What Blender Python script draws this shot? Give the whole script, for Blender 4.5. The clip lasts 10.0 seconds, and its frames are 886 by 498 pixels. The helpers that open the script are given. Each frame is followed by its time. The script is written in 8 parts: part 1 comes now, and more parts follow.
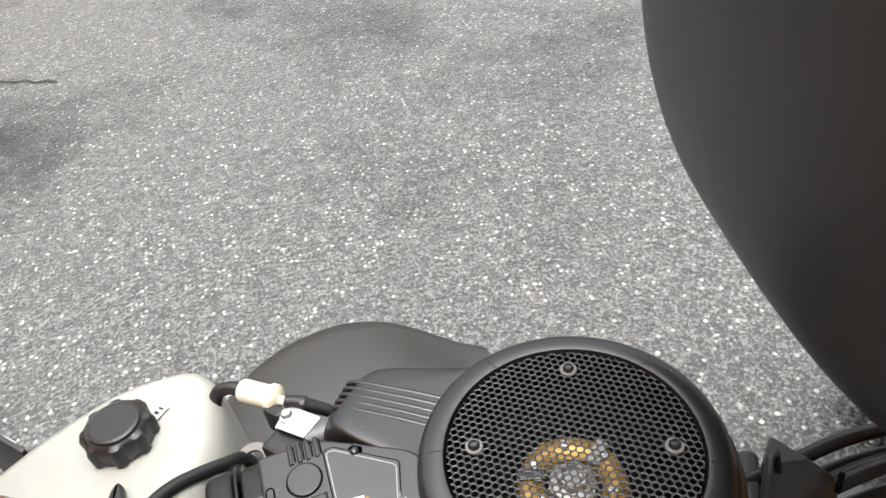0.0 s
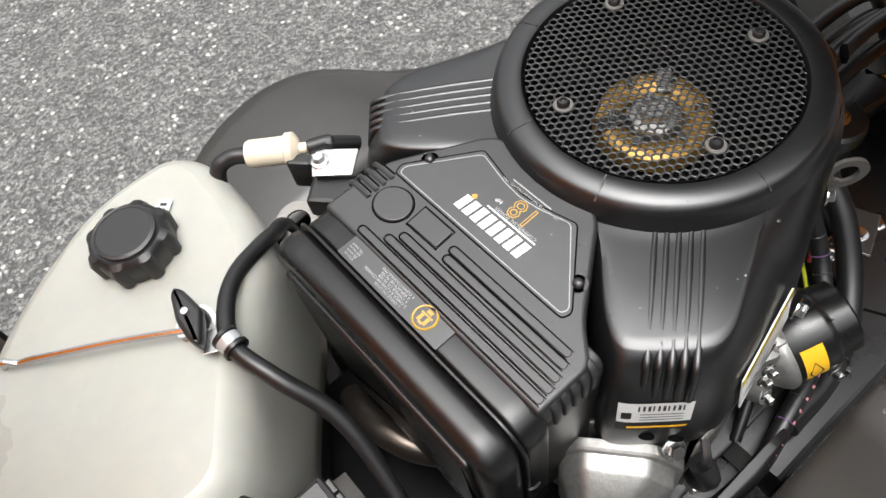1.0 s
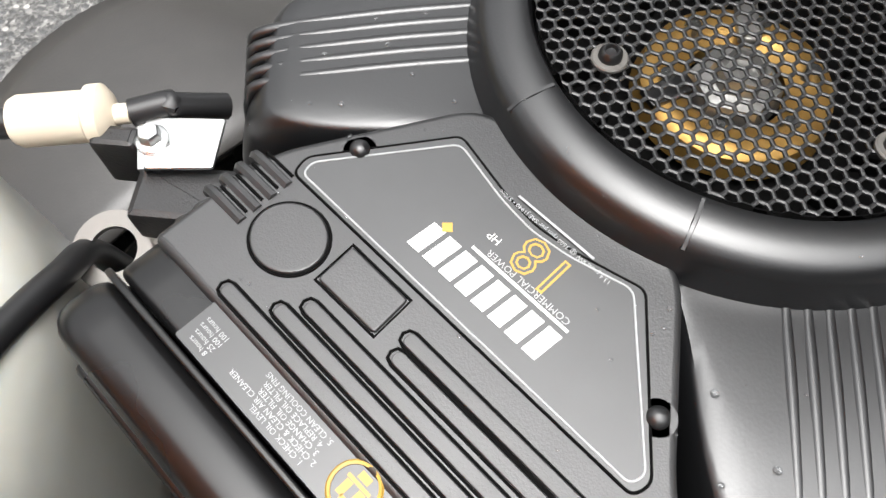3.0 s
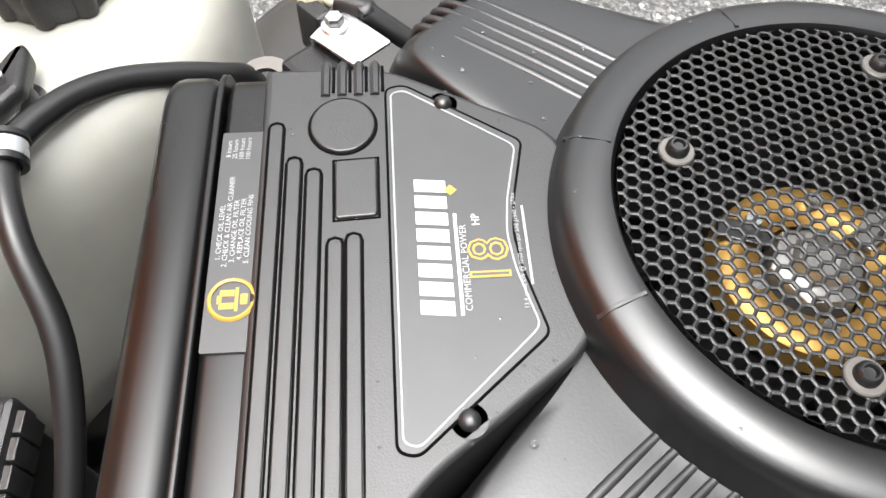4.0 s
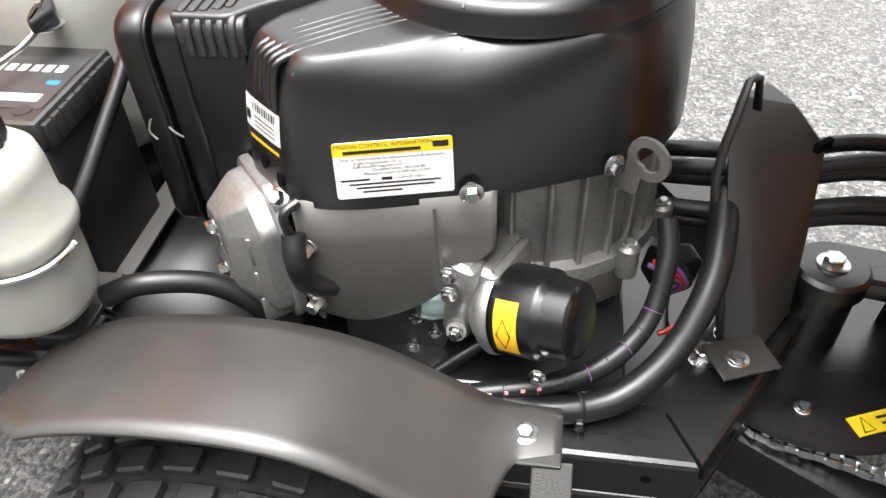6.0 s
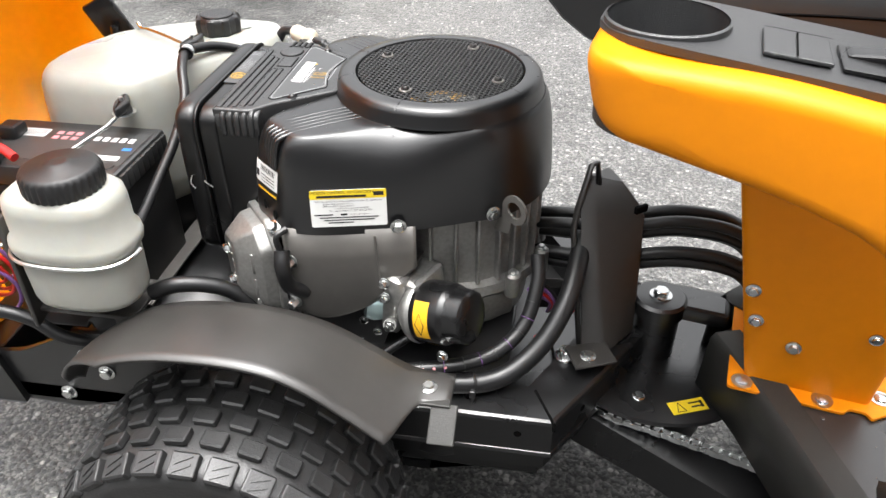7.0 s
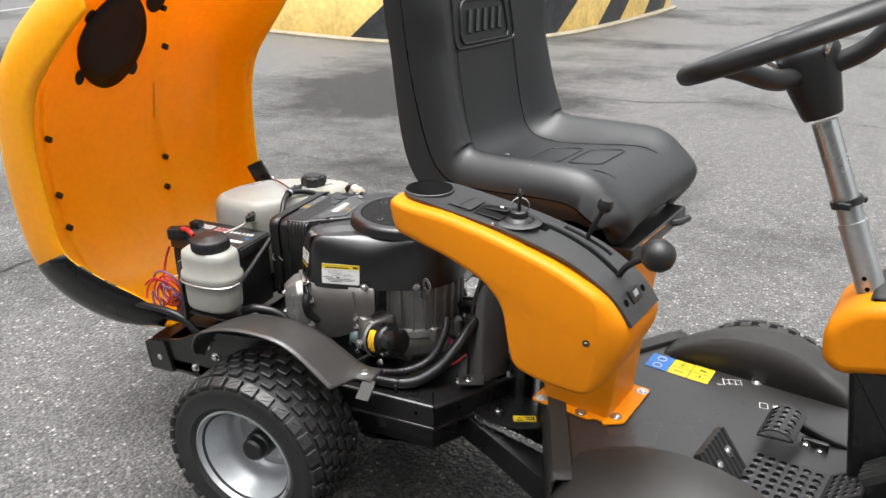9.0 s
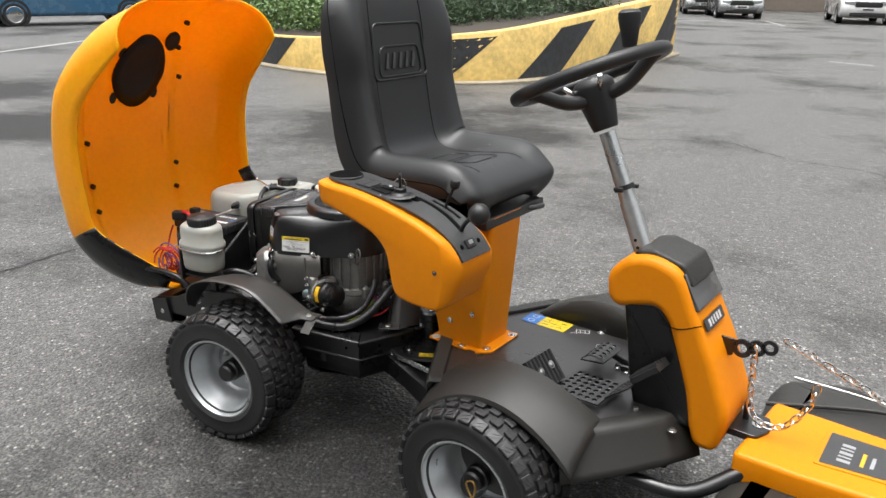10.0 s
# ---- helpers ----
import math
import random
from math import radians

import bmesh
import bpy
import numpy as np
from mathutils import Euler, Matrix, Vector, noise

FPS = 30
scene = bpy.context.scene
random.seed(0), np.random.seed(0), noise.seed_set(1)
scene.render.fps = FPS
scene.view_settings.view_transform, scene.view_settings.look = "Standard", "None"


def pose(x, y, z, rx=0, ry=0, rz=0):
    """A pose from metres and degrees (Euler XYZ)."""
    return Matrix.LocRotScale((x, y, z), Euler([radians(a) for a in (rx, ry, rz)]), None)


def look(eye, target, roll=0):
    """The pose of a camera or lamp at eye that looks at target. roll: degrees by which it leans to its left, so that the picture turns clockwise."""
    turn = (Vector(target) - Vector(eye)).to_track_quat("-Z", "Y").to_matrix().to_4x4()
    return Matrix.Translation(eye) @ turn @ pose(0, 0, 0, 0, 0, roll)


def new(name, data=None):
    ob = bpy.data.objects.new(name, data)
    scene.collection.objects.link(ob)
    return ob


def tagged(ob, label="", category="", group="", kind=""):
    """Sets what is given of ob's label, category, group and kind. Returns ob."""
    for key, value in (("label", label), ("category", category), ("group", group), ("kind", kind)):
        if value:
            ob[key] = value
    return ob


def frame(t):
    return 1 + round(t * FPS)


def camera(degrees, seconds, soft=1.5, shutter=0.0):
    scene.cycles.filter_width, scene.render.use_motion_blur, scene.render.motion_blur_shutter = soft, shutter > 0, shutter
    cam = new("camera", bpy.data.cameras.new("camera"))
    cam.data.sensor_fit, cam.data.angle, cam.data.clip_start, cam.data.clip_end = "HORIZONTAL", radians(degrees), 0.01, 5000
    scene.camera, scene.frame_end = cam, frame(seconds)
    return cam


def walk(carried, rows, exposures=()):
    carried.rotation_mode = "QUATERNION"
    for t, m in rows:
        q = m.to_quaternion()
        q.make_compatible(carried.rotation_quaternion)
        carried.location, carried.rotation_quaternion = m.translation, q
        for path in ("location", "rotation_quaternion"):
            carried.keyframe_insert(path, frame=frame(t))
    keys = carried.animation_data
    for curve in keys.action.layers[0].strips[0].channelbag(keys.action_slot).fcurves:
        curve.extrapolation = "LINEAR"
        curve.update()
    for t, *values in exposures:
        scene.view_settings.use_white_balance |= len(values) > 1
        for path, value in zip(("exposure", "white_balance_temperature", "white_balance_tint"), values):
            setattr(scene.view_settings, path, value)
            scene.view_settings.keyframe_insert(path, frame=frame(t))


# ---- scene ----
cam = camera(60.4, 10.0)
PATH = [
    (0, (-0.157, -0.354, 1.327), (0.159, 1.156, 0.055), -9.0),
    (0.5, (-0.291, -0.308, 1.285), (0.105, 0.94, -0.227), -10.0),
    (1, (-0.368, -0.247, 1.235), (0.152, 0.678, -0.46), -14.1),
    (1.5, (-0.344, -0.16, 1.157), (0.227, 0.482, -0.649), -17.0),
    (2, (-0.322, -0.091, 1.08), (0.317, 0.403, -0.749), -14.4),
    (2.5, (-0.308, -0.063, 1.04), (0.383, 0.404, -0.778), -7.6),
    (2.7, (-0.298, -0.064, 1.034), (0.413, 0.446, -0.764), -3.6),
    (3.8, (-0.211, -0.146, 1.028), (-0.059, 0.809, -0.723), 2.2),
    (4, (-0.197, -0.174, 1.038), (-0.096, 0.882, -0.657), 2.1),
    (4.5, (-0.155, -0.3, 1.034), (-0.153, 0.951, -0.526), 0.5),
    (5, (-0.104, -0.439, 1.03), (-0.196, 0.898, -0.455), -1.3),
    (5.5, (-0.009, -0.544, 1.011), (-0.246, 0.833, -0.42), -3.5),
    (5.7, (0.016, -0.575, 1.007), (-0.25, 0.828, -0.393), -3.5),
    (6.8, (0.103, -0.869, 1.113), (-0.128, 0.721, -0.077), -0.4),
    (7, (0.151, -0.925, 1.153), (-0.108, 0.691, 0.003), -0.1),
    (7.5, (0.311, -1.063, 1.223), (-0.11, 0.571, 0.149), -0.3),
    (8, (0.427, -1.213, 1.292), (-0.13, 0.444, 0.32), -0.8),
    (8.5, (0.576, -1.406, 1.349), (-0.066, 0.288, 0.502), -0.6),
    (9, (0.771, -1.562, 1.404), (0.04, 0.133, 0.635), -0.1),
    (9.5, (1.03, -1.743, 1.444), (0.232, -0.059, 0.718), 0.7),
    (10, (1.289, -2.015, 1.467), (0.487, -0.311, 0.793), 0.8),
]
EXPOSURES = [(0, 0.55), (0.5, 0.28), (1, 0.28), (2, 0.36), (2.7, 0.45), (4, 0.9), (5, 1.25), (5.7, 1.33), (7, 0.98), (8.5, 0.63), (10, 0.14)]
walk(cam, [(t, look(eye, target, roll)) for t, eye, target, roll in PATH], EXPOSURES)

# ---- world and light: overcast sky over a wet car park ----
world = bpy.data.worlds.new("overcast_sky")
scene.world = world
world.use_nodes = True
wn = world.node_tree
wn.nodes.clear()
sky = wn.nodes.new("ShaderNodeTexSky")
sky.sky_type, sky.sun_disc = "NISHITA", False
sky.sun_elevation, sky.sun_rotation = radians(85), radians(200)
sky.air_density, sky.dust_density, sky.ozone_density = 1.0, 10.0, 1.0
grey = wn.nodes.new("ShaderNodeHueSaturation")
grey.inputs["Saturation"].default_value = 0.12
grey.inputs["Value"].default_value = 1.95
back = wn.nodes.new("ShaderNodeBackground")
back.inputs["Strength"].default_value = 0.15
wout = wn.nodes.new("ShaderNodeOutputWorld")
wn.links.new(sky.outputs[0], grey.inputs["Color"])
wn.links.new(grey.outputs[0], back.inputs["Color"])
wn.links.new(back.outputs[0], wout.inputs["Surface"])

sun = new("sun", bpy.data.lights.new("sun", "SUN"))
sun.data.energy, sun.data.angle, sun.data.color = 0.7, radians(75), (0.93, 0.97, 1.0)
sun.matrix_basis = look((-0.12, -0.33, 3.98), (0, 0, 0))

# ---- materials ----
def mat(name, color, rough=0.5, metal=0.0, vary=0.12, grain=60.0, bump=0.0, bump_scale=300.0, rough_vary=0.1, sheen=None, coat=0.0, spec=0.5, stain=4.0, coat_rough=0.08, ior=1.5):
    """Principled surface with stains, grain and fine relief in object space."""
    m = bpy.data.materials.new(name)
    m.use_nodes = True
    nt = m.node_tree
    b = nt.nodes["Principled BSDF"]
    tc = nt.nodes.new("ShaderNodeTexCoord")
    n1 = nt.nodes.new("ShaderNodeTexNoise")
    n1.inputs["Scale"].default_value, n1.inputs["Detail"].default_value = stain, 5
    n2 = nt.nodes.new("ShaderNodeTexNoise")
    n2.inputs["Scale"].default_value, n2.inputs["Detail"].default_value = grain, 3
    add = nt.nodes.new("ShaderNodeMath")
    add.operation = "ADD"
    ramp = nt.nodes.new("ShaderNodeMapRange")
    ramp.inputs["From Min"].default_value, ramp.inputs["From Max"].default_value = 0.6, 1.4
    ramp.inputs["To Min"].default_value, ramp.inputs["To Max"].default_value = 1 - vary, 1 + vary
    mul = nt.nodes.new("ShaderNodeVectorMath")
    mul.operation = "SCALE"
    mul.inputs[0].default_value = [c * (0.74 if metal < 0.5 else 0.86) for c in color[:3]]
    rr = nt.nodes.new("ShaderNodeMapRange")
    rr.inputs["From Min"].default_value, rr.inputs["From Max"].default_value = 0.3, 0.7
    rr.inputs["To Min"].default_value, rr.inputs["To Max"].default_value = max(rough - rough_vary, 0.02), min(rough + rough_vary, 1)
    L = nt.links.new
    L(tc.outputs["Object"], n1.inputs["Vector"])
    L(tc.outputs["Object"], n2.inputs["Vector"])
    L(n1.outputs["Fac"], add.inputs[0])
    L(n2.outputs["Fac"], add.inputs[1])
    L(add.outputs[0], ramp.inputs["Value"])
    L(ramp.outputs[0], mul.inputs["Scale"])
    L(mul.outputs[0], b.inputs["Base Color"])
    L(n1.outputs["Fac"], rr.inputs["Value"])
    L(rr.outputs[0], b.inputs["Roughness"])
    b.inputs["Metallic"].default_value = metal
    b.inputs["Specular IOR Level"].default_value = spec
    b.inputs["IOR"].default_value = ior
    b.inputs["Coat Weight"].default_value = coat
    b.inputs["Coat Roughness"].default_value = coat_rough
    if bump:
        n3 = nt.nodes.new("ShaderNodeTexNoise")
        n3.inputs["Scale"].default_value, n3.inputs["Detail"].default_value = bump_scale, 2
        bp = nt.nodes.new("ShaderNodeBump")
        bp.inputs["Strength"].default_value, bp.inputs["Distance"].default_value = bump, 0.002
        L(tc.outputs["Object"], n3.inputs["Vector"])
        L(n3.outputs["Fac"], bp.inputs["Height"])
        L(bp.outputs[0], b.inputs["Normal"])
    return m


def node(m, kind, **values):
    n = m.node_tree.nodes.new(kind)
    for k, v in values.items():
        n.inputs[k.replace("_", " ")].default_value = v
    return n


M_SHROUD = mat("black_satin_paint", (0.0050, 0.0053, 0.0060), 0.34, spec=0.8, ior=1.5, coat=0.06, coat_rough=0.25, bump=0.03, bump_scale=700, rough_vary=0.05)
M_COVER = mat("black_grained_plastic", (0.015, 0.0153, 0.016), 0.40, spec=0.8, bump=0.09, bump_scale=1100)
M_GLOSS = mat("black_gloss_plastic", (0.006, 0.006, 0.0063), 0.29, spec=0.5, rough_vary=0.06)
M_PLATE = mat("dark_grey_label_film", (0.042, 0.043, 0.044), 0.36, spec=0.7)
M_FRAME = mat("black_frame_paint", (0.008, 0.008, 0.0085), 0.34, spec=0.8, bump=0.1, bump_scale=400, rough_vary=0.12)
M_FENDER = mat("dark_grey_moulded_plastic", (0.034, 0.0315, 0.029), 0.40, spec=0.75, vary=0.2, bump=0.06, bump_scale=500)
M_FENDER_F = mat("grey_moulded_plastic", (0.026, 0.0253, 0.0225), 0.45, spec=0.45, vary=0.15, bump=0.3, bump_scale=900)
M_CONSOLE = mat("charcoal_textured_plastic", (0.022, 0.0225, 0.0235), 0.42, spec=0.8, bump=0.4, bump_scale=1200)
M_SEAT = mat("black_seat_vinyl", (0.0125, 0.0135, 0.0145), 0.46, spec=0.6, bump=0.05, bump_scale=600, rough_vary=0.08)
M_RUBBER = mat("black_tyre_rubber", (0.019, 0.019, 0.0192), 0.46, spec=0.6, vary=0.25, bump=0.3, bump_scale=300, rough_vary=0.15)
M_HOSE = mat("black_hose_rubber", (0.010, 0.010, 0.0107), 0.40, vary=0.2)
M_KNOB = mat("black_knob_plastic", (0.013, 0.013, 0.0135), 0.42, bump=0.15, bump_scale=900)
M_ORANGE = mat("orange_paint", (0.86, 0.272, 0.002), 0.46, vary=0.05, coat=0.0, spec=0.22, bump=0.06, bump_scale=250, rough_vary=0.05)
M_HOOD = mat("orange_moulded_plastic", (1.12, 0.42, 0.004), 0.34, spec=0.3, vary=0.07, bump=0.05, bump_scale=200, rough_vary=0.06)
M_HOOD.node_tree.nodes["Principled BSDF"].inputs["Subsurface Weight"].default_value = 0.75
M_HOOD.node_tree.nodes["Principled BSDF"].inputs["Subsurface Radius"].default_value = (0.03, 0.02, 0.004)
M_HOOD.node_tree.nodes["Principled BSDF"].inputs["Subsurface Scale"].default_value = 1.0
M_TANK = mat("milky_white_plastic", (0.42, 0.418, 0.375), 0.34, vary=0.05, bump=0.08, bump_scale=90)
M_TANK.node_tree.nodes["Principled BSDF"].inputs["Subsurface Weight"].default_value = 0.35
M_TANK.node_tree.nodes["Principled BSDF"].inputs["Subsurface Radius"].default_value = (0.03, 0.02, 0.012)
M_CAST = mat("cast_aluminium", (0.36, 0.355, 0.34), 0.42, 0.8, vary=0.22, grain=180, bump=0.14, bump_scale=450, rough_vary=0.12)
M_SHIELD = mat("warm_grey_coated_steel", (0.185, 0.175, 0.162), 0.42, 0.45, vary=0.08)
M_ZINC = mat("zinc_plated_steel", (0.72, 0.73, 0.72), 0.26, 1.0, vary=0.12, grain=200)
M_RIM = mat("silver_wheel_paint", (0.50, 0.52, 0.53), 0.32, 0.55, vary=0.08)
M_TUBE = mat("galvanised_tube", (0.62, 0.64, 0.64), 0.3, 0.9, vary=0.12, grain=90)
M_GOLD = mat("yellow_passivated_steel", (0.46, 0.27, 0.075), 0.38, 0.7, vary=0.35)
M_PIPE = mat("heat_tinted_steel", (0.16, 0.135, 0.115), 0.38, 0.9, vary=0.3)
# near-black for dark seams, and for shade painted into holes, grooves and slots
M_DARK = mat("hollow_shade_and_seams", (0.004, 0.004, 0.004), 0.9, spec=0.05)
M_VENT = mat("black_vent_mesh", (0.006, 0.006, 0.0065), 0.5, spec=0.4, bump=0.4, bump_scale=500)
M_WHITE = mat("white_print", (0.78, 0.78, 0.76), 0.5, vary=0.03)
M_SILVER = mat("silver_print", (0.40, 0.41, 0.41), 0.4, vary=0.05)
M_YELLOW = mat("yellow_print", (0.85, 0.62, 0.02), 0.45, vary=0.04)
M_AMBER = mat("amber_print", (0.90, 0.50, 0.02), 0.45, vary=0.04)
M_OCHRE = mat("ochre_print", (0.50, 0.30, 0.045), 0.45, vary=0.06)
M_BLUE = mat("blue_print", (0.03, 0.20, 0.62), 0.45, vary=0.04)
M_INK = mat("black_print", (0.012, 0.012, 0.012), 0.5)
M_RED = mat("red_cable", (0.55, 0.02, 0.02), 0.4)
M_PURPLE = mat("purple_cable", (0.22, 0.10, 0.30), 0.4)
M_PINK = mat("pink_cable", (0.75, 0.30, 0.32), 0.4)
M_YGREEN = mat("yellow_green_cable", (0.62, 0.70, 0.03), 0.4)
M_FILTER = mat("amber_white_filter", (0.80, 0.70, 0.55), 0.32, vary=0.08)
M_WATER = mat("rain_water", (0.9, 0.92, 0.93), 0.03, vary=0.0, rough_vary=0.0, ior=1.33)
M_WATER.node_tree.nodes["Principled BSDF"].inputs["Transmission Weight"].default_value = 0.92
M_FLOOR = mat("floor_plate_paint", (0.024, 0.0228, 0.0225), 0.33, spec=0.8, vary=0.15, bump=0.12, bump_scale=500)
M_BLUELID = mat("pale_blue_zinc", (0.48, 0.62, 0.62), 0.3, 0.7)


def asphalt():
    m = bpy.data.materials.new("wet_asphalt")
    m.use_nodes = True
    nt = m.node_tree
    L = nt.links.new
    b = nt.nodes["Principled BSDF"]
    tc = node(m, "ShaderNodeTexCoord")
    vor = node(m, "ShaderNodeTexVoronoi", Scale=80.0)
    vor2 = node(m, "ShaderNodeTexVoronoi", Scale=210.0)
    big = node(m, "ShaderNodeTexNoise", Scale=0.55, Detail=6.0)
    mid = node(m, "ShaderNodeTexNoise", Scale=6.0, Detail=5.0)
    for n in (vor, vor2, big, mid):
        L(tc.outputs["Object"], n.inputs["Vector"])
    # each stone takes a tone of its own: a few are pale, most are dark binder
    sep = nt.nodes.new("ShaderNodeSeparateColor")
    L(vor.outputs["Color"], sep.inputs[0])
    cr = nt.nodes.new("ShaderNodeValToRGB")
    e = cr.color_ramp.elements
    e[0].position, e[0].color = 0.0, (0.049, 0.050, 0.050, 1)
    e[1].position, e[1].color = 1.0, (0.56, 0.54, 0.505, 1)
    for p, c in ((0.5, (0.064, 0.0645, 0.064, 1)), (0.72, (0.120, 0.119, 0.116, 1)), (0.88, (0.205, 0.198, 0.187, 1)), (0.93, (0.40, 0.387, 0.36, 1))):
        k = e.new(p)
        k.color = c
    L(sep.outputs[0], cr.inputs[0])
    sep2 = nt.nodes.new("ShaderNodeSeparateColor")
    L(vor2.outputs["Color"], sep2.inputs[0])
    cr2 = nt.nodes.new("ShaderNodeValToRGB")
    e = cr2.color_ramp.elements
    e[0].position, e[0].color = 0.3, (0.05, 0.049, 0.047, 1)
    e[1].position, e[1].color = 1.0, (0.24, 0.234, 0.222, 1)
    L(sep2.outputs[1], cr2.inputs[0])
    mx = nt.nodes.new("ShaderNodeMix")
    mx.data_type = "RGBA"
    # binder shows between the stones
    edge = node(m, "ShaderNodeMapRange", From_Min=0.32, From_Max=0.5, To_Min=0.0, To_Max=1.0)
    L(vor.outputs["Distance"], edge.inputs["Value"])
    L(edge.outputs[0], mx.inputs["Factor"])
    L(cr.outputs[0], mx.inputs["A"])
    L(cr2.outputs[0], mx.inputs["B"])
    # large patches of wetter, darker ground
    wet_shade = node(m, "ShaderNodeMapRange", From_Min=0.50, From_Max=0.72, To_Min=0.0, To_Max=1.0)
    sm = nt.nodes.new("ShaderNodeMath")
    sm.operation = "MULTIPLY_ADD"
    sm.inputs[1].default_value, sm.inputs[2].default_value = 0.25, -0.125
    L(mid.outputs["Fac"], sm.inputs[0])
    ad = nt.nodes.new("ShaderNodeMath")
    ad.operation = "ADD"
    L(big.outputs["Fac"], ad.inputs[0])
    L(sm.outputs[0], ad.inputs[1])
    # damp hollows that dry last; the second bowl paints shade under the mower
    total = ad.outputs[0]
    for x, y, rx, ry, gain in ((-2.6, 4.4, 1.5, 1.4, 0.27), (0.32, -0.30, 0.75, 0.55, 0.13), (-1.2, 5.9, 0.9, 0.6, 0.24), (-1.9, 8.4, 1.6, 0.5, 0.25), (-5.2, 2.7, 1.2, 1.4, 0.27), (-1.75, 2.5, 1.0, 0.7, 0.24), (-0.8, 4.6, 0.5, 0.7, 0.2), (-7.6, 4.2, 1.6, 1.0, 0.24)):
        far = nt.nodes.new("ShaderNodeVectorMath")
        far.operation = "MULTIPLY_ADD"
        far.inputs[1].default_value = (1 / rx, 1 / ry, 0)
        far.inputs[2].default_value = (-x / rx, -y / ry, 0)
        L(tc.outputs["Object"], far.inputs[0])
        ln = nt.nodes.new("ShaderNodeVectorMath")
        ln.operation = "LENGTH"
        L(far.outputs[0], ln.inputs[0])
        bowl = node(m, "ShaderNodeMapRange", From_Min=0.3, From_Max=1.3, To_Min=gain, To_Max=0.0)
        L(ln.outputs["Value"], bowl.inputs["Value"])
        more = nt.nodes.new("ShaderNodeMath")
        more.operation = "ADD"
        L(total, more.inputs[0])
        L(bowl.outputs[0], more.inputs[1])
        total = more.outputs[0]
    L(total, wet_shade.inputs["Value"])
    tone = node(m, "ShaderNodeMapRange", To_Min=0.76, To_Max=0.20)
    L(wet_shade.outputs[0], tone.inputs["Value"])
    fine = node(m, "ShaderNodeTexNoise", Scale=26.0, Detail=7.0, Roughness=0.75)
    L(tc.outputs["Object"], fine.inputs["Vector"])
    mott = node(m, "ShaderNodeMapRange", From_Min=0.32, From_Max=0.68, To_Min=0.55, To_Max=1.45)
    L(fine.outputs["Fac"], mott.inputs["Value"])
    both = nt.nodes.new("ShaderNodeMath")
    both.operation = "MULTIPLY"
    L(tone.outputs[0], both.inputs[0])
    L(mott.outputs[0], both.inputs[1])
    sc = nt.nodes.new("ShaderNodeVectorMath")
    sc.operation = "SCALE"
    L(mx.outputs["Result"], sc.inputs[0])
    L(both.outputs[0], sc.inputs["Scale"])
    L(sc.outputs[0], b.inputs["Base Color"])
    ro = node(m, "ShaderNodeMapRange", To_Min=0.46, To_Max=0.60)
    L(wet_shade.outputs[0], ro.inputs["Value"])
    L(ro.outputs[0], b.inputs["Roughness"])
    gl = node(m, "ShaderNodeMapRange", To_Min=0.52, To_Max=0.22)
    L(wet_shade.outputs[0], gl.inputs["Value"])
    L(gl.outputs[0], b.inputs["Specular IOR Level"])
    hh = nt.nodes.new("ShaderNodeMath")
    hh.operation = "ADD"
    L(vor.outputs["Distance"], hh.inputs[0])
    L(fine.outputs["Fac"], hh.inputs[1])
    bp = node(m, "ShaderNodeBump", Strength=0.9, Distance=0.007)
    bp.invert = True
    L(hh.outputs[0], bp.inputs["Height"])
    L(bp.outputs[0], b.inputs["Normal"])
    return m


M_ASPHALT = asphalt()


# ---- mesh tools ----
PLACE = {}


def thing(name, base, label, category, group="", m=None):
    """An Empty at the base of a thing; its parts are given in world coordinates."""
    ob = new(name)
    ob.empty_display_size = 0.05
    ob.matrix_basis = (m or Matrix()) @ Matrix.Translation(base)
    PLACE[ob] = ob.matrix_basis.copy()
    return tagged(ob, label, category, group)


def part(name, bm, material, parent, label="", m=None, smooth=40.0, extra=()):
    """Links a bmesh as one mesh object under a thing or a part."""
    if m:
        bm.transform(m)
    bmesh.ops.recalc_face_normals(bm, faces=bm.faces)
    me = bpy.data.meshes.new(name)
    bm.to_mesh(me)
    bm.free()
    for mm in (material, *extra):
        me.materials.append(mm)
    if smooth:
        me.shade_smooth()
        me.set_sharp_from_angle(angle=radians(smooth))
        for f in me.polygons:
            if f.loop_total > 6:
                f.use_smooth = False
    ob = new(name, me)
    if parent:
        ob.parent = parent
        ob.matrix_parent_inverse = PLACE.get(parent, Matrix()).inverted()
    if label:
        ob["label"] = label
    return ob


def face_ring(bm, rings, close=True, cap0=True, cap1=True):
    """Skins rings of points, one after another, into bm."""
    vs = [[bm.verts.new(p) for p in r] for r in rings]
    n = len(rings[0])
    for a, b in zip(vs, vs[1:]):
        for i in range(n if close else n - 1):
            j = (i + 1) % n
            bm.faces.new((a[i], a[j], b[j], b[i]))
    if close and cap0:
        bm.faces.new(vs[0])
    if close and cap1:
        bm.faces.new(vs[-1])
    return vs


def skin(rings, close=True, cap0=True, cap1=True):
    bm = bmesh.new()
    face_ring(bm, rings, close, cap0, cap1)
    return bm


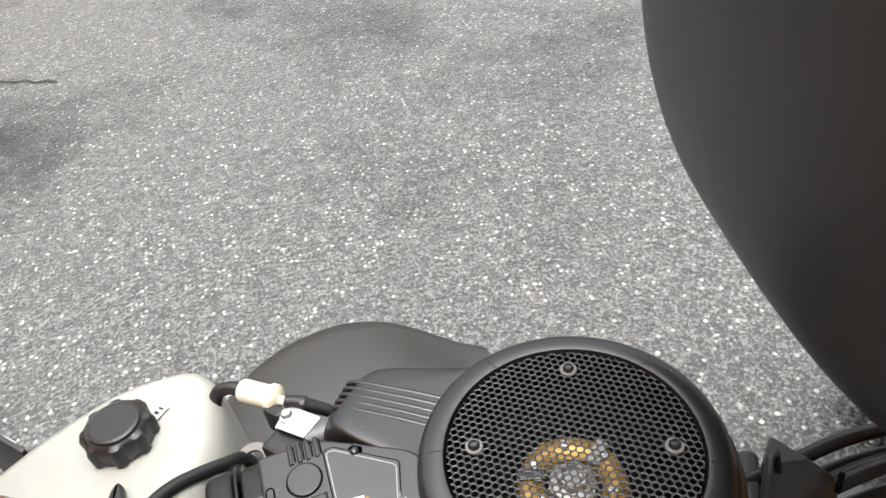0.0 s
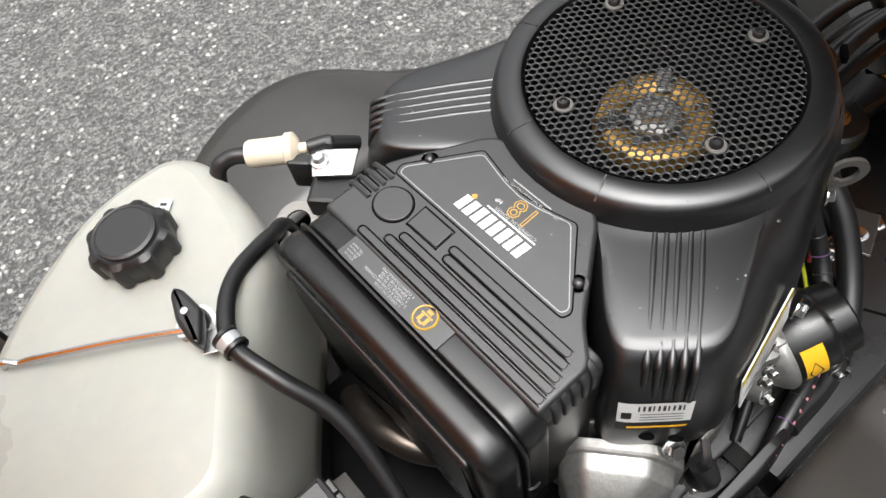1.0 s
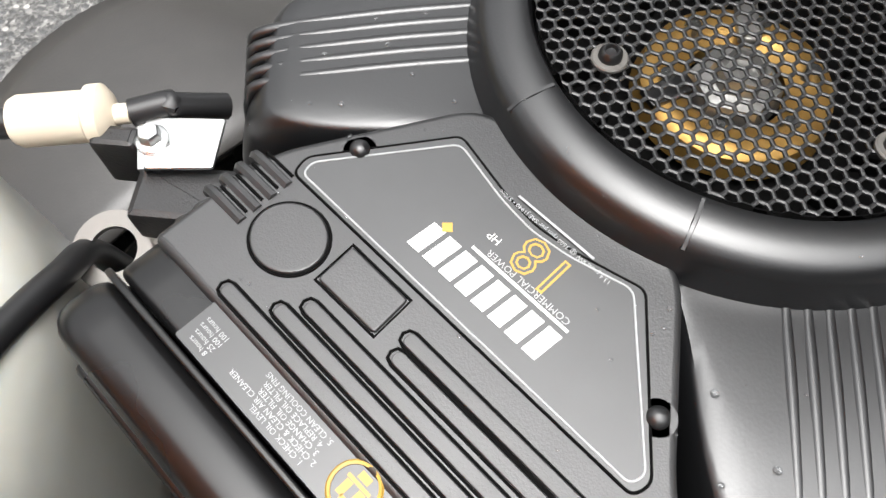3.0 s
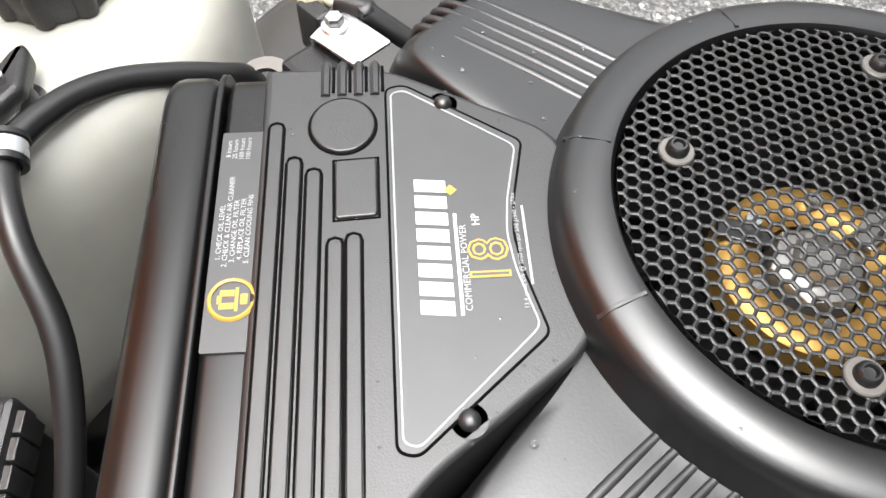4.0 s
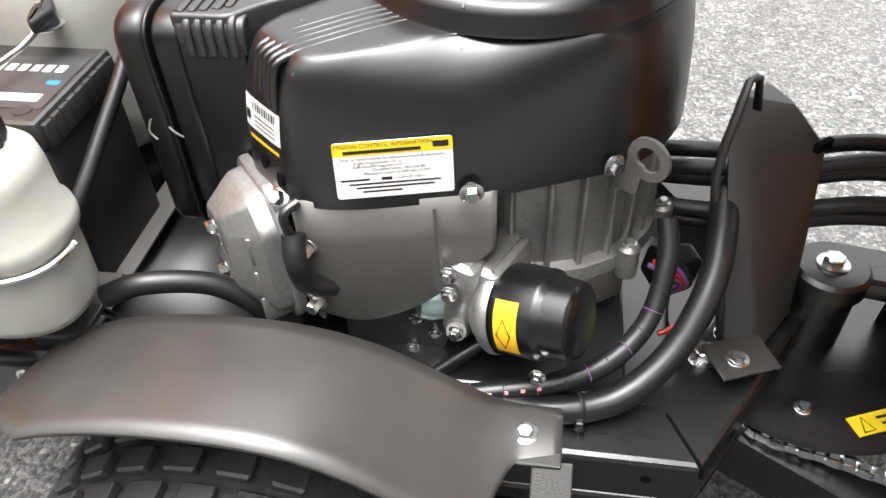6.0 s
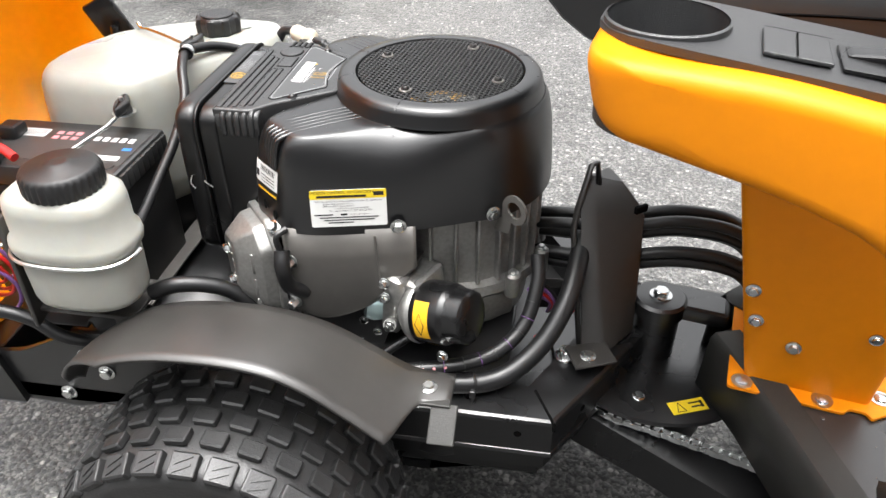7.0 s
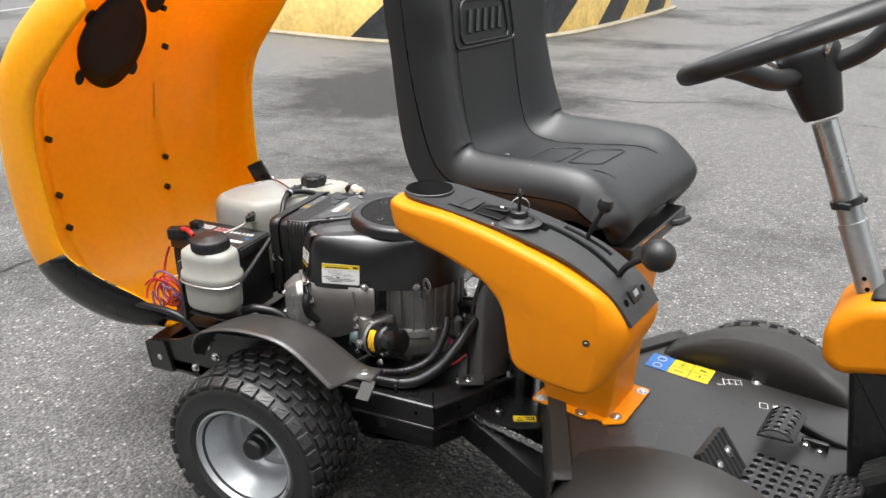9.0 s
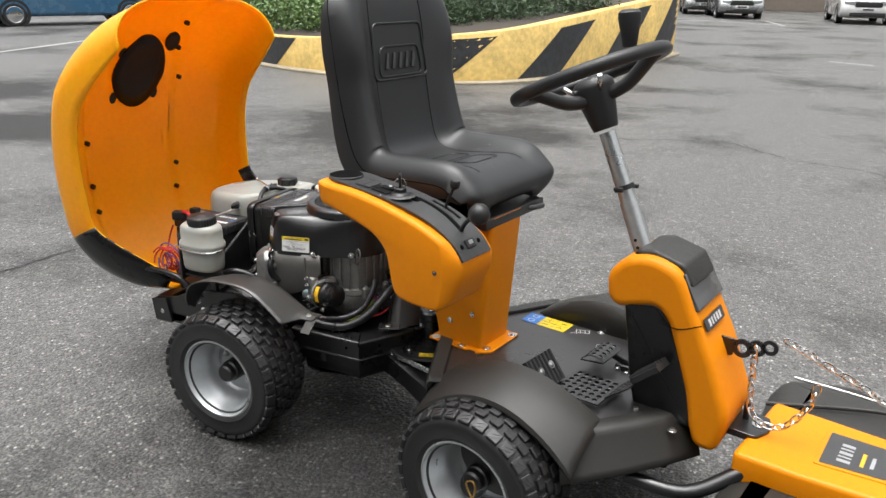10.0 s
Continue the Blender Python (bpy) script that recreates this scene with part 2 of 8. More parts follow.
def rounded(pts, r, steps=5):
    """A closed 2D outline with its corners rounded by r (or by a list of radii)."""
    out, n = [], len(pts)
    for i, p in enumerate(pts):
        p, a, b = Vector(p), Vector(pts[i - 1]), Vector(pts[(i + 1) % n])
        rr = r[i] if isinstance(r, (list, tuple)) else r
        d0, d1 = (a - p), (b - p)
        k = min(rr, d0.length * 0.48, d1.length * 0.48)
        if k < 1e-6:
            out.append(p)
            continue
        q0, q1 = p + d0.normalized() * k, p + d1.normalized() * k
        for s in range(steps + 1):
            t = s / steps
            out.append(q0 * (1 - t) ** 2 + p * 2 * t * (1 - t) + q1 * t * t)
    return out


def grown(pts, d):
    """A 2D outline moved outwards by d (inwards where negative); counter-clockwise outlines."""
    out, n = [], len(pts)
    for i in range(n):
        a, p, b = Vector(pts[i - 1]), Vector(pts[i]), Vector(pts[(i + 1) % n])
        e = ((p - a).normalized() if (p - a).length > 1e-9 else Vector((0, 0))) + ((b - p).normalized() if (b - p).length > 1e-9 else Vector((0, 0)))
        e = e.normalized() if e.length > 1e-9 else Vector((1, 0))
        out.append(p + Vector((e.y, -e.x)) * d)
    return out


def area2(pts):
    return sum(pts[i - 1][0] * pts[i][1] - pts[i][0] * pts[i - 1][1] for i in range(len(pts))) / 2


def prism(pts, z0, z1, bevel=0.003, steps=3, m=None):
    """An outline in x, y raised from z0 to z1, its upper and lower edges rounded."""
    pts = [Vector(p) for p in pts]
    if area2(pts) < 0:
        pts.reverse()
    b = min(bevel, abs(z1 - z0) * 0.49)
    if b > 0:
        rings = [[(p.x, p.y, z0 + b - b * math.cos(s / steps * math.pi / 2)) for p in grown(pts, -b * (1 - math.sin(s / steps * math.pi / 2)))] for s in range(steps + 1)]
        rings += [[(p.x, p.y, z1 - b + b * math.sin(s / steps * math.pi / 2)) for p in grown(pts, -b * (1 - math.cos(s / steps * math.pi / 2)))] for s in range(steps + 1)]
    else:
        rings = [[(p.x, p.y, z0) for p in pts], [(p.x, p.y, z1) for p in pts]]
    bm = skin(rings)
    if m:
        bm.transform(m)
    return bm


def side_prism(pts, v0, v1, bevel=0.003, steps=3):
    """An outline in x, z spread from y = v0 to v1."""
    bm = prism(pts, v0, v1, bevel, steps)
    bm.transform(Matrix(((1, 0, 0, 0), (0, 0, 1, 0), (0, 1, 0, 0), (0, 0, 0, 1))))
    return bm


def block(size, at=(0, 0, 0), bevel=0.004, turn=(0, 0, 0), steps=2):
    sx, sy, sz = (s / 2 for s in size)
    pts = rounded([(-sx, -sy), (sx, -sy), (sx, sy), (-sx, sy)], min(bevel, sx * 0.9, sy * 0.9), 3) if bevel else [(-sx, -sy), (sx, -sy), (sx, sy), (-sx, sy)]
    return prism(pts, -sz, sz, bevel, steps, pose(*at, *turn))


def lathe(profile, n=32, m=None, cap=False):
    """A profile of (radius, height) turned about z."""
    rings = [[(r * math.cos(2 * math.pi * i / n), r * math.sin(2 * math.pi * i / n), h) for i in range(n)] for r, h in profile]
    bm = skin(rings, True, cap, cap)
    bmesh.ops.remove_doubles(bm, verts=bm.verts, dist=1e-6)
    if m:
        bm.transform(m)
    return bm


def aim(at, way, roll=0):
    """A pose at a place whose z points along way."""
    return Matrix.Translation(at) @ Vector(way).to_track_quat("Z", "Y").to_matrix().to_4x4() @ pose(0, 0, 0, 0, 0, roll)


def merge(*bms):
    """Joins pieces of one part into one bmesh."""
    out = bmesh.new()
    for b in bms:
        me = bpy.data.meshes.new("piece")
        b.to_mesh(me)
        b.free()
        out.from_mesh(me)
        bpy.data.meshes.remove(me)
    return out


def curve_through(pts, steps=8, closed=False):
    """Points of a smooth curve through the given ones."""
    P = [Vector(p) for p in pts]
    n = len(P)
    out = []
    for i in range(n if closed else n - 1):
        if closed:
            a, b, c, d = P[i - 1], P[i], P[(i + 1) % n], P[(i + 2) % n]
        else:
            b, c = P[i], P[i + 1]
            a = P[i - 1] if i else b * 2 - c
            d = P[i + 2] if i + 2 < n else c * 2 - b
        for s in range(steps):
            t = s / steps
            out.append(0.5 * (2 * b + (c - a) * t + (2 * a - 5 * b + 4 * c - d) * t * t + (3 * b - 3 * c + d - a) * t ** 3))
    if not closed:
        out.append(P[-1])
    return out


def tube(pts, r, n=10, steps=6, closed=False, straight=False, taper=None):
    """A round rod or hose along a curve."""
    P = [Vector(p) for p in pts] if straight else curve_through(pts, steps, closed)
    k = len(P)
    rings, up = [], Vector((0, 0, 1))
    for i, p in enumerate(P):
        d = (P[(i + 1) % k] - P[i - 1]) if closed else (P[min(i + 1, k - 1)] - P[max(i - 1, 0)])
        d = d.normalized()
        if i == 0 and abs(d.dot(up)) > 0.95:
            up = Vector((1, 0, 0))
        side = d.cross(up).normalized()
        up = side.cross(d).normalized()
        rr = r * (taper(i / (k - 1)) if taper else 1)
        rings.append([p + (side * math.cos(2 * math.pi * j / n) + up * math.sin(2 * math.pi * j / n)) * rr for j in range(n)])
    if closed:
        rings.append(rings[0])
        bm = skin(rings, True, False, False)
        bmesh.ops.remove_doubles(bm, verts=bm.verts, dist=1e-6)
        return bm
    return skin(rings)


def shifted(by, bm):
    bm.transform(Matrix.Translation(by))
    return bm


def bolt(at, way=(0, 0, 1), r=0.007, h=0.005, washer=0.0115):
    """A hexagon bolt head on its washer."""
    m = aim(at, way)
    return merge(lathe([(0, 0.0), (washer, 0.0), (washer, 0.0015), (washer * 0.9, 0.002), (0, 0.002)], 20, m), lathe([(0, 0.0018), (r, 0.0018), (r, h), (r * 0.85, h + 0.0012), (0, h + 0.0012)], 6, m))


def screw(at, way=(0, 0, 1), r=0.006):
    m = aim(at, way)
    return merge(lathe([(0, 0), (r * 1.6, 0), (r * 1.6, 0.001), (0, 0.001)], 20, m), lathe([(0, 0.001), (r, 0.001), (r * 0.9, 0.003), (r * 0.5, 0.0045), (0, 0.0048)], 20, m))


def lettering(body, size, m, bold=0.0):
    """Flat letters of the built-in font as a bmesh; x along the line, y up, centred."""
    cu = bpy.data.curves.new("letters", "FONT")
    cu.body, cu.size, cu.align_x, cu.align_y = body, size, "CENTER", "CENTER"
    cu.offset, cu.resolution_u = bold, 2
    ob = bpy.data.objects.new("letters", cu)
    scene.collection.objects.link(ob)
    me = bpy.data.meshes.new_from_object(ob.evaluated_get(bpy.context.evaluated_depsgraph_get()))
    bm = bmesh.new()
    bm.from_mesh(me)
    bm.transform(m)
    bpy.data.objects.remove(ob)
    bpy.data.curves.remove(cu)
    bpy.data.meshes.remove(me)
    return bm


def bars(rows, m, h=0.0001):
    """Thin flat strips standing for print: rows of (x, y, width, height)."""
    bm = bmesh.new()
    for x, y, w, t in rows:
        bm.faces.new([bm.verts.new((x + a * w / 2, y + b * t / 2, h)) for a, b in ((-1, -1), (1, -1), (1, 1), (-1, 1))])
    bm.transform(m)
    return bm


def frame_of(at, right, up):
    """A pose from a place, the direction of its x and roughly of its y."""
    x = Vector(right).normalized()
    z = x.cross(Vector(up)).normalized()
    y = z.cross(x)
    m = Matrix((x, y, z)).transposed().to_4x4()
    m.translation = Vector(at)
    return m

# ---- the place: ground, kerb wall, hedge, parked cars ----
GROUND = 0.088


def ground_sheet():
    bm = bmesh.new()
    xs = [-900, -120, -40, -16, -8, -4, -2, 0, 2, 4, 8, 16, 40, 120, 900]
    ys = [-900, -120, -40, -16, -8, -4, -2, 0, 2, 4, 8, 16, 40, 120, 900]
    grid = [[bm.verts.new((x, y, 0)) for x in xs] for y in ys]
    for a, b in zip(grid, grid[1:]):
        for i in range(len(xs) - 1):
            bm.faces.new((a[i], a[i + 1], b[i + 1], b[i]))
    return bm


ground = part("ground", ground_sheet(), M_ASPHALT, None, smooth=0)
tagged(ground, "damp grey asphalt of a car park with pale stone chips", "ground", kind="structure")

M_CRACK = mat("open_asphalt_crack", (0.018, 0.017, 0.016), 0.7, vary=0.3)
M_LINE = mat("worn_white_road_paint", (0.55, 0.55, 0.53), 0.55, vary=0.35, grain=25, bump=0.3, bump_scale=120)


def crack(pts, width, seed):
    rnd = random.Random(seed)
    line = curve_through([(x, y, 0) for x, y in pts], 14)
    rings = []
    for i, p in enumerate(line):
        j = Vector((rnd.uniform(-1, 1), rnd.uniform(-1, 1), 0)) * width * 0.9
        d = (line[min(i + 1, len(line) - 1)] - line[max(i - 1, 0)]).normalized()
        s = Vector((-d.y, d.x, 0)) * width * rnd.uniform(0.15, 0.6)
        rings.append([p + j - s + Vector((0, 0, 0.004)), p + j + s + Vector((0, 0, 0.004))])
    return skin(rings, False)


for pts, w, s in (([(-2.1, 1.1), (-2.2, 0.75), (-2.3, 0.45), (-2.32, 0.1), (-2.6, -0.5)], 0.014, 1),
                  ([(-1.3, 5.4), (-0.6, 5.3), (-0.04, 5.55), (0.47, 5.65), (1.0, 5.25), (1.74, 5.0), (2.6, 4.4)], 0.02, 2),
                  ([(-1.36, 5.4), (-1.9, 5.0), (-2.2, 4.2), (-1.9, 3.4), (-1.2, 3.0)], 0.016, 3)):
    tagged(part("ground_crack", crack(pts, w, s), M_CRACK, None, smooth=0), "dark jagged crack in the damp asphalt", "crack", "asphalt cracks", kind="structure")


def strip(a, b, w):
    a, b = Vector((*a, 0.004)), Vector((*b, 0.004))
    d = (b - a).normalized()
    s = Vector((-d.y, d.x, 0)) * w / 2
    return skin([[a - s, a + s], [b - s, b + s]], False)


for a, b, w in (((-5.6, 30.8), (-1.2, 28.3), 0.13), ((-2.2, 31.2), (-1.3, 28.4), 0.13), ((-5.2, 29.2), (-4.0, 30.0), 0.13), ((0.84, 15.1), (1.6, 14.75), 0.1), ((-13.2, 7.2), (-14.2, 9.9), 0.12), ((-13.2, 7.2), (-12.5, 5.6), 0.12)):
    tagged(part("parking_line", strip(a, b, w), M_LINE, None, smooth=0), "worn white painted parking line on asphalt", "road marking", "parking lines", kind="structure")

# kerb wall with diagonal stripes: plan points and top heights
M_WALL_Y = mat("yellow_wall_paint", (0.86, 0.60, 0.19), 0.6, vary=0.35, grain=14, bump=0.4, bump_scale=60, stain=2.5)
M_WALL_K = mat("black_wall_paint", (0.045, 0.048, 0.052), 0.55, vary=0.5, grain=14, bump=0.4, bump_scale=60, stain=3.0)
M_STONE = mat("pale_kerb_stone", (0.36, 0.31, 0.22), 0.6, vary=0.3, grain=12, bump=0.4, bump_scale=80)
M_SOIL = mat("dark_planting_soil", (0.05, 0.04, 0.03), 0.9, vary=0.4, bump=0.5, bump_scale=40)
WALL = [(-14.0, 11.6, 0.42), (-10.5, 9.6, 0.44), (-7.5, 8.26, 0.5), (-5.76, 7.85, 0.56), (-4.6, 7.75, 0.62), (-3.71, 8.02, 0.69), (-3.1, 8.65, 0.76), (-2.62, 9.9, 0.9), (-2.29, 12.0, 1.06), (-2.1, 14.3, 1.2), (-2.35, 14.9, 1.2), (-4.0, 15.6, 1.2), (-9, 17.0, 1.2)]
wall_line = curve_through(WALL, 10)
along = [0.0]
for a, b in zip(wall_line, wall_line[1:]):
    along.append(along[-1] + (b - a).to_2d().length)


def wall_at(s):
    i = max(k for k in range(len(along)) if along[k] <= max(s, 0)) if s > 0 else 0
    i = min(i, len(along) - 2)
    t = (s - along[i]) / (along[i + 1] - along[i])
    p = wall_line[i].lerp(wall_line[i + 1], t)
    d = (wall_line[i + 1] - wall_line[i]).to_2d().normalized()
    return p, Vector((-d.y, d.x))


wall = thing("striped_wall", (-3.7, 8.2, 0), "low concrete planter wall with worn yellow and black diagonal stripes", "wall")
core = []
for i in range(0, 141):
    p, inn = wall_at(along[-1] * i / 140)
    q = Vector((p.x, p.y)) + inn * 0.22
    core.append([(p.x, p.y, 0), (p.x, p.y, p.z), (p.x + inn.x * 0.01, p.y + inn.y * 0.01, p.z + 0.012), (q.x, q.y, p.z + 0.012), (q.x, q.y, 0)])
part("wall_body", skin(core), M_WALL_Y, wall, "yellow painted concrete")


def nearest(x, y):
    return min(range(len(along)), key=lambda i: (wall_line[i].x - x) ** 2 + (wall_line[i].y - y) ** 2)


for p0, p1 in (((-13.6, 11.4), (-12.3, 10.6)), ((-9.6, 9.1), (-7.2, 8.2)), ((-5.2, 7.8), (-3.95, 7.9)), ((-3.10, 8.6), (-2.80, 9.4)), ((-2.47, 10.6), (-2.33, 11.6)), ((-2.2, 12.7), (-2.12, 13.9))):
    s0, s1 = along[nearest(*p0)], along[nearest(*p1)]
    rings = []
    for j in range(9):
        h = j / 8
        row = []
        for a in range(9):
            s = s0 + (s1 - s0) * a / 8
            z = wall_at(s)[0].z * h
            p, inn = wall_at(min(s + 1.25 * z, along[-1] - 0.1))
            row.append((p.x - inn.x * 0.004, p.y - inn.y * 0.004, min(z, p.z) + 0.006))
        rings.append(row)
    part("stripe", skin(rings, False), M_WALL_K, wall, "worn black painted stripe")
kerb = [[(p.x - n.x * o, p.y - n.y * o, h) for o, h in ((0.0, 0.05), (0.10, 0.05), (0.13, 0.03), (0.13, 0.0))] for p, n in (wall_at(along[-1] * i / 140) for i in range(141))]
part("stone_edge", skin(kerb, False), M_STONE, wall, "worn pale stone edging along the foot")
bed = []
for i in range(141):
    p, inn = wall_at(along[-1] * i / 140)
    bed.append([(p.x + inn.x * 0.2, p.y + inn.y * 0.2, p.z - 0.03), (p.x * 0.35 - 8 * 0.65, p.y * 0.35 + 13.5 * 0.65, 0.9)])
tagged(part("planting_bed", skin(bed, False), M_SOIL, None), "dark soil bed behind the striped wall", "soil", kind="structure")


def leaf_stuff(clumps, count, size, seed, flat=0.35):
    """Many small leaves gathered in clumps round the given centres and radii."""
    rnd = random.Random(seed)
    verts, faces = [], []
    for cx, cy, cz, rx, ry, rz in clumps:
        for _ in range(count):
            d = Vector((rnd.gauss(0, 1), rnd.gauss(0, 1), rnd.gauss(0, 1))).normalized() * rnd.uniform(0.55, 1.05)
            d *= 1 + 0.25 * noise.noise(Vector((cx, cy, cz)) + d * 2.2)
            c = Vector((cx + d.x * rx, cy + d.y * ry, max(cz + d.z * rz, 0.3)))
            a = Vector((rnd.uniform(-1, 1), rnd.uniform(-1, 1), rnd.uniform(-0.3, 1))).normalized()
            b = a.cross(Vector((rnd.uniform(-1, 1), rnd.uniform(-1, 1), rnd.uniform(-1, 1)))).normalized()
            l = size * rnd.uniform(0.6, 1.4)
            n = len(verts)
            verts += [c - b * l * flat, c + a * l, c + b * l * flat, c - a * l * 0.6]
            faces.append((n, n + 1, n + 2, n + 3))
    me = bpy.data.meshes.new("leaves")
    me.from_pydata(verts, [], faces)
    bm = bmesh.new()
    bm.from_mesh(me)
    bpy.data.meshes.remove(me)
    return bm


def foliage(name, dark, light):
    m = bpy.data.materials.new(name)
    m.use_nodes = True
    b = m.node_tree.nodes["Principled BSDF"]
    g = m.node_tree.nodes.new("ShaderNodeNewGeometry")
    cr = m.node_tree.nodes.new("ShaderNodeValToRGB")
    cr.color_ramp.elements[0].color, cr.color_ramp.elements[1].color = (*dark, 1), (*light, 1)
    m.node_tree.links.new(g.outputs["Random Per Island"], cr.inputs[0])
    m.node_tree.links.new(cr.outputs[0], b.inputs["Base Color"])
    b.inputs["Roughness"].default_value = 0.5
    return m


M_LEAF = foliage("bright_green_leaves", (0.035, 0.075, 0.02), (0.14, 0.23, 0.06))
M_JUNIPER = foliage("dark_juniper_needles", (0.018, 0.04, 0.018), (0.07, 0.12, 0.045))
rnd = random.Random(7)
bush = [(x, 8.95 + 0.12 * abs(x + 5.5) + rnd.uniform(-0.1, 0.2) + 0.35 * r, 0.72 + 0.12 * r + rnd.uniform(-0.1, 0.2), 0.42, 0.36, 0.36) for r in range(3) for x in (-9.4, -8.7, -8.1, -7.5, -6.9, -6.3, -5.8, -5.2)]
hb = part("hedge", leaf_stuff(bush, 900, 0.035, 3, 0.5), M_LEAF, None, smooth=0)
tagged(hb, "bright green small-leaved hedge behind the striped wall", "hedge", kind="stuff")
jun = [(-4.7 + rnd.uniform(-0.3, 0.3) + i * 0.28, 9.1 + i * 0.42 + rnd.uniform(-0.25, 0.3) + 0.5 * r, 0.78 + i * 0.055 + rnd.uniform(-0.1, 0.16) + 0.1 * r, 0.5, 0.45, 0.34) for r in range(3) for i in range(-1, 10) if -4.7 + i * 0.28 < -2.9 - 0.25 * r]
jb = part("juniper_bush", leaf_stuff(jun, 1100, 0.05, 5, 0.16), M_JUNIPER, None, smooth=0)
tagged(jb, "dark green creeping juniper spilling over the planter", "bush", kind="stuff")

M_CARGLASS = mat("dark_car_glass", (0.01, 0.012, 0.014), 0.06, vary=0.05)
M_CARTYRE = mat("car_tyre_rubber", (0.02, 0.02, 0.02), 0.7)
M_CHROME = mat("bright_trim", (0.7, 0.7, 0.7), 0.15, 1.0)
M_LAMP = mat("clear_lamp_lens", (0.62, 0.64, 0.66), 0.12, 0.3)


def parked_car(at, heading, paint, label, L=4.5, W=1.78, H=1.46):
    """A parked car with its nose along its own x."""
    m = pose(at[0], at[1], 0, 0, 0, heading)
    car = thing("parked_car", (0, 0, 0), label, "car", "parked cars", m=m)
    k = L / 4.5
    hz = H / 1.46
    lower = [(-2.2, 0.32), (-2.24, 0.62), (-2.16, 0.92), (-1.6, 0.98), (1.0, 0.96), (1.75, 0.86), (2.1, 0.72), (2.24, 0.5), (2.2, 0.28), (1.9, 0.2), (-1.9, 0.2)]
    cabin = [(-2.0, 0.95), (-1.55, 1.36), (-0.9, 1.45), (0.0, 1.46), (0.45, 1.36), (1.15, 0.95)]
    scale = lambda P: [(x * k, z * hz) for x, z in P]  # noqa: E731
    body = part("body", side_prism(rounded(scale(lower), 0.12), -W / 2, W / 2, 0.12, 4), paint, car, m=m)
    part("cabin", side_prism(rounded(scale(cabin), 0.1), -W / 2 + 0.13, W / 2 - 0.13, 0.1, 4), paint, car, m=m)
    for sgn in (-1, 1):
        part("side_window", side_prism(rounded(scale([(-1.5, 1.0), (-1.25, 1.32), (-0.3, 1.38), (0.25, 1.33), (0.8, 1.0)]), 0.06), sgn * (W / 2 - 0.125), sgn * (W / 2 - 0.115), 0.002), M_CARGLASS, car, m=m)
        lamp = part("headlight", block((0.16, 0.42, 0.17), (2.12 * k, sgn * (W / 2 - 0.32), 0.68 * hz), 0.05, (0, 20, sgn * 12)), M_LAMP, car, m=m)
        part("mirror", block((0.16, 0.2, 0.13), (0.75 * k, sgn * (W / 2 + 0.08), 1.02 * hz), 0.05), paint, car, m=m)
        for x in (-1.32, 1.38):
            w = part("wheel", lathe([(0, 0.1), (0.12, 0.1), (0.2, 0.085), (0.215, 0.105), (0.225, 0.1), (0.225, -0.1), (0, -0.1)], 28, pose(x * k, sgn * (W / 2 - 0.1), 0.32, 90 * sgn * -1, 0, 0)), M_CHROME, car, m=m)
            part("tyre", lathe([(0.225, 0.1), (0.26, 0.115), (0.3, 0.105), (0.32, 0.07), (0.32, -0.07), (0.3, -0.105), (0.225, -0.1)], 32, pose(x * k, sgn * (W / 2 - 0.1), 0.32, 90 * sgn * -1, 0, 0)), M_CARTYRE, w, m=m)
            part("wheel_arch", lathe([(0.33, 0.012), (0.40, 0.012), (0.40, -0.012), (0.33, -0.012), (0.33, 0.012)], 32, pose(x * k, sgn * (W / 2 - 0.005), 0.34, 90, 0, 0)), M_CARTYRE, car, m=m)
    part("windscreen", skin([[(0.5 * k, -W / 2 + 0.2, 1.35 * hz), (0.5 * k, W / 2 - 0.2, 1.35 * hz)], [(1.16 * k, -W / 2 + 0.16, 0.97 * hz), (1.16 * k, W / 2 - 0.16, 0.97 * hz)]], False), M_CARGLASS, car, m=m)
    part("grille", block((0.06, 0.9, 0.18), (2.2 * k, 0, 0.62 * hz), 0.03), M_CARTYRE, car, m=m)
    part("grille_trim", block((0.05, 0.95, 0.03), (2.22 * k, 0, 0.72 * hz), 0.01), M_CHROME, car, m=m)
    part("lower_intake", block((0.06, 1.2, 0.14), (2.2 * k, 0, 0.32 * hz), 0.03), M_CARTYRE, car, m=m)
    pl = part("number_plate", block((0.015, 0.52, 0.112), (2.245 * k, 0, 0.47 * hz), 0.004), M_WHITE, car, "white number plate", m=m)
    part("plate_print", bars([(0, 0, 0.36, 0.055)], m @ frame_of((2.2545 * k, 0, 0.47 * hz), (0, 1, 0), (0, 0, 1))), M_INK, pl, smooth=0)
    return car


M_CAR_SILVER = mat("grey_metallic_car_paint", (0.30, 0.31, 0.31), 0.25, 0.6, coat=0.6, vary=0.05)
M_CAR_WHITE = mat("white_car_paint", (0.72, 0.72, 0.71), 0.25, coat=0.6, vary=0.04)
M_CAR_BLUE = mat("blue_car_paint", (0.05, 0.16, 0.29), 0.25, coat=0.6, vary=0.05)
parked_car((-4.0, 34.4), -72, M_CAR_SILVER, "parked grey metallic hatchback facing the car park lane")
parked_car((0.85, 33.3), -80, M_CAR_WHITE, "parked white crossover facing the car park lane", 4.6, 1.86, 1.66)
parked_car((-5.9, 37.5), -75, M_CAR_SILVER, "parked grey car behind the striped wall")
parked_car((-19.8, 13.6), 64, M_CAR_BLUE, "parked blue van at the edge of the car park", 5.2, 1.95, 1.9)

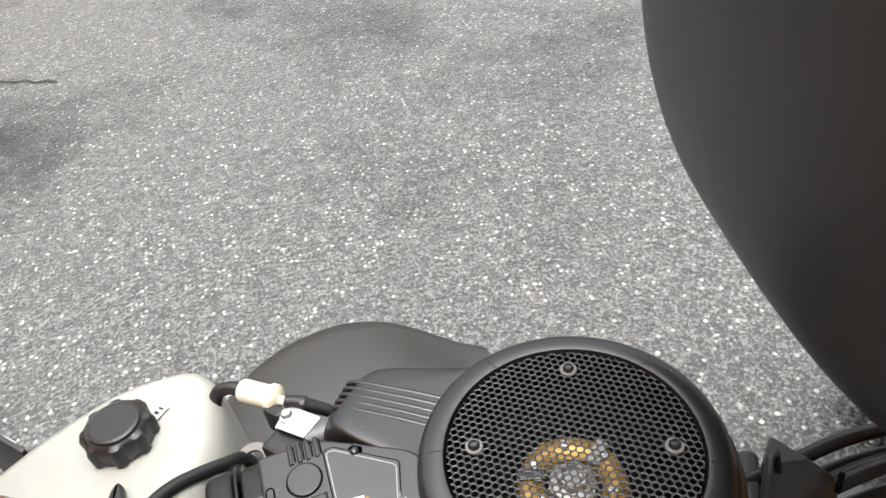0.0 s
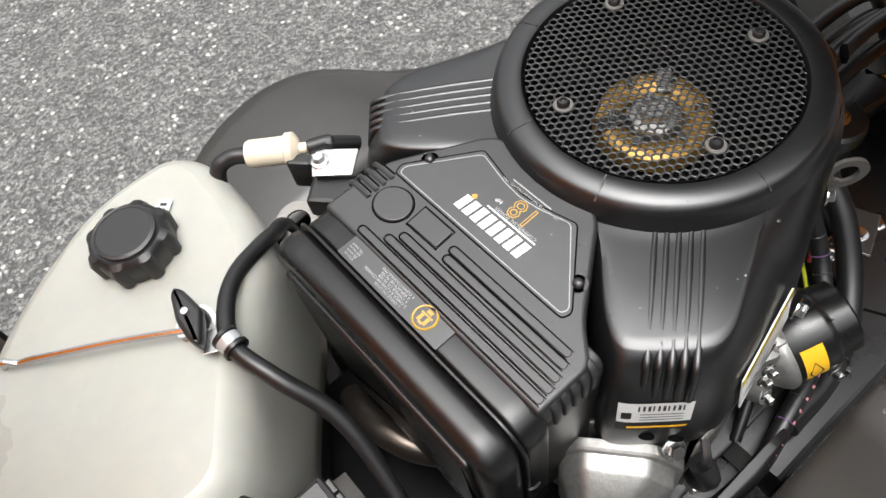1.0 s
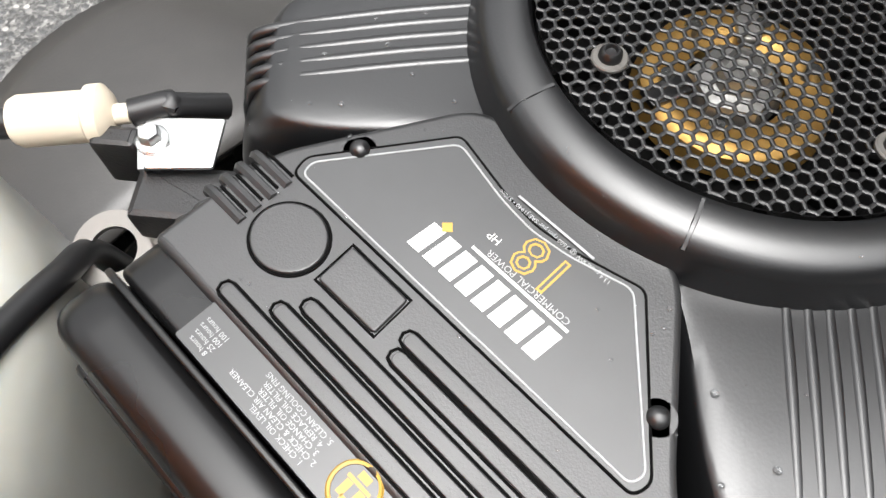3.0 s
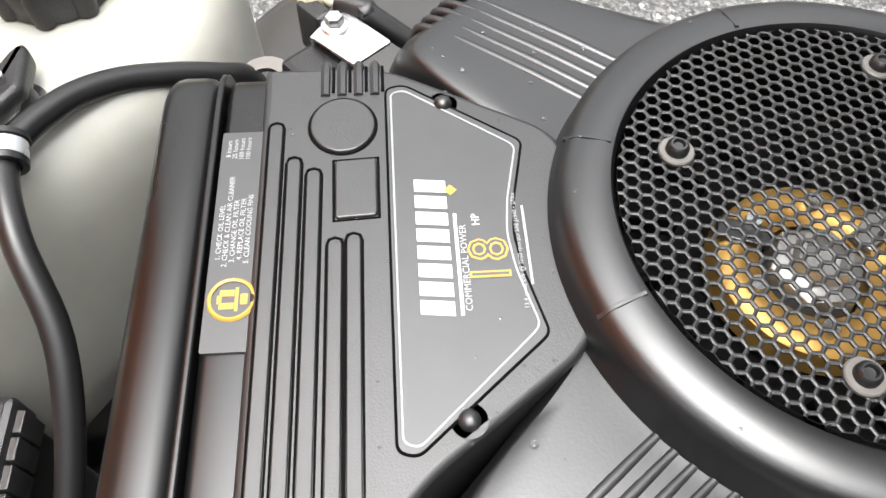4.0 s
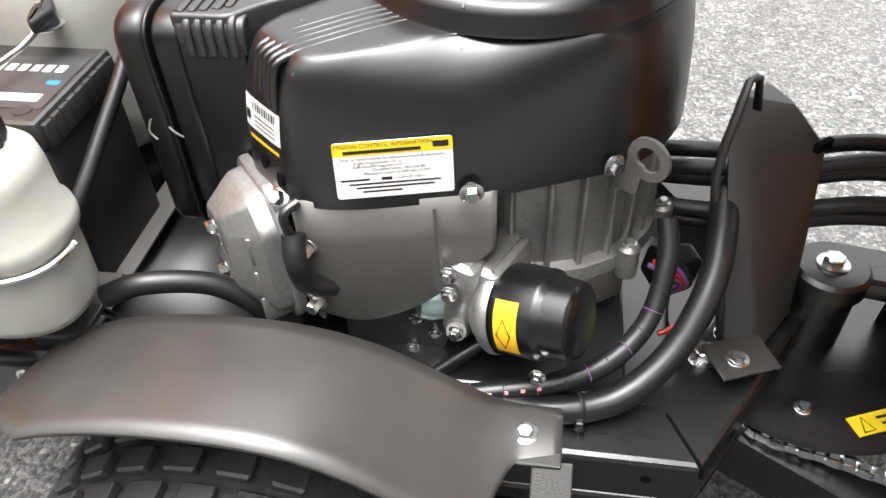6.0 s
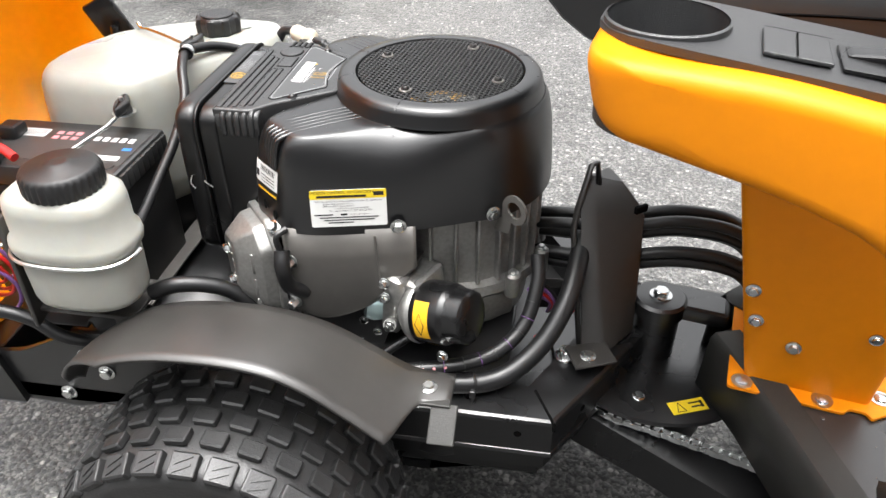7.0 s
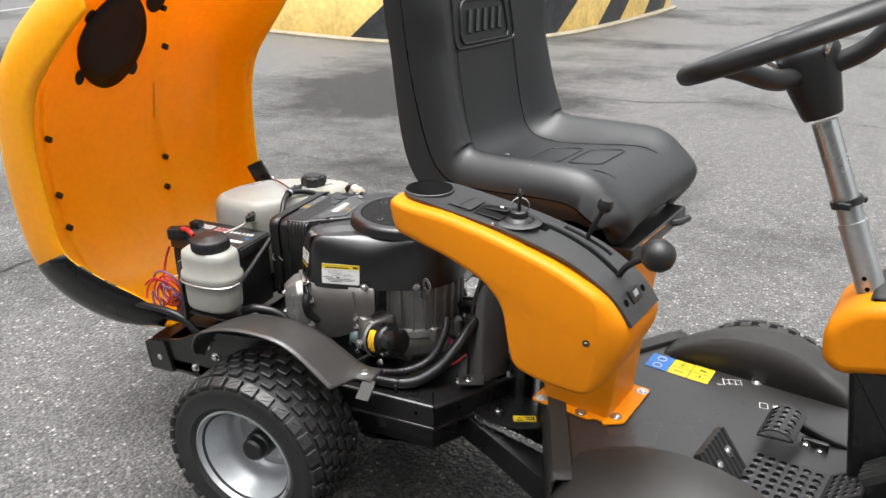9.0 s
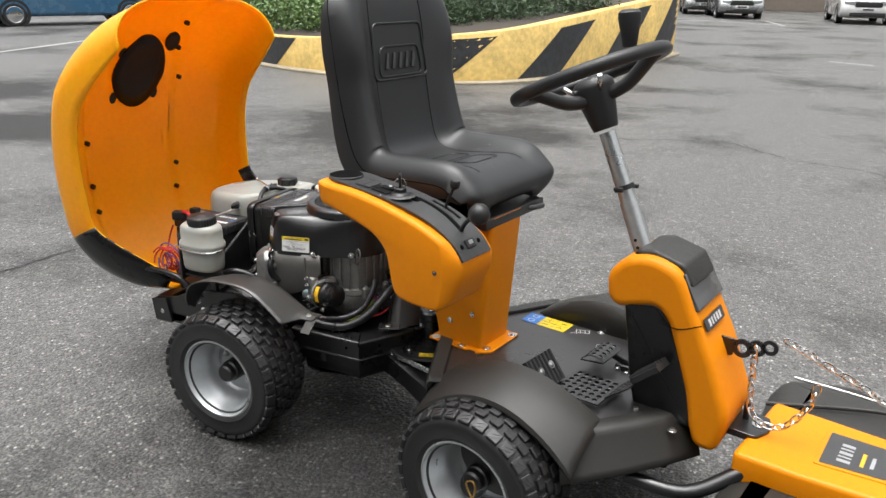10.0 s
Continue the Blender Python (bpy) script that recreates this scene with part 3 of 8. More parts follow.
# a plain rendered building closes the far end of the lane
M_RENDER = mat("pale_brown_render", (0.36, 0.30, 0.25), 0.8, vary=0.12, stain=0.6, grain=6)
tagged(part("wall_far", block((46, 0.4, 5.5), (4, 44, 2.75), 0.02), M_RENDER, None), "pale brown rendered building wall behind the parked cars", "building wall", kind="structure")

# an unseen dark wall, added to dim light and reflections from the near side
M_SHADE_WALL = mat("dark_brown_shade_wall", (0.12, 0.115, 0.11), 0.8, vary=0.15, stain=0.5, grain=5)
shade_wall = part("near_shade_wall", block((60, 0.4, 6.5), (1.4, -9.5, 3.25), 0.02), M_SHADE_WALL, None)
tagged(shade_wall, "unseen dark wall added to darken reflections on the near side", "building wall", kind="structure")

# the surroundings lie round the end of the walk, on ground below the mower's frame
AROUND = Matrix.Translation((1.289, -2.015, GROUND)) @ pose(0, 0, 0, 0, 0, -2.99) @ Matrix.Scale(0.933, 4) @ Matrix.Translation((-1.452, 2.019, 0))
for ob in list(scene.objects):
    if ob.parent is None and ob.type in {"MESH", "EMPTY"}:
        ob.matrix_basis = (Matrix.Translation((0, 0, GROUND)) if ob == ground else AROUND) @ ob.matrix_basis

# ---- the mower: rear half ----
mower = thing("ride_on_mower", (0.1, 0, 0), "orange and black front-cut ride-on lawn mower with open bonnet on asphalt", "lawn mower")
F = Matrix.Translation((0.586, -0.101, 0.018)) @ pose(0, 0, 0, 0, 0, -11.5) @ Matrix.Translation((-0.605, 0, 0))


def tread_lug(edge):
    """One rubber block of the tread, shared by all blocks of its row."""
    h = 0.013 if edge else 0.0105
    bm = block((h, 0.033 if edge else 0.029, 0.030 if edge else 0.023), (0, 0, 0), 0.0025, steps=1)
    if edge:
        bm = merge(bm, *[block((0.002, 0.022, 0.0025), (h / 2 + 0.0006, 0, z), 0, (28, 0, 0)) for z in (-0.005, 0.005)])
    me = bpy.data.meshes.new("tread_block")
    bm.to_mesh(me)
    bm.free()
    me.materials.append(M_RUBBER)
    return me


TREAD_LUG = [tread_lug(False), tread_lug(True)]


def wheel(centre, out, m=None):
    """A dished steel wheel with a chunky turf tyre; out is -1 for the right-hand side, 1 for the left."""
    t = (m or Matrix()) @ pose(*centre, 0, 0, 0) @ Matrix(((1, 0, 0, 0), (0, 0, out, 0), (0, 1, 0, 0), (0, 0, 0, 1))) @ Matrix.Scale(0.965, 4)
    rim = part("wheel", lathe([(0.132, -0.088), (0.134, -0.08), (0.118, -0.07), (0.112, -0.02), (0.112, -0.02), (0.105, -0.03), (0.09, -0.036), (0.075, -0.028), (0.05, -0.024), (0.03, -0.024), (0.03, -0.012), (0.05, -0.012),
                               (0.072, -0.016), (0.088, -0.024), (0.098, -0.016), (0.103, 0.0), (0.106, 0.028), (0.112, 0.034), (0.115, 0.06), (0.122, 0.07), (0.124, 0.082), (0.129, 0.09), (0.134, 0.088), (0.132, 0.07), (0.12, 0.05)], 56, t, cap=False), M_RIM, mower, "silver painted dished wheel")
    prof = [(0.118, -0.075), (0.136, -0.087), (0.165, -0.096), (0.19, -0.094), (0.202, -0.085), (0.207, -0.06), (0.2085, 0), (0.207, 0.06), (0.202, 0.085), (0.192, 0.094), (0.184, 0.0965), (0.178, 0.0945), (0.165, 0.096), (0.15, 0.094), (0.146, 0.0955), (0.136, 0.089), (0.118, 0.075)]
    tb = lathe(prof, 64, None)
    tb.transform(t)
    part("tyre", tb, M_RUBBER, rim, "black chunky turf tyre, damp")
    n, rest = 30, []
    for row, (h, wd, off) in enumerate(((-0.082, 0.030, 0), (-0.047, 0.028, 0.5), (-0.0157, 0.026, 0), (0.0157, 0.026, 0.5), (0.047, 0.028, 0), (0.082, 0.030, 0.5))):
        edge = abs(h) > 0.07
        lug = TREAD_LUG[edge]
        for i in range(n):
            p = pose(0, 0, 0, 0, 0, 360 * (i + off) / n) @ pose(0.2045 if edge else 0.21225, 0, h, 0, (-22 if h > 0 else 22) if edge else 0, 0)
            if out < 0 and row > 0:
                ob = new("tread_block", lug)
                ob.parent, ob.matrix_basis = rim, t @ p
            else:
                q = bmesh.new()
                q.from_mesh(lug)
                q.transform(t @ p)
                rest.append(q)
    tagged(part("tyre_tread", merge(*rest), M_RUBBER, rim), kind="stuff")
    hb = lathe([(0, 0.052), (0.024, 0.052), (0.029, 0.047), (0.03, 0.03), (0.034, 0.026), (0.036, -0.012), (0.03, -0.03), (0.03, -0.10), (0, -0.10)], 28, t)
    part("hub", hb, M_FRAME, rim, "black hub cap")
    for i in range(4):
        a = math.radians(45 + 90 * i)
        part("wheel_bolt", bolt(t @ Vector((0.056 * math.cos(a), 0.056 * math.sin(a), -0.012)), t.to_3x3() @ Vector((0, 0, 1)), 0.008, 0.008, 0.011), M_ZINC, rim, "zinc wheel bolt")
    return rim


wheel((-0.208, -0.362, 0.296), -1)
wheel((-0.208, 0.362, 0.296), 1)
for front, v in ((-1, -0.383), (1, 0.383)):
    rim = wheel((0.80, v, 0.278), front, F)
    wm = F @ pose(0.80, v, 0.278) @ Matrix(((1, 0, 0, 0), (0, 0, front, 0), (0, 1, 0, 0), (0, 0, 0, 1)))
    lobes = [((0.066 + 0.026 * math.cos(3 * t)) * math.cos(t), (0.066 + 0.026 * math.cos(3 * t)) * math.sin(t)) for t in [2 * math.pi * k / 48 for k in range(48)]]
    part("hub_plate", prism(lobes, -0.010, 0.012, 0.003, 2, wm), M_FRAME, rim, "black three-lobed hub plate")
    part("hub_pin", tube([wm @ Vector(p) for p in ((0.0, -0.04, 0.06), (0.014, -0.03, 0.062), (0.02, 0.0, 0.06), (0.008, 0.012, 0.056), (-0.01, 0.0, 0.056), (0.0, -0.02, 0.058), (0.012, -0.034, 0.06))], 0.0026, 8), M_GOLD, rim, "yellow spring pin")

# rear fenders: a moulded sheet arched over each tyre
ARCH = [(-0.455, 0.412), (-0.43, 0.455), (-0.385, 0.510), (-0.33, 0.546), (-0.28, 0.564), (-0.22, 0.572), (-0.15, 0.570), (-0.09, 0.554), (-0.04, 0.526), (-0.005, 0.505), (0.02, 0.496), (0.06, 0.493)]


def rear_fender(s):
    line = curve_through([(x, 0, z) for x, z in ARCH], 6)
    rings = []
    for i, p in enumerate(line):
        t = i / (len(line) - 1)
        wide = 0.128 if s < 0 else 0.222
        w = wide * min(1.0, 0.25 + 2.6 * t) if t < 0.84 else wide - wide * 0.56 * min(1, (t - 0.84) / 0.08)
        inner = 0.258
        if s > 0:
            w = wide * math.sqrt(max(0.02, 1 - ((p.x + 0.15) / 0.285) ** 2)) if p.x < 0.05 else 0.10
        row = []
        for k in range(9):
            f = k / 8
            rise = 0.022 * min(1.0, max(0.0, (0.84 - t) / 0.25)) * f
            if s > 0:
                rise = -0.03 * f * f
            row.append((p.x, s * (inner + w * f), p.z + rise + 0.004 * math.sin(f * math.pi)))
        rings.append(row)
    ob = part("fender", skin(rings, False), M_FENDER, mower, "matt dark grey moulded plastic fender")
    so = ob.modifiers.new("thickness", "SOLIDIFY")
    so.thickness = 0.004
    part("fender_tab", merge(block((0.038, 0.05, 0.004), (0.042, s * 0.290, 0.4935), 0.0015), block((0.032, 0.048, 0.004), (0.054, s * 0.328, 0.479), 0.0015, (-s * 36, 0, 0))), M_FENDER_F, ob)
    part("fender_bolt", bolt((0.031, s * 0.288, 0.4965), (0, 0, 1), 0.007, 0.004, 0.011), M_ZINC, ob, "zinc bolt")
    return ob


rear_fender(-1)
rear_fender(1)

# chassis: side plates, belly tub, deck round the engine
for s in (-1, 1):
    pl = part("side_plate", side_prism(rounded([(-0.655, 0.405), (-0.56, 0.42), (-0.47, 0.465), (-0.3, 0.48), (-0.05, 0.48), (0.0, 0.43), (0.0, 0.36), (-0.36, 0.36), (-0.5, 0.318), (-0.65, 0.325)], 0.012), s * 0.226, s * 0.232, 0.001), M_FRAME, mower, "black painted steel side plate")
    for x, z in ((-0.623, 0.357), (-0.510, 0.348), (-0.438, 0.397), (-0.462, 0.425)):
        part("plate_bolt", bolt((x, s * 0.233, z), (0, s, 0), 0.009, 0.007, 0.012), M_ZINC, pl, "zinc hexagon bolt")
part("rear_crossbar", block((0.05, 0.45, 0.085), (-0.630, 0, 0.365), 0.004), M_FRAME, mower)
for s in (-1, 1):
    part("bumper_bracket", side_prism(rounded([(-0.665, 0.40), (-0.60, 0.41), (-0.58, 0.32), (-0.655, 0.32)], 0.006), s * 0.2325, s * 0.240, 0.002), M_FRAME, mower)
part("chassis_tray", prism(rounded([(-0.60, -0.232), (-0.05, -0.232), (0.04, -0.25), (0.16, -0.205), (0.19, -0.182), (0.275, -0.05), (0.275, 0.05), (0.19, 0.182), (0.04, 0.25), (-0.60, 0.232)], 0.012), 0.325, 0.36, 0.004), M_FRAME, mower)


def rail(pts, w, z0, z1):
    """A folded channel that follows a line in plan."""
    P = [Vector(p) for p in pts]
    rings = []
    for i, p in enumerate(P):
        d = (P[min(i + 1, len(P) - 1)] - P[max(i - 1, 0)]).normalized()
        n = Vector((d.y, -d.x))
        q = p - n * w
        rings.append([(p.x, p.y, z0), (p.x, p.y, z1 - 0.006), (p.x - n.x * 0.002, p.y - n.y * 0.002, z1 - 0.002), (p.x - n.x * 0.006, p.y - n.y * 0.006, z1), (q.x, q.y, z1), (q.x, q.y, z0)])
    return skin(rings)


for s in (-1, 1):
    pts = [(-0.06, s * 0.256), (0.05, s * 0.256), (0.184, s * 0.256), (0.262, s * 0.135), (0.31, s * 0.06)]
    part("frame_rail", rail(pts if s < 0 else pts[::-1], 0.07, 0.365, 0.424), M_FRAME, mower, "black painted folded steel frame", smooth=12)
    part("frame_slit", tube([(0.158, s * 0.202, 0.4235), (0.1845, s * 0.2565, 0.4235), (0.1850, s * 0.2575, 0.412)], 0.0022, 6, straight=True), M_DARK, mower)
    part("frame_lip", rail([(x * 1.006, y * 1.012) for x, y in (pts if s < 0 else pts[::-1])], 0.012, 0.362, 0.370), M_FRAME, mower, smooth=12)
tub = [(-0.04, -0.246), (0.048, -0.246), (0.178, -0.246), (0.255, -0.128), (0.255, 0.128), (0.178, 0.246), (0.048, 0.246), (-0.04, 0.246)]
part("belly_tub", skin([[(p.x, p.y, z) for p in grown(rounded(tub, 0.006, 2), g)] for g, z in ((0.0, 0.366), (-0.003, 0.322), (-0.016, 0.318), (-0.018, 0.292), (-0.024, 0.283), (-0.045, 0.277), (-0.06, 0.275))]), M_FRAME, mower, "black painted belly tub", smooth=15)
# dark discs paint the shade of two uncut frame holes
for x, y in ((0.14, -0.2565), (0.222, -0.1978)):
    part("frame_hole", lathe([(0, 0.0004), (0.005, 0.0004), (0.005, 0), (0, 0)], 14, aim((x, y, 0.398), (0, -1, 0) if x < 0.19 else (0.84, -0.54, 0))), M_DARK, mower)
part("frame_bolt", bolt((0.226, -0.100, 0.4245), (0, 0, 1), 0.011, 0.012, 0.016), M_ZINC, mower, "large zinc bolt with washer")
part("frame_bolt", bolt((0.196, -0.130, 0.4245), (0, 0, 1), 0.011, 0.012, 0.016), M_ZINC, mower, "large zinc bolt with washer")
# cross-members under the engine
part("engine_plate", block((0.30, 0.40, 0.008), (-0.03, 0.0, 0.435), 0.003), M_FRAME, mower)
part("front_guide", block((0.06, 0.16, 0.05), (0.20, 0.0, 0.34), 0.005), M_FRAME, mower)
# slanted tray behind the engine with a bright pressed edge
tray = part("battery_tray", shifted((0, 0, 0.022), skin([[(-0.60, -0.225, 0.452), (-0.60, 0.14, 0.452)], [(-0.452, -0.225, 0.452), (-0.452, 0.14, 0.452)], [(-0.447, -0.225, 0.462), (-0.447, 0.14, 0.462)], [(-0.440, -0.225, 0.462), (-0.440, 0.14, 0.462)], [(-0.436, -0.225, 0.448), (-0.436, 0.14, 0.448)], [(-0.37, -0.225, 0.430), (-0.37, 0.14, 0.430)], [(-0.20, -0.225, 0.425), (-0.20, 0.14, 0.425)]], False)), M_HOSE, mower)
tray.modifiers.new("thickness", "SOLIDIFY").thickness = 0.004
part("tray_edge", block((0.028, 0.25, 0.004), (-0.394, -0.085, 0.4808), 0.001, (0, 14, 0)), M_SHIELD, mower, "bright galvanised edge strip")

# tall black cable guard at the front of the rear frame
def cable_guard():
    levels = [(0.415, (0.228, -0.098), (0.260, -0.098), (0.305, -0.035), (0.270, 0.030)), (0.50, (0.219, -0.052), (0.244, -0.052), (0.303, -0.018), (0.272, 0.040)), (0.585, (0.209, -0.003), (0.229, -0.003), (0.299, 0.0), (0.270, 0.050)), (0.600, (0.210, 0.006), (0.226, 0.006), (0.291, 0.002), (0.264, 0.052)), (0.622, (0.214, 0.022), (0.222, 0.020), (0.271, 0.008), (0.250, 0.055)), (0.628, (0.218, 0.026), (0.226, 0.024), (0.264, 0.014), (0.246, 0.052))]
    return skin([[(p.x - 0.014, p.y - 0.026, z + 0.012) for p in rounded(q, 0.006, 3)] for z, *q in levels])


guard = part("cable_guard", cable_guard(), M_FENDER, mower, "black moulded cable guard", smooth=30)
part("guard_wall", shifted((-0.014, -0.026, 0.012), skin([[(0.224, -0.100, 0.415), (0.230, -0.102, 0.415)], [(0.200, -0.010, 0.560), (0.207, -0.014, 0.560)], [(0.203, 0.0, 0.590), (0.210, -0.004, 0.590)], [(0.216, 0.020, 0.648), (0.222, 0.016, 0.648)], [(0.226, 0.024, 0.652), (0.231, 0.020, 0.652)], [(0.230, 0.020, 0.62), (0.236, 0.016, 0.62)]], False)), M_FENDER, guard).modifiers.new("thickness", "SOLIDIFY").thickness = 0.004
# a dark block paints the notch's shade
part("guard_notch", block((0.020, 0.006, 0.010), (0.276, -0.032, 0.612), 0.001, (0, 0, 40)), M_DARK, guard)
part("guard_foot", block((0.060, 0.045, 0.004), (0.228, -0.139, 0.4400), 0.0015, (0, 0, 22)), M_FENDER, guard)
part("guard_bolt", bolt((0.224, -0.145, 0.4420), (0, 0, 1), 0.007, 0.005, 0.011), M_ZINC, guard, "zinc bolt")

# articulation: column, disc, steering chain
part("pivot_column", lathe([(0, 0.36), (0.05, 0.36), (0.05, 0.375), (0.032, 0.385), (0.032, 0.455), (0.038, 0.46), (0.038, 0.48), (0.034, 0.484), (0, 0.484)], 28, Matrix.Translation((0.323, -0.038, -0.008))), M_FRAME, mower, "black pivot column")
part("pivot_arm", block((0.10, 0.06, 0.024), (0.371, -0.032, 0.460), 0.008, (0, 0, -11)), M_FRAME, mower)
part("pivot_bolt", bolt((0.323, -0.038, 0.476), (0, 0, 1), 0.011, 0.009, 0.016), M_ZINC, mower, "large zinc pivot bolt")
disc = part("steering_disc", lathe([(0, 0.352), (0.150, 0.352), (0.152, 0.356), (0.15, 0.36), (0, 0.36)], 48, Matrix.Translation((0.328, -0.04, 0.018))), M_FRAME, mower, "black steering disc")
part("disc_bolt", bolt((0.30, -0.145, 0.378), (0, 0, 1), 0.006, 0.005, 0.009), M_ZINC, disc, "zinc bolt")
warn = part("warning_label", block((0.052, 0.022, 0.001), (0.366, -0.154, 0.3789), 0, (0, 0, 22)), M_YELLOW, disc, "yellow warning label with a black triangle", smooth=0)
WL = pose(0.366, -0.154, 0.3796, 0, 0, 22)
part("label_print", merge(bars([(0.012, 0.004, 0.02, 0.003), (0.012, -0.003, 0.016, 0.003), (0.02, 0.0, 0.004, 0.012)], WL), tube([WL @ Vector(p) for p in ((-0.018, -0.008, 0), (-0.006, -0.008, 0), (-0.012, 0.008, 0), (-0.018, -0.008, 0))], 0.0008, 4, straight=True)), M_INK, warn, smooth=0)


def chain_links(pts, pitch, r, flat=False):
    """Chain of oval links; pairs of plates and rollers for a drive chain."""
    line = curve_through(pts, 24)
    bms, acc, last, k = [], 0.0, line[0], 0
    for a, b in zip(line, line[1:]):
        acc += (b - a).length
        if acc >= pitch:
            acc -= pitch
            d = (b - last).normalized()
            mid = (b + last) / 2
            m = frame_of(mid, d, (0, 0, 1) if not flat else (0, 0, 1))
            if flat:
                for z in (-0.0042, 0.0042):
                    o = 0.0012 if k % 2 else 0
                    bms.append(prism(rounded([(-pitch * 0.62, -r), (pitch * 0.62, -r), (pitch * 0.62, r), (-pitch * 0.62, r)], r * 0.9, 3), z * 1 - 0.0006 + math.copysign(o, z), z + 0.0006 + math.copysign(o, z), 0, 1, m))
                bms.append(lathe([(0, -0.006), (0.003, -0.006), (0.003, 0.006), (0, 0.006)], 8, m @ pose(pitch / 2, 0, 0)))
            else:
                t = m @ pose(0, 0, 0, 90 * (k % 2) + 20, 0, 0)
                oval = [t @ Vector((math.cos(i * math.pi / 6) * pitch * 0.72, math.sin(i * math.pi / 6) * pitch * 0.36, 0)) for i in range(12)]
                bms.append(tube(oval, r, 6, straight=True, closed=True))
            last, k = b, k + 1
    return merge(*bms)


part("steering_chain", chain_links([(0.225, -0.13, 0.365), (0.257, -0.171, 0.365), (0.316, -0.190, 0.365), (0.42, -0.225, 0.365), (0.53, -0.265, 0.365)], 0.0127, 0.0048, True), M_ZINC, mower, "bright steel roller chain")
part("lower_arm", skin([[(x, y, z) for x, y, z in r] for r in ([(0.22, -0.13, 0.335), (0.22, -0.10, 0.335), (0.22, -0.10, 0.27), (0.22, -0.13, 0.27)], [(0.33, -0.19, 0.325), (0.33, -0.13, 0.325), (0.33, -0.13, 0.265), (0.33, -0.19, 0.265)], [(0.44, -0.235, 0.30), (0.44, -0.17, 0.30), (0.44, -0.17, 0.23), (0.44, -0.235, 0.23)], [(0.57, -0.29, 0.28), (0.57, -0.2, 0.28), (0.57, -0.2, 0.18), (0.57, -0.29, 0.18)])]), M_FRAME, mower, "black cast lower arm", m=Matrix.Translation((-0.01, -0.03, 0.025)))
part("pivot_housing", lathe([(0, 0.20), (0.07, 0.20), (0.09, 0.24), (0.10, 0.34), (0, 0.34)], 28, Matrix.Translation((0.328, -0.04, 0.018))), M_FRAME, mower)
part("rear_axle", tube([(-0.208, -0.29, 0.296), (-0.208, 0.29, 0.296)], 0.022, 14, straight=True), M_FRAME, mower)
part("gearbox", block((0.22, 0.22, 0.16), (-0.20, 0, 0.285), 0.03, steps=4), M_CAST, mower)
part("front_axle", tube([(0.80, -0.31, 0.278), (0.80, 0.31, 0.278)], 0.025, 14, straight=True), M_FRAME, mower, m=F)
part("underframe", block((0.62, 0.24, 0.12), (0.86, 0, 0.36), 0.01), M_FRAME, mower, m=F)

# ---- the opened bonnet ----
SPINE = [(-0.66, 0.400), (-0.80, 0.395), (-0.95, 0.45), (-1.045, 0.56), (-1.085, 0.72), (-1.085, 0.88), (-1.05, 1.04), (-0.985, 1.17), (-0.89, 1.28), (-0.77, 1.365), (-0.63, 1.415)]
RIM = [(-0.585, 0.475), (-0.635, 0.545), (-0.72, 0.60), (-0.80, 0.66), (-0.815, 0.76), (-0.82, 0.88), (-0.81, 0.98), (-0.775, 1.065), (-0.715, 1.13), (-0.65, 1.19), (-0.585, 1.25)]
HALF = [0.22, 0.28, 0.32, 0.345, 0.352, 0.355, 0.355, 0.352, 0.345, 0.335, 0.32]
hs = curve_through([(-0.535 + (x + 0.56) * 0.86, 0, z) for x, z in SPINE], 6)
hr = curve_through([(-0.535 + (x + 0.56) * 0.86, 0, z) for x, z in RIM], 6)
hw = curve_through([(w, 0, 0) for w in HALF], 6)


def hood_point(i, f, inset=0.0):
    """A place on the bonnet: i along its length (0 to 60), f across from -1 (right rim) to 1."""
    a = f * math.pi / 2
    i = max(0, min(len(hs) - 1, i))
    i0 = int(i)
    i1 = min(i0 + 1, len(hs) - 1)
    S, R, w = hs[i0].lerp(hs[i1], i - i0), hr[i0].lerp(hr[i1], i - i0), hw[i0].lerp(hw[i1], i - i0).x
    top = max(0.0, min(1.0, (i - 40) / 18))
    y = math.copysign(abs(math.sin(a)) ** (0.62 + 0.33 * top), a) * (w - inset)
    k = abs(math.cos(a)) ** (0.5 + 0.35 * top)
    u = math.sin(abs(a)) ** 0.62
    e = max(0.0, min(1.0, (u - (0.53 if f > 0 else 0.44)) / 0.05))
    p = R + (S - R) * (k * (1 - inset * 2.2) - 0.05 * e * e * (3 - 2 * e) * min(1.0, (1 - u) / 0.3))
    if y < 0:
        y *= 0.93
    return Vector((p.x + 0.17 * y, y, p.z))


NF = 96
hood = part("bonnet", skin([[hood_point(i, -1 + 2 * k / NF) for k in range(NF + 1)] for i in range(len(hs))], False), M_HOOD, mower, "tilted-open orange moulded plastic bonnet")
so = hood.modifiers.new("thickness", "SOLIDIFY")
so.thickness, so.offset = 0.006, 0


def across(u):
    """The bonnet's f for a share u of its half width."""
    return math.copysign(2 / math.pi * math.asin(abs(u) ** (1 / 0.62)), u)


def hood_disc(i, u, ri, ru, inset, n=36):
    """A round plate that follows the bonnet's inside."""
    rings = []
    for k in (0.02, 0.35, 0.7, 1.0):
        rings.append([hood_point(i + ri * k * math.sin(t), across(u + ru * k * math.cos(t)), inset) for t in (2 * math.pi * q / n for q in range(n))])
    return skin(rings, True, True, False)


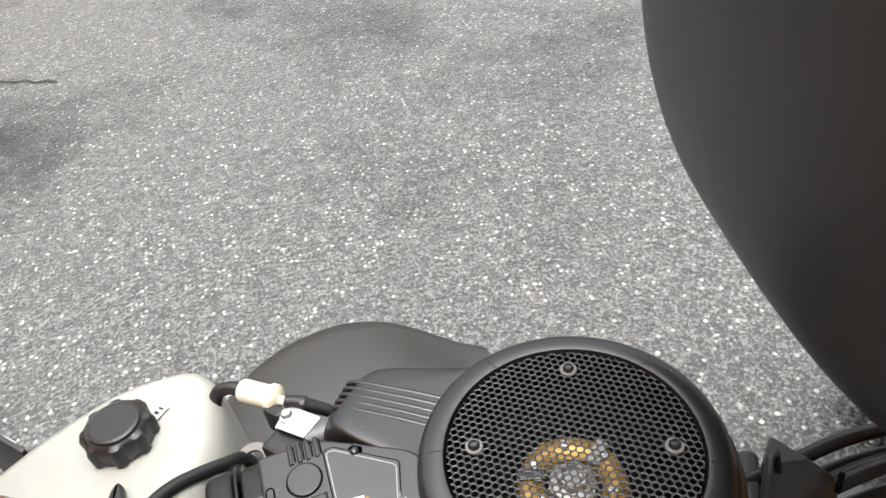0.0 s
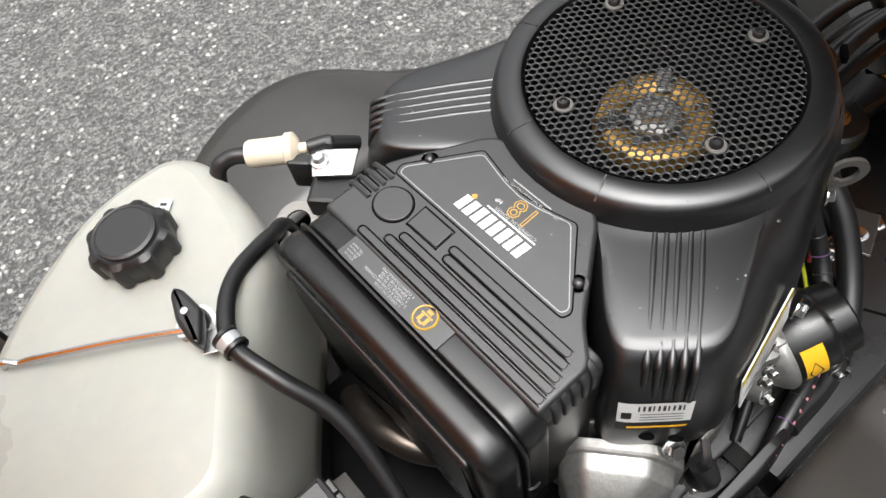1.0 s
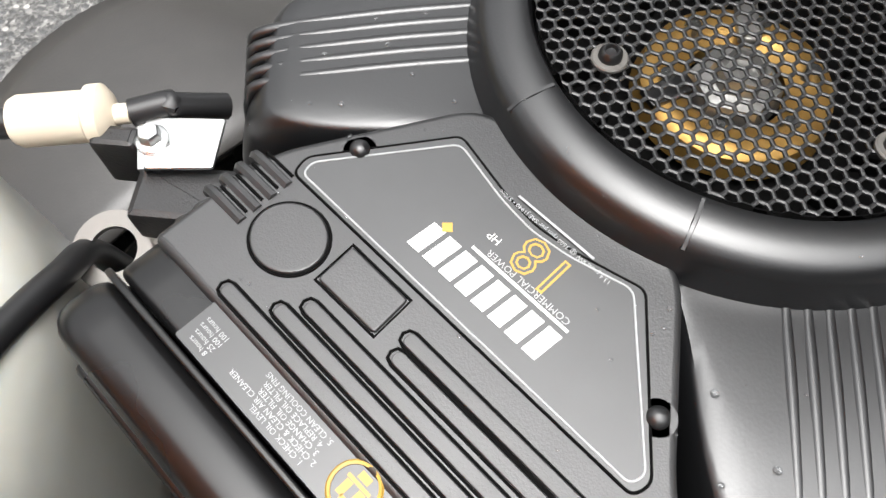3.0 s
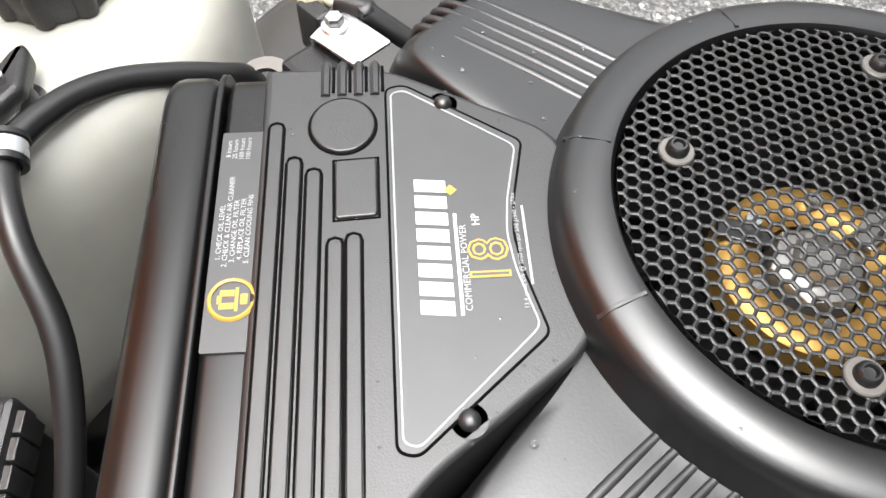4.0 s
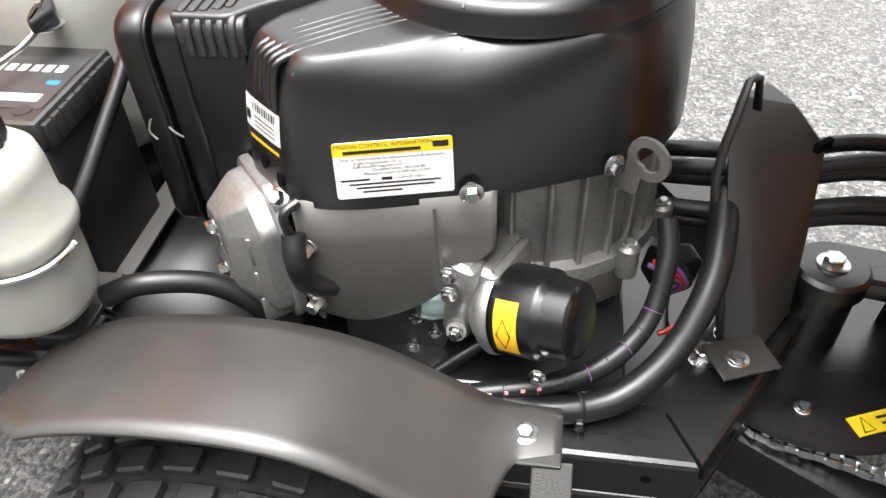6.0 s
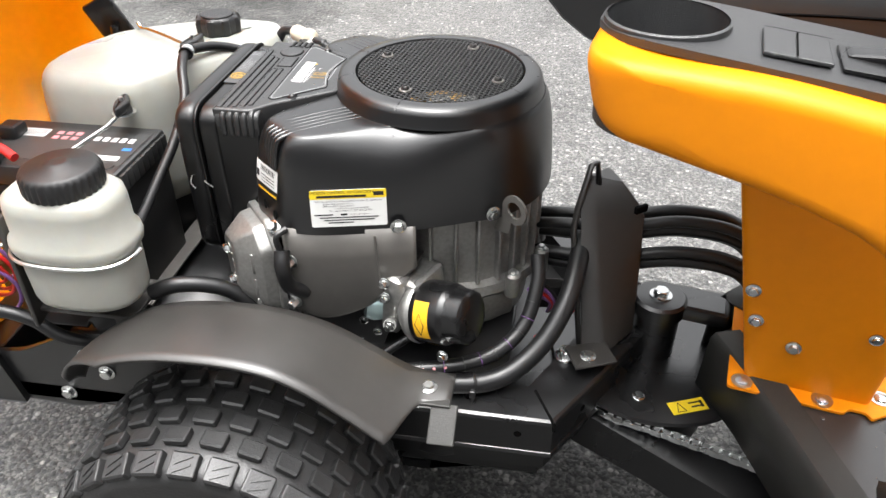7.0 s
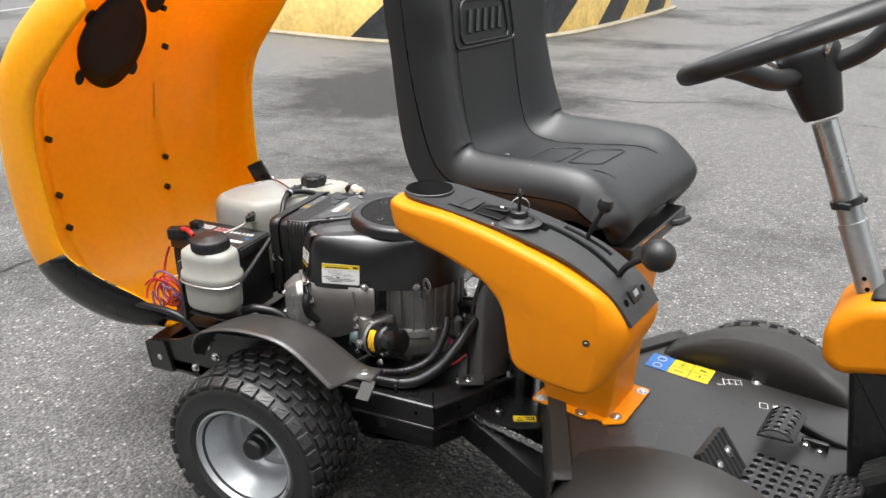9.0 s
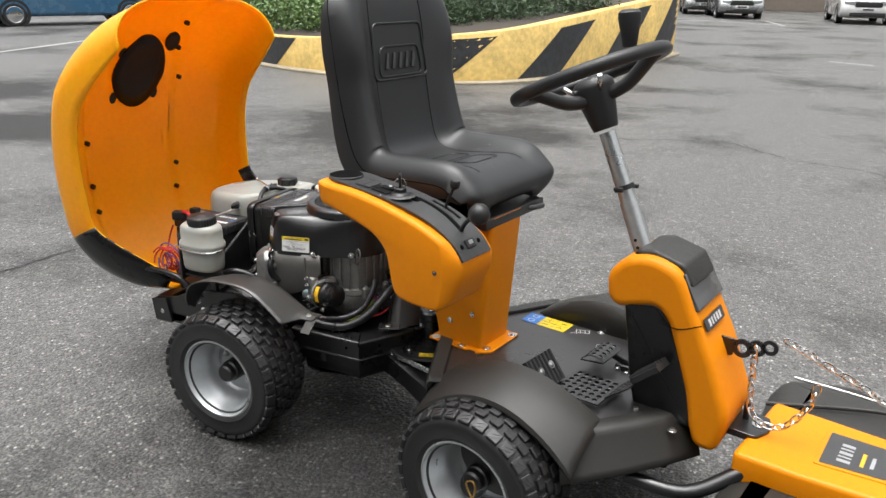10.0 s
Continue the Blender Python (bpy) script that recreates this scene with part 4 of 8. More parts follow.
vent = part("bonnet_vent", hood_disc(41.0, 0.12, 6.4, 0.31, 0.016), M_VENT, hood, "black round air vent panel")
vent.modifiers.new("thickness", "SOLIDIFY").thickness = 0.008
for i, u in ((36.2, -0.13), (36.4, 0.36), (44.0, -0.17)):
    part("vent_lug", hood_disc(i, u, 0.9, 0.045, 0.017, 14), M_VENT, vent)
vent2 = part("bonnet_vent", hood_disc(46.0, 0.46, 1.9, 0.075, 0.016, 20), M_VENT, hood, "small black round vent plug")
vent2.modifiers.new("thickness", "SOLIDIFY").thickness = 0.008
for i0, i1, u0, u1 in ((25.5, 33.5, -0.12, 0.47), (30.0, 35.2, -0.50, -0.30)):
    edge_line = [hood_point(i0 + (i1 - i0) * p.x, across(u0 + (u1 - u0) * p.y), 0.0) for p in rounded([(0, 0), (1, 0), (1, 1), (0, 1)], 0.2, 6)]
    part("pressed_edge", tube(edge_line, 0.0018, 8, 4, closed=True), M_HOOD, hood)
part("inner_ridge", tube([hood_point(34.2 - k * 0.45, across(0.55), 0.005) for k in range(10)], 0.003, 8), M_HOOD, hood)
part("inner_ridge", tube([hood_point(8 + k * 0.4, -0.5 + 1.0 * k / 8, 0.008) for k in range(0, 9)], 0.006, 8), M_HOOD, hood)
for i, f in ((25.5, 0.27), (22, 0.25), (39, 0.28), (44.5, 0.24), (50, 0.23), (30.5, -0.19), (24.5, -0.20), (21, -0.20)):
    p, q = hood_point(i, f, 0.012), hood_point(i + 1.5, f, 0.012)
    part("bonnet_clip", block((0.018, 0.012, 0.016), (p + Vector((0.006, 0, 0))).to_tuple(), 0.003, (0, 20, 10)), M_KNOB, hood, "small black clip")
for side in (-1, 1):
    rows = [[hood_point(i, side * f, -0.006) for f in (1.0, 0.94, 0.86, 0.76, 0.64, 0.55)] for i in range(0, 19)]
    tr = part("bonnet_trim", skin(rows, False), M_GLOSS, hood, "black moulded lower trim")
    tr.modifiers.new("thickness", "SOLIDIFY").thickness = 0.006
SPM = frame_of((-0.543, 0.320, 0.648), (-0.683, 0.730, 0), (0, 0, 1))
sidep = part("side_panel", prism(rounded([(0, 0), (0.02, -0.2), (0.13, -0.2), (0.13, 0.006)], 0.004), -0.003, 0.003, 0.001, 2, SPM), M_FRAME, hood, "black lower side panel with a zinc catch")
part("panel_catch", merge(block((0.042, 0.018, 0.002), SPM @ Vector((0.045, -0.016, 0.004)), 0.0005, (90, 0, 133)), block((0.026, 0.008, 0.004), SPM @ Vector((0.045, -0.016, 0.006)), 0.001, (90, 0, 133))), M_ZINC, sidep, "small zinc catch plate")
part("hinge_bracket", merge(block((0.05, 0.012, 0.075), (-0.60, 0.235, 0.735), 0.004, (0, -25, 20))), M_FRAME, hood, "black steel hinge bracket")
part("gas_strut", tube([(-0.585, 0.22, 0.73), (-0.60, 0.215, 0.55), (-0.60, 0.20, 0.42)], 0.007, 8, straight=True), M_FRAME, mower)
part("hinge_post", block((0.04, 0.04, 0.16), (-0.61, -0.12, 0.42), 0.005, (0, -15, 0)), M_FRAME, mower)

# ---- the engine ----
engine = thing("engine", (0, 0, 0.43), "black V-twin petrol engine with a round mesh air intake", "engine")
ARM = Vector((-0.766, -0.643, 0))
ZT = 0.757


def outline_r(poly, a):
    """Distance from the fan's axis to the outline in the direction a."""
    d = Vector((math.cos(a), math.sin(a)))
    best = 0.0
    for i in range(len(poly)):
        p, q = Vector(poly[i - 1]), Vector(poly[i])
        e = q - p
        den = d.x * e.y - d.y * e.x
        if abs(den) < 1e-12:
            continue
        t = (p.x * e.y - p.y * e.x) / den
        u = (p.x * d.y - p.y * d.x) / den
        if -1e-6 <= u <= 1 + 1e-6 and t > best:
            best = t
    return best


def half_plan(rc, a0, pts):
    arc = [(rc * math.cos(math.radians(t)), rc * math.sin(math.radians(t))) for t in range(0, a0 - 1, -6)]
    half = arc + pts
    return [*half, *[(x, -y) for x, y in reversed(half[1:])]]


low_plan = rounded(half_plan(0.153, -54, [(-0.016, -0.171), (-0.115, -0.195), (-0.158, -0.197), (-0.223, -0.140), (-0.150, -0.062)]), 0.022, 5)
top_plan = rounded(half_plan(0.1375, -60, [(-0.030, -0.127), (-0.138, -0.178), (-0.196, -0.124), (-0.122, -0.048)]), 0.018, 5)
NA = 288
ang = [2 * math.pi * i / NA for i in range(NA)]
rb = [outline_r(low_plan, a) for a in ang]
rt = [outline_r(top_plan, a) for a in ang]


def soft(v, k=3):
    n = len(v)
    return [sum(v[(i + j) % n] for j in range(-k, k + 1)) / (2 * k + 1) for i in range(n)]


rb, rt = soft(rb, 2), soft(rt, 2)
levels = [(0.0, 0.637), (0.0, 0.641), (0.0, 0.647), (0.08, 0.672), (0.18, 0.695), (0.30, 0.715), (0.42, 0.729), (0.56, 0.740), (0.70, 0.7475), (0.84, 0.7525), (0.94, 0.7548), (1.0, 0.7558)]
rings = []
for f, z in levels:
    rings.append([((b + (t - b) * f) * math.cos(a), (b + (t - b) * f) * math.sin(a), z) for a, b, t in zip(ang, rb, rt)])
for k, z in ((0.10, 0.757), (0.5, 0.7575), (1.0, 0.757)):
    rings.append([((t + (0.1365 - t) * k) * math.cos(a) * (0.999 - 0.004 * k), (t + (0.1365 - t) * k) * math.sin(a) * (0.999 - 0.004 * k), z) for a, t in zip(ang, rt)])
for r, z in ((0.1345, 0.760), (0.1325, 0.771), (0.130, 0.7765), (0.126, 0.7795), (0.114, 0.7815), (0.1095, 0.7805), (0.1075, 0.777), (0.1070, 0.745), (0.107, 0.735)):
    rings.append([(r * math.cos(a), r * math.sin(a), z) for a in ang])
shroud = part("shroud", skin(rings, True, False, False), M_SHROUD, engine, "satin black blower shroud, beaded with rain")
# pressed ribs along both arms
for s in (1, -1):
    for k in range(5):
        o = Vector((0.643, -0.766)) * (k - 2) * 0.0084
        base = Vector((-0.0835, -0.0915)) + o
        tip = Vector((-0.168, -0.156)) + o * 0.95
        d = (tip - base).normalized()
        e1, e2 = tip + d * 0.0095, tip + d * 0.0128
        pts = [(base.x, s * base.y, 0.7565), ((base.x + tip.x) / 2, s * (base.y + tip.y) / 2, 0.7575), (tip.x, s * tip.y, 0.7545), (e1.x, s * e1.y, 0.744), (e2.x, s * e2.y, 0.727)]
        pts.append((tip.x + d.x * 0.0142, s * (tip.y + d.y * 0.0142), 0.716))
        part("rib", tube([(x, y, z - 0.0022) for x, y, z in pts], 0.0031, 10, 5), M_SHROUD, engine)
# shallow steps across the ring
for a in (30, 105, 160, 200, 255, 330):
    c, sn = math.cos(math.radians(a)), math.sin(math.radians(a))
    part("ring_step", tube([(0.111 * c, 0.111 * sn, 0.7806), (0.124 * c, 0.124 * sn, 0.7790), (0.131 * c, 0.131 * sn, 0.7745)], 0.0015, 6), M_SHROUD, engine)


def honeycomb(radius, pitch, web, z, thick):
    verts, faces = [], []
    rows = int(radius / (pitch * 0.866)) + 2
    for j in range(-rows, rows + 1):
        for i in range(-rows - 2, rows + 3):
            cx, cy = pitch * (i + 0.5 * (j % 2)), pitch * 0.866 * j
            rr = math.hypot(cx, cy)
            if rr > radius + pitch * 0.4:
                continue
            n = len(verts)
            ro, ri = pitch / 1.732, pitch / 1.732 - web
            for r, zz in ((ro, 0), (ri, -0.0003), (ri, -thick)):
                for k in range(6):
                    a = math.pi / 6 + k * math.pi / 3
                    x, y = cx + r * math.cos(a), cy + r * math.sin(a)
                    q = math.hypot(x, y)
                    if q > radius:
                        x, y = x * radius / q, y * radius / q
                    verts.append((x, y, z + zz))
            for k in range(6):
                l = (k + 1) % 6
                faces += [(n + k, n + l, n + 6 + l, n + 6 + k), (n + 6 + k, n + 6 + l, n + 12 + l, n + 12 + k)]
    me = bpy.data.meshes.new("comb")
    me.from_pydata(verts, [], faces)
    bm = bmesh.new()
    bm.from_mesh(me)
    bpy.data.meshes.remove(me)
    bmesh.ops.rotate(bm, verts=bm.verts, matrix=Matrix.Rotation(radians(22), 3, "Z"))
    return bm


grille = part("intake_grille", honeycomb(0.1066, 0.0068, 0.00095, 0.7795, 0.0012), M_KNOB, engine, "black hexagon-perforated intake grille", smooth=0)
for x, y in ((-0.0765, 0.0315), (-0.031, -0.0765), (0.0325, 0.078), (0.0775, -0.0315)):
    part("grille_washer", lathe([(0.003, 0.7795), (0.0080, 0.7795), (0.0080, 0.7808), (0.0074, 0.7814), (0.003, 0.7814)], 20, Matrix.Translation((x, y, 0))), M_SHIELD, grille, "grey washer")
    part("grille_screw", merge(lathe([(0, 0.781), (0.0052, 0.781), (0.005, 0.784), (0.0035, 0.7856), (0.0028, 0.7856), (0.0022, 0.784), (0, 0.784)], 18, Matrix.Translation((x, y, 0)))), M_FRAME, grille, "black socket screw")
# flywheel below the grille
# well and blades are coloured near-black for the shade below the grille
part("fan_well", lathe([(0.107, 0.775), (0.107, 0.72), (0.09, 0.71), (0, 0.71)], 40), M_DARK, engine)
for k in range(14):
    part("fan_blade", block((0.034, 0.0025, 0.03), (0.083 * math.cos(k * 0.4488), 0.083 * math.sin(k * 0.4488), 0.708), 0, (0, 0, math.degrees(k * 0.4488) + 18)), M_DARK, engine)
part("flywheel_disc", lathe([(0.026, 0.724), (0.030, 0.727), (0.034, 0.7295), (0.044, 0.7295), (0.048, 0.727), (0.051, 0.715), (0.026, 0.715)], 48), M_GOLD, engine, "yellow passivated flywheel ring")
part("flywheel_hub", lathe([(0, 0.734), (0.009, 0.734), (0.011, 0.739), (0.0135, 0.739), (0.0150, 0.731), (0.023, 0.729), (0.026, 0.714), (0, 0.714)], 6), M_CAST, engine, "bright flywheel nut")
for k in range(6):
    a = k * math.pi / 3 + 0.3
    part("flywheel_stud", lathe([(0, 0.735), (0.004, 0.735), (0.0045, 0.728), (0, 0.728)], 10, Matrix.Translation((0.036 * math.cos(a), 0.036 * math.sin(a), 0))), M_ZINC, engine)

for k in range(2):
    a = k * 2.1 + 0.5
    part("flywheel_spoke", block((0.026, 0.012, 0.004), (0.037 * math.cos(a), 0.037 * math.sin(a), 0.7305), 0.001, (0, 0, math.degrees(a) + 12)), M_FRAME if k % 2 else M_CAST, engine)
# ---- air cleaner between the arms ----
AC = Matrix(((0, 0, 1, 0), (1, 0, 0, 0), (0, 1, 0, 0), (0, 0, 0, 1)))


def across(outline, x0, x1, bevel):
    """An outline in y, z spread from x0 to x1."""
    return prism(outline, x0, x1, bevel, 4, AC)


cover = part("air_cleaner_cover", prism(rounded([(-0.262, -0.126), (-0.214, -0.126), (-0.1905, -0.099), (-0.120, -0.048), (-0.1195, 0.060), (-0.201, 0.106), (-0.225, 0.108), (-0.262, 0.108)], [0.004, 0.008, 0.012, 0.018, 0.018, 0.012, 0.008, 0.004], 6), 0.690, 0.7625, 0.0035), M_COVER, engine, "matt black grained air cleaner cover")
box_out = rounded([(-0.130, 0.552), (0.114, 0.552), (0.118, 0.7605), (-0.134, 0.7605)], [0.02, 0.02, 0.030, 0.030], 7)
part("bellows_body", across(grown(box_out, -0.004), -0.260, -0.205, 0.002), M_GLOSS, engine)
skirt_out = rounded([(-0.131, 0.728), (0.114, 0.728), (0.114, 0.7615), (-0.131, 0.7615)], [0.004, 0.004, 0.022, 0.022], 7)
part("bellows_skirt", across(grown(skirt_out, -0.0025), -0.259, -0.203, 0.002), M_COVER, engine)
for x in (-0.2125, -0.2215, -0.2305, -0.2395, -0.2485):
    part("bellows_ridge", across(grown(skirt_out, 0.0004), x - 0.0036, x + 0.0036, 0.0026), M_COVER, engine)
part("filter_box", across(grown(box_out, -0.001), -0.2805, -0.2575, 0.004), M_GLOSS, engine, "gloss black filter housing")
part("filter_lid", across(grown(box_out, 0.0015), -0.3130, -0.2825, 0.011), M_GLOSS, engine, "gloss black filter lid")
part("lid_lip", across(grown(box_out, 0.003), -0.2845, -0.2815, 0.001), M_GLOSS, engine)
part("lid_step", across(grown(box_out, -0.02), -0.3175, -0.310, 0.005), M_GLOSS, engine)
part("box_latch", merge(tube([(-0.285, -0.1355, 0.665), (-0.28, -0.137, 0.661), (-0.274, -0.136, 0.656)], 0.001, 6), tube([(-0.301, -0.1345, 0.670), (-0.304, -0.136, 0.660), (-0.299, -0.136, 0.652)], 0.001, 6)), M_ZINC, engine, "bent wire latch")
part("lower_housing", across(rounded([(-0.110, 0.50), (0.09, 0.50), (0.10, 0.60), (-0.120, 0.60)], 0.03), -0.285, -0.225, 0.02), M_GLOSS, engine)
cm = lambda x, y, z=0.7627: frame_of((x, y, z), (0, 1, 0), (-1, 0, 0))  # noqa: E731
# raised badge and pads of the cover
part("round_pad", prism([(-0.2235 + 0.0152 * math.cos(t * math.pi / 18), 0.0685 + 0.0165 * math.sin(t * math.pi / 18)) for t in range(36)], 0.760, 0.7642, 0.001), M_COVER, cover)
part("square_pad", prism(rounded([(-0.2265, 0.015), (-0.208, 0.016), (-0.208, 0.048), (-0.227, 0.047)], 0.002), 0.760, 0.7640, 0.001), M_COVER, cover)
# dark tubes round the beads paint the shade of recessed grooves
for x, y0, y1 in ((-0.2185, 0.006, -0.112), (-0.2265, 0.004, -0.116), (-0.2365, 0.042, -0.119), (-0.2455, 0.049, -0.121), (-0.2545, 0.07, -0.122)):
    part("groove_bead", merge(prism(rounded([(x - 0.0030, y1), (x + 0.0030, y1), (x + 0.0030, y0), (x - 0.0030, y0)], 0.0028, 4), 0.7620, 0.7636, 0.0006)), M_COVER, cover)
    part("groove_shade", tube([(x - 0.0036, y1, 0.7620), (x - 0.0036, y0 - 0.002, 0.7626), (x - 0.0026, y0 + 0.0008, 0.7626), (x, y0 + 0.0018, 0.7626), (x + 0.0026, y0 + 0.0008, 0.7626), (x + 0.0036, y0 - 0.002, 0.7626), (x + 0.0036, y1, 0.7620)], 0.0007, 6, straight=True), M_DARK, cover)
# shade of the slots between the fins, drawn as dark tubes
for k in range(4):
    part("fin_shade", tube([(-0.2042 - k * 0.008, 0.090, 0.7627), (-0.2042 - k * 0.008, 0.107, 0.7624)], 0.0008, 6, straight=True), M_DARK, cover)
    part("side_fin", tube([(-0.208 - k * 0.008, 0.088, 0.7618), (-0.208 - k * 0.008, 0.108, 0.7612), (-0.208 - k * 0.008, 0.1135, 0.755)], 0.0026, 7), M_COVER, cover)
badge = part("name_plate", prism(rounded([(-0.2035, -0.0895), (-0.2035, 0.0915), (-0.194, 0.094), (-0.1395, 0.0555), (-0.147, 0.022), (-0.149, 0.004), (-0.147, -0.014), (-0.1395, -0.0445), (-0.195, -0.092)], 0.004), 0.7612, 0.7630, 0.0004), M_PLATE, cover, "dark grey name plate with a silver border")
border = rounded([(-0.2005, -0.086), (-0.2005, 0.088), (-0.194, 0.0895), (-0.1435, 0.0525), (-0.1505, 0.022), (-0.1525, 0.004), (-0.1505, -0.014), (-0.1435, -0.0410), (-0.1945, -0.088)], 0.004)
part("plate_border", tube([(p.x, p.y, 0.7631) for p in border], 0.00045, 6, straight=True, closed=True), M_SILVER, badge)
# dark tube for the shade in the groove round the plate
part("plate_shade", tube([(p.x, p.y, 0.7627) for p in grown(rounded([(-0.2035, -0.0895), (-0.2035, 0.0915), (-0.194, 0.094), (-0.1395, 0.0555), (-0.147, 0.022), (-0.149, 0.004), (-0.147, -0.014), (-0.1395, -0.0445), (-0.195, -0.092)], 0.004), 0.0006)], 0.0007, 6, straight=True, closed=True), M_DARK, cover)
# eight slanted white strokes stand for the maker's mark
BB = cm(-0.1845, -0.0005, 0.7634)
for k in range(8):
    x0 = -0.0345 + k * 0.0088
    mark = bmesh.new()
    mark.faces.new([mark.verts.new((x0 + a, b, 0)) for a, b in ((0, -0.007), (0.0066, -0.007), (0.008, 0.007), (0.0014, 0.007))])
    mark.transform(BB)
    part("mark_stroke", mark, M_WHITE, badge, "bold white slanted stroke", smooth=0)
part("mark_underline", bars([(0, 0, 0.050, 0.0014)], cm(-0.1745, -0.010, 0.7634)), M_WHITE, badge, smooth=0)
part("plate_line", lettering("COMMERCIAL POWER", 0.0042, cm(-0.1715, -0.012, 0.7634)), M_SILVER, badge, smooth=0)
part("plate_number", lettering("18", 0.0245, cm(-0.1605, -0.010, 0.7634), 0.0004), M_OCHRE, badge, "amber outlined figures", smooth=0)
part("plate_number_core", lettering("18", 0.0245, cm(-0.1605, -0.010, 0.7636), -0.00055), M_PLATE, badge, smooth=0)
part("plate_unit", lettering("HP", 0.005, cm(-0.1655, 0.0115, 0.7634)), M_WHITE, badge, smooth=0)
part("plate_rating", lettering("13.4 gross kW @ 3600 rpm per SAE J1940 • 570cc", 0.0028, cm(-0.1480, -0.004, 0.7634)), M_SILVER, badge, smooth=0)
part("plate_small_print", bars([(0, 0, 0.04, 0.0011)], cm(-0.1445, -0.002, 0.7634)), M_SILVER, badge, smooth=0)
part("plate_emblem", bars([(0, 0, 0.0042, 0.0042)], cm(-0.1755, 0.028, 0.7634) @ pose(0, 0, 0, 0, 0, 45)), M_OCHRE, badge, smooth=0)
# groove shade round both pads, drawn as dark tubes
part("pad_shade", tube([(-0.2235 + 0.0158 * math.cos(t * math.pi / 20), 0.0685 + 0.0171 * math.sin(t * math.pi / 20), 0.7624) for t in range(40)], 0.0008, 6, straight=True, closed=True), M_DARK, cover)
part("pad_shade", tube([(x, y, 0.7624) for x, y in ((-0.2272, 0.0143), (-0.2073, 0.0153), (-0.2073, 0.0487), (-0.2277, 0.0477))], 0.0008, 6, straight=True, closed=True), M_DARK, cover)
for y in (0.0805, -0.0785):
    part("cover_screw", screw((-0.1755, y, 0.7615), (0, 0, 1), 0.0045), M_FRAME, cover, "black cross-head screw")
# service sticker on the filter housing
stk = part("service_sticker", prism(rounded([(-0.2795, -0.045), (-0.2795, 0.068), (-0.2585, 0.068), (-0.2585, -0.045)], 0.001), 0.7598, 0.7612, 0.0), M_PLATE, engine, "clear service sticker with white print and a yellow ring")
for body, x, y, sz in (("1. CHECK OIL LEVEL", -0.2760, 0.012, 0.0032), ("2. CHECK & CLEAN AIR CLEANER", -0.2730, 0.018, 0.0032), ("3. CHANGE OIL FILTER", -0.2700, 0.0125, 0.0032), ("4. REPLACE OIL FILTER", -0.2670, 0.0135, 0.0032), ("5. CLEAN COOLING FINS", -0.2640, 0.0135, 0.0032), ("8 hours", -0.2760, 0.058, 0.0032), ("25 hours", -0.2730, 0.058, 0.0032), ("100 hours", -0.2700, 0.058, 0.0032), ("100 hours", -0.2670, 0.058, 0.0032)):
    part("sticker_line", lettering(body, sz, cm(x, y, 0.76135)), M_SILVER, stk, smooth=0)
part("sticker_ring", tube([(-0.2685 + 0.0092 * math.cos(t * math.pi / 16), -0.0215 + 0.0092 * math.sin(t * math.pi / 16), 0.7614) for t in range(32)], 0.001, 5, straight=True, closed=True), M_OCHRE, stk, "yellow warning ring")
part("sticker_symbol", merge(bars([(-0.003, 0.002, 0.003, 0.006), (0.003, 0.002, 0.003, 0.006), (0, -0.002, 0.011, 0.0014), (0, 0.005, 0.004, 0.002), (0, -0.005, 0.005, 0.003)], cm(-0.2685, -0.0215, 0.7614))), M_OCHRE, stk, smooth=0)

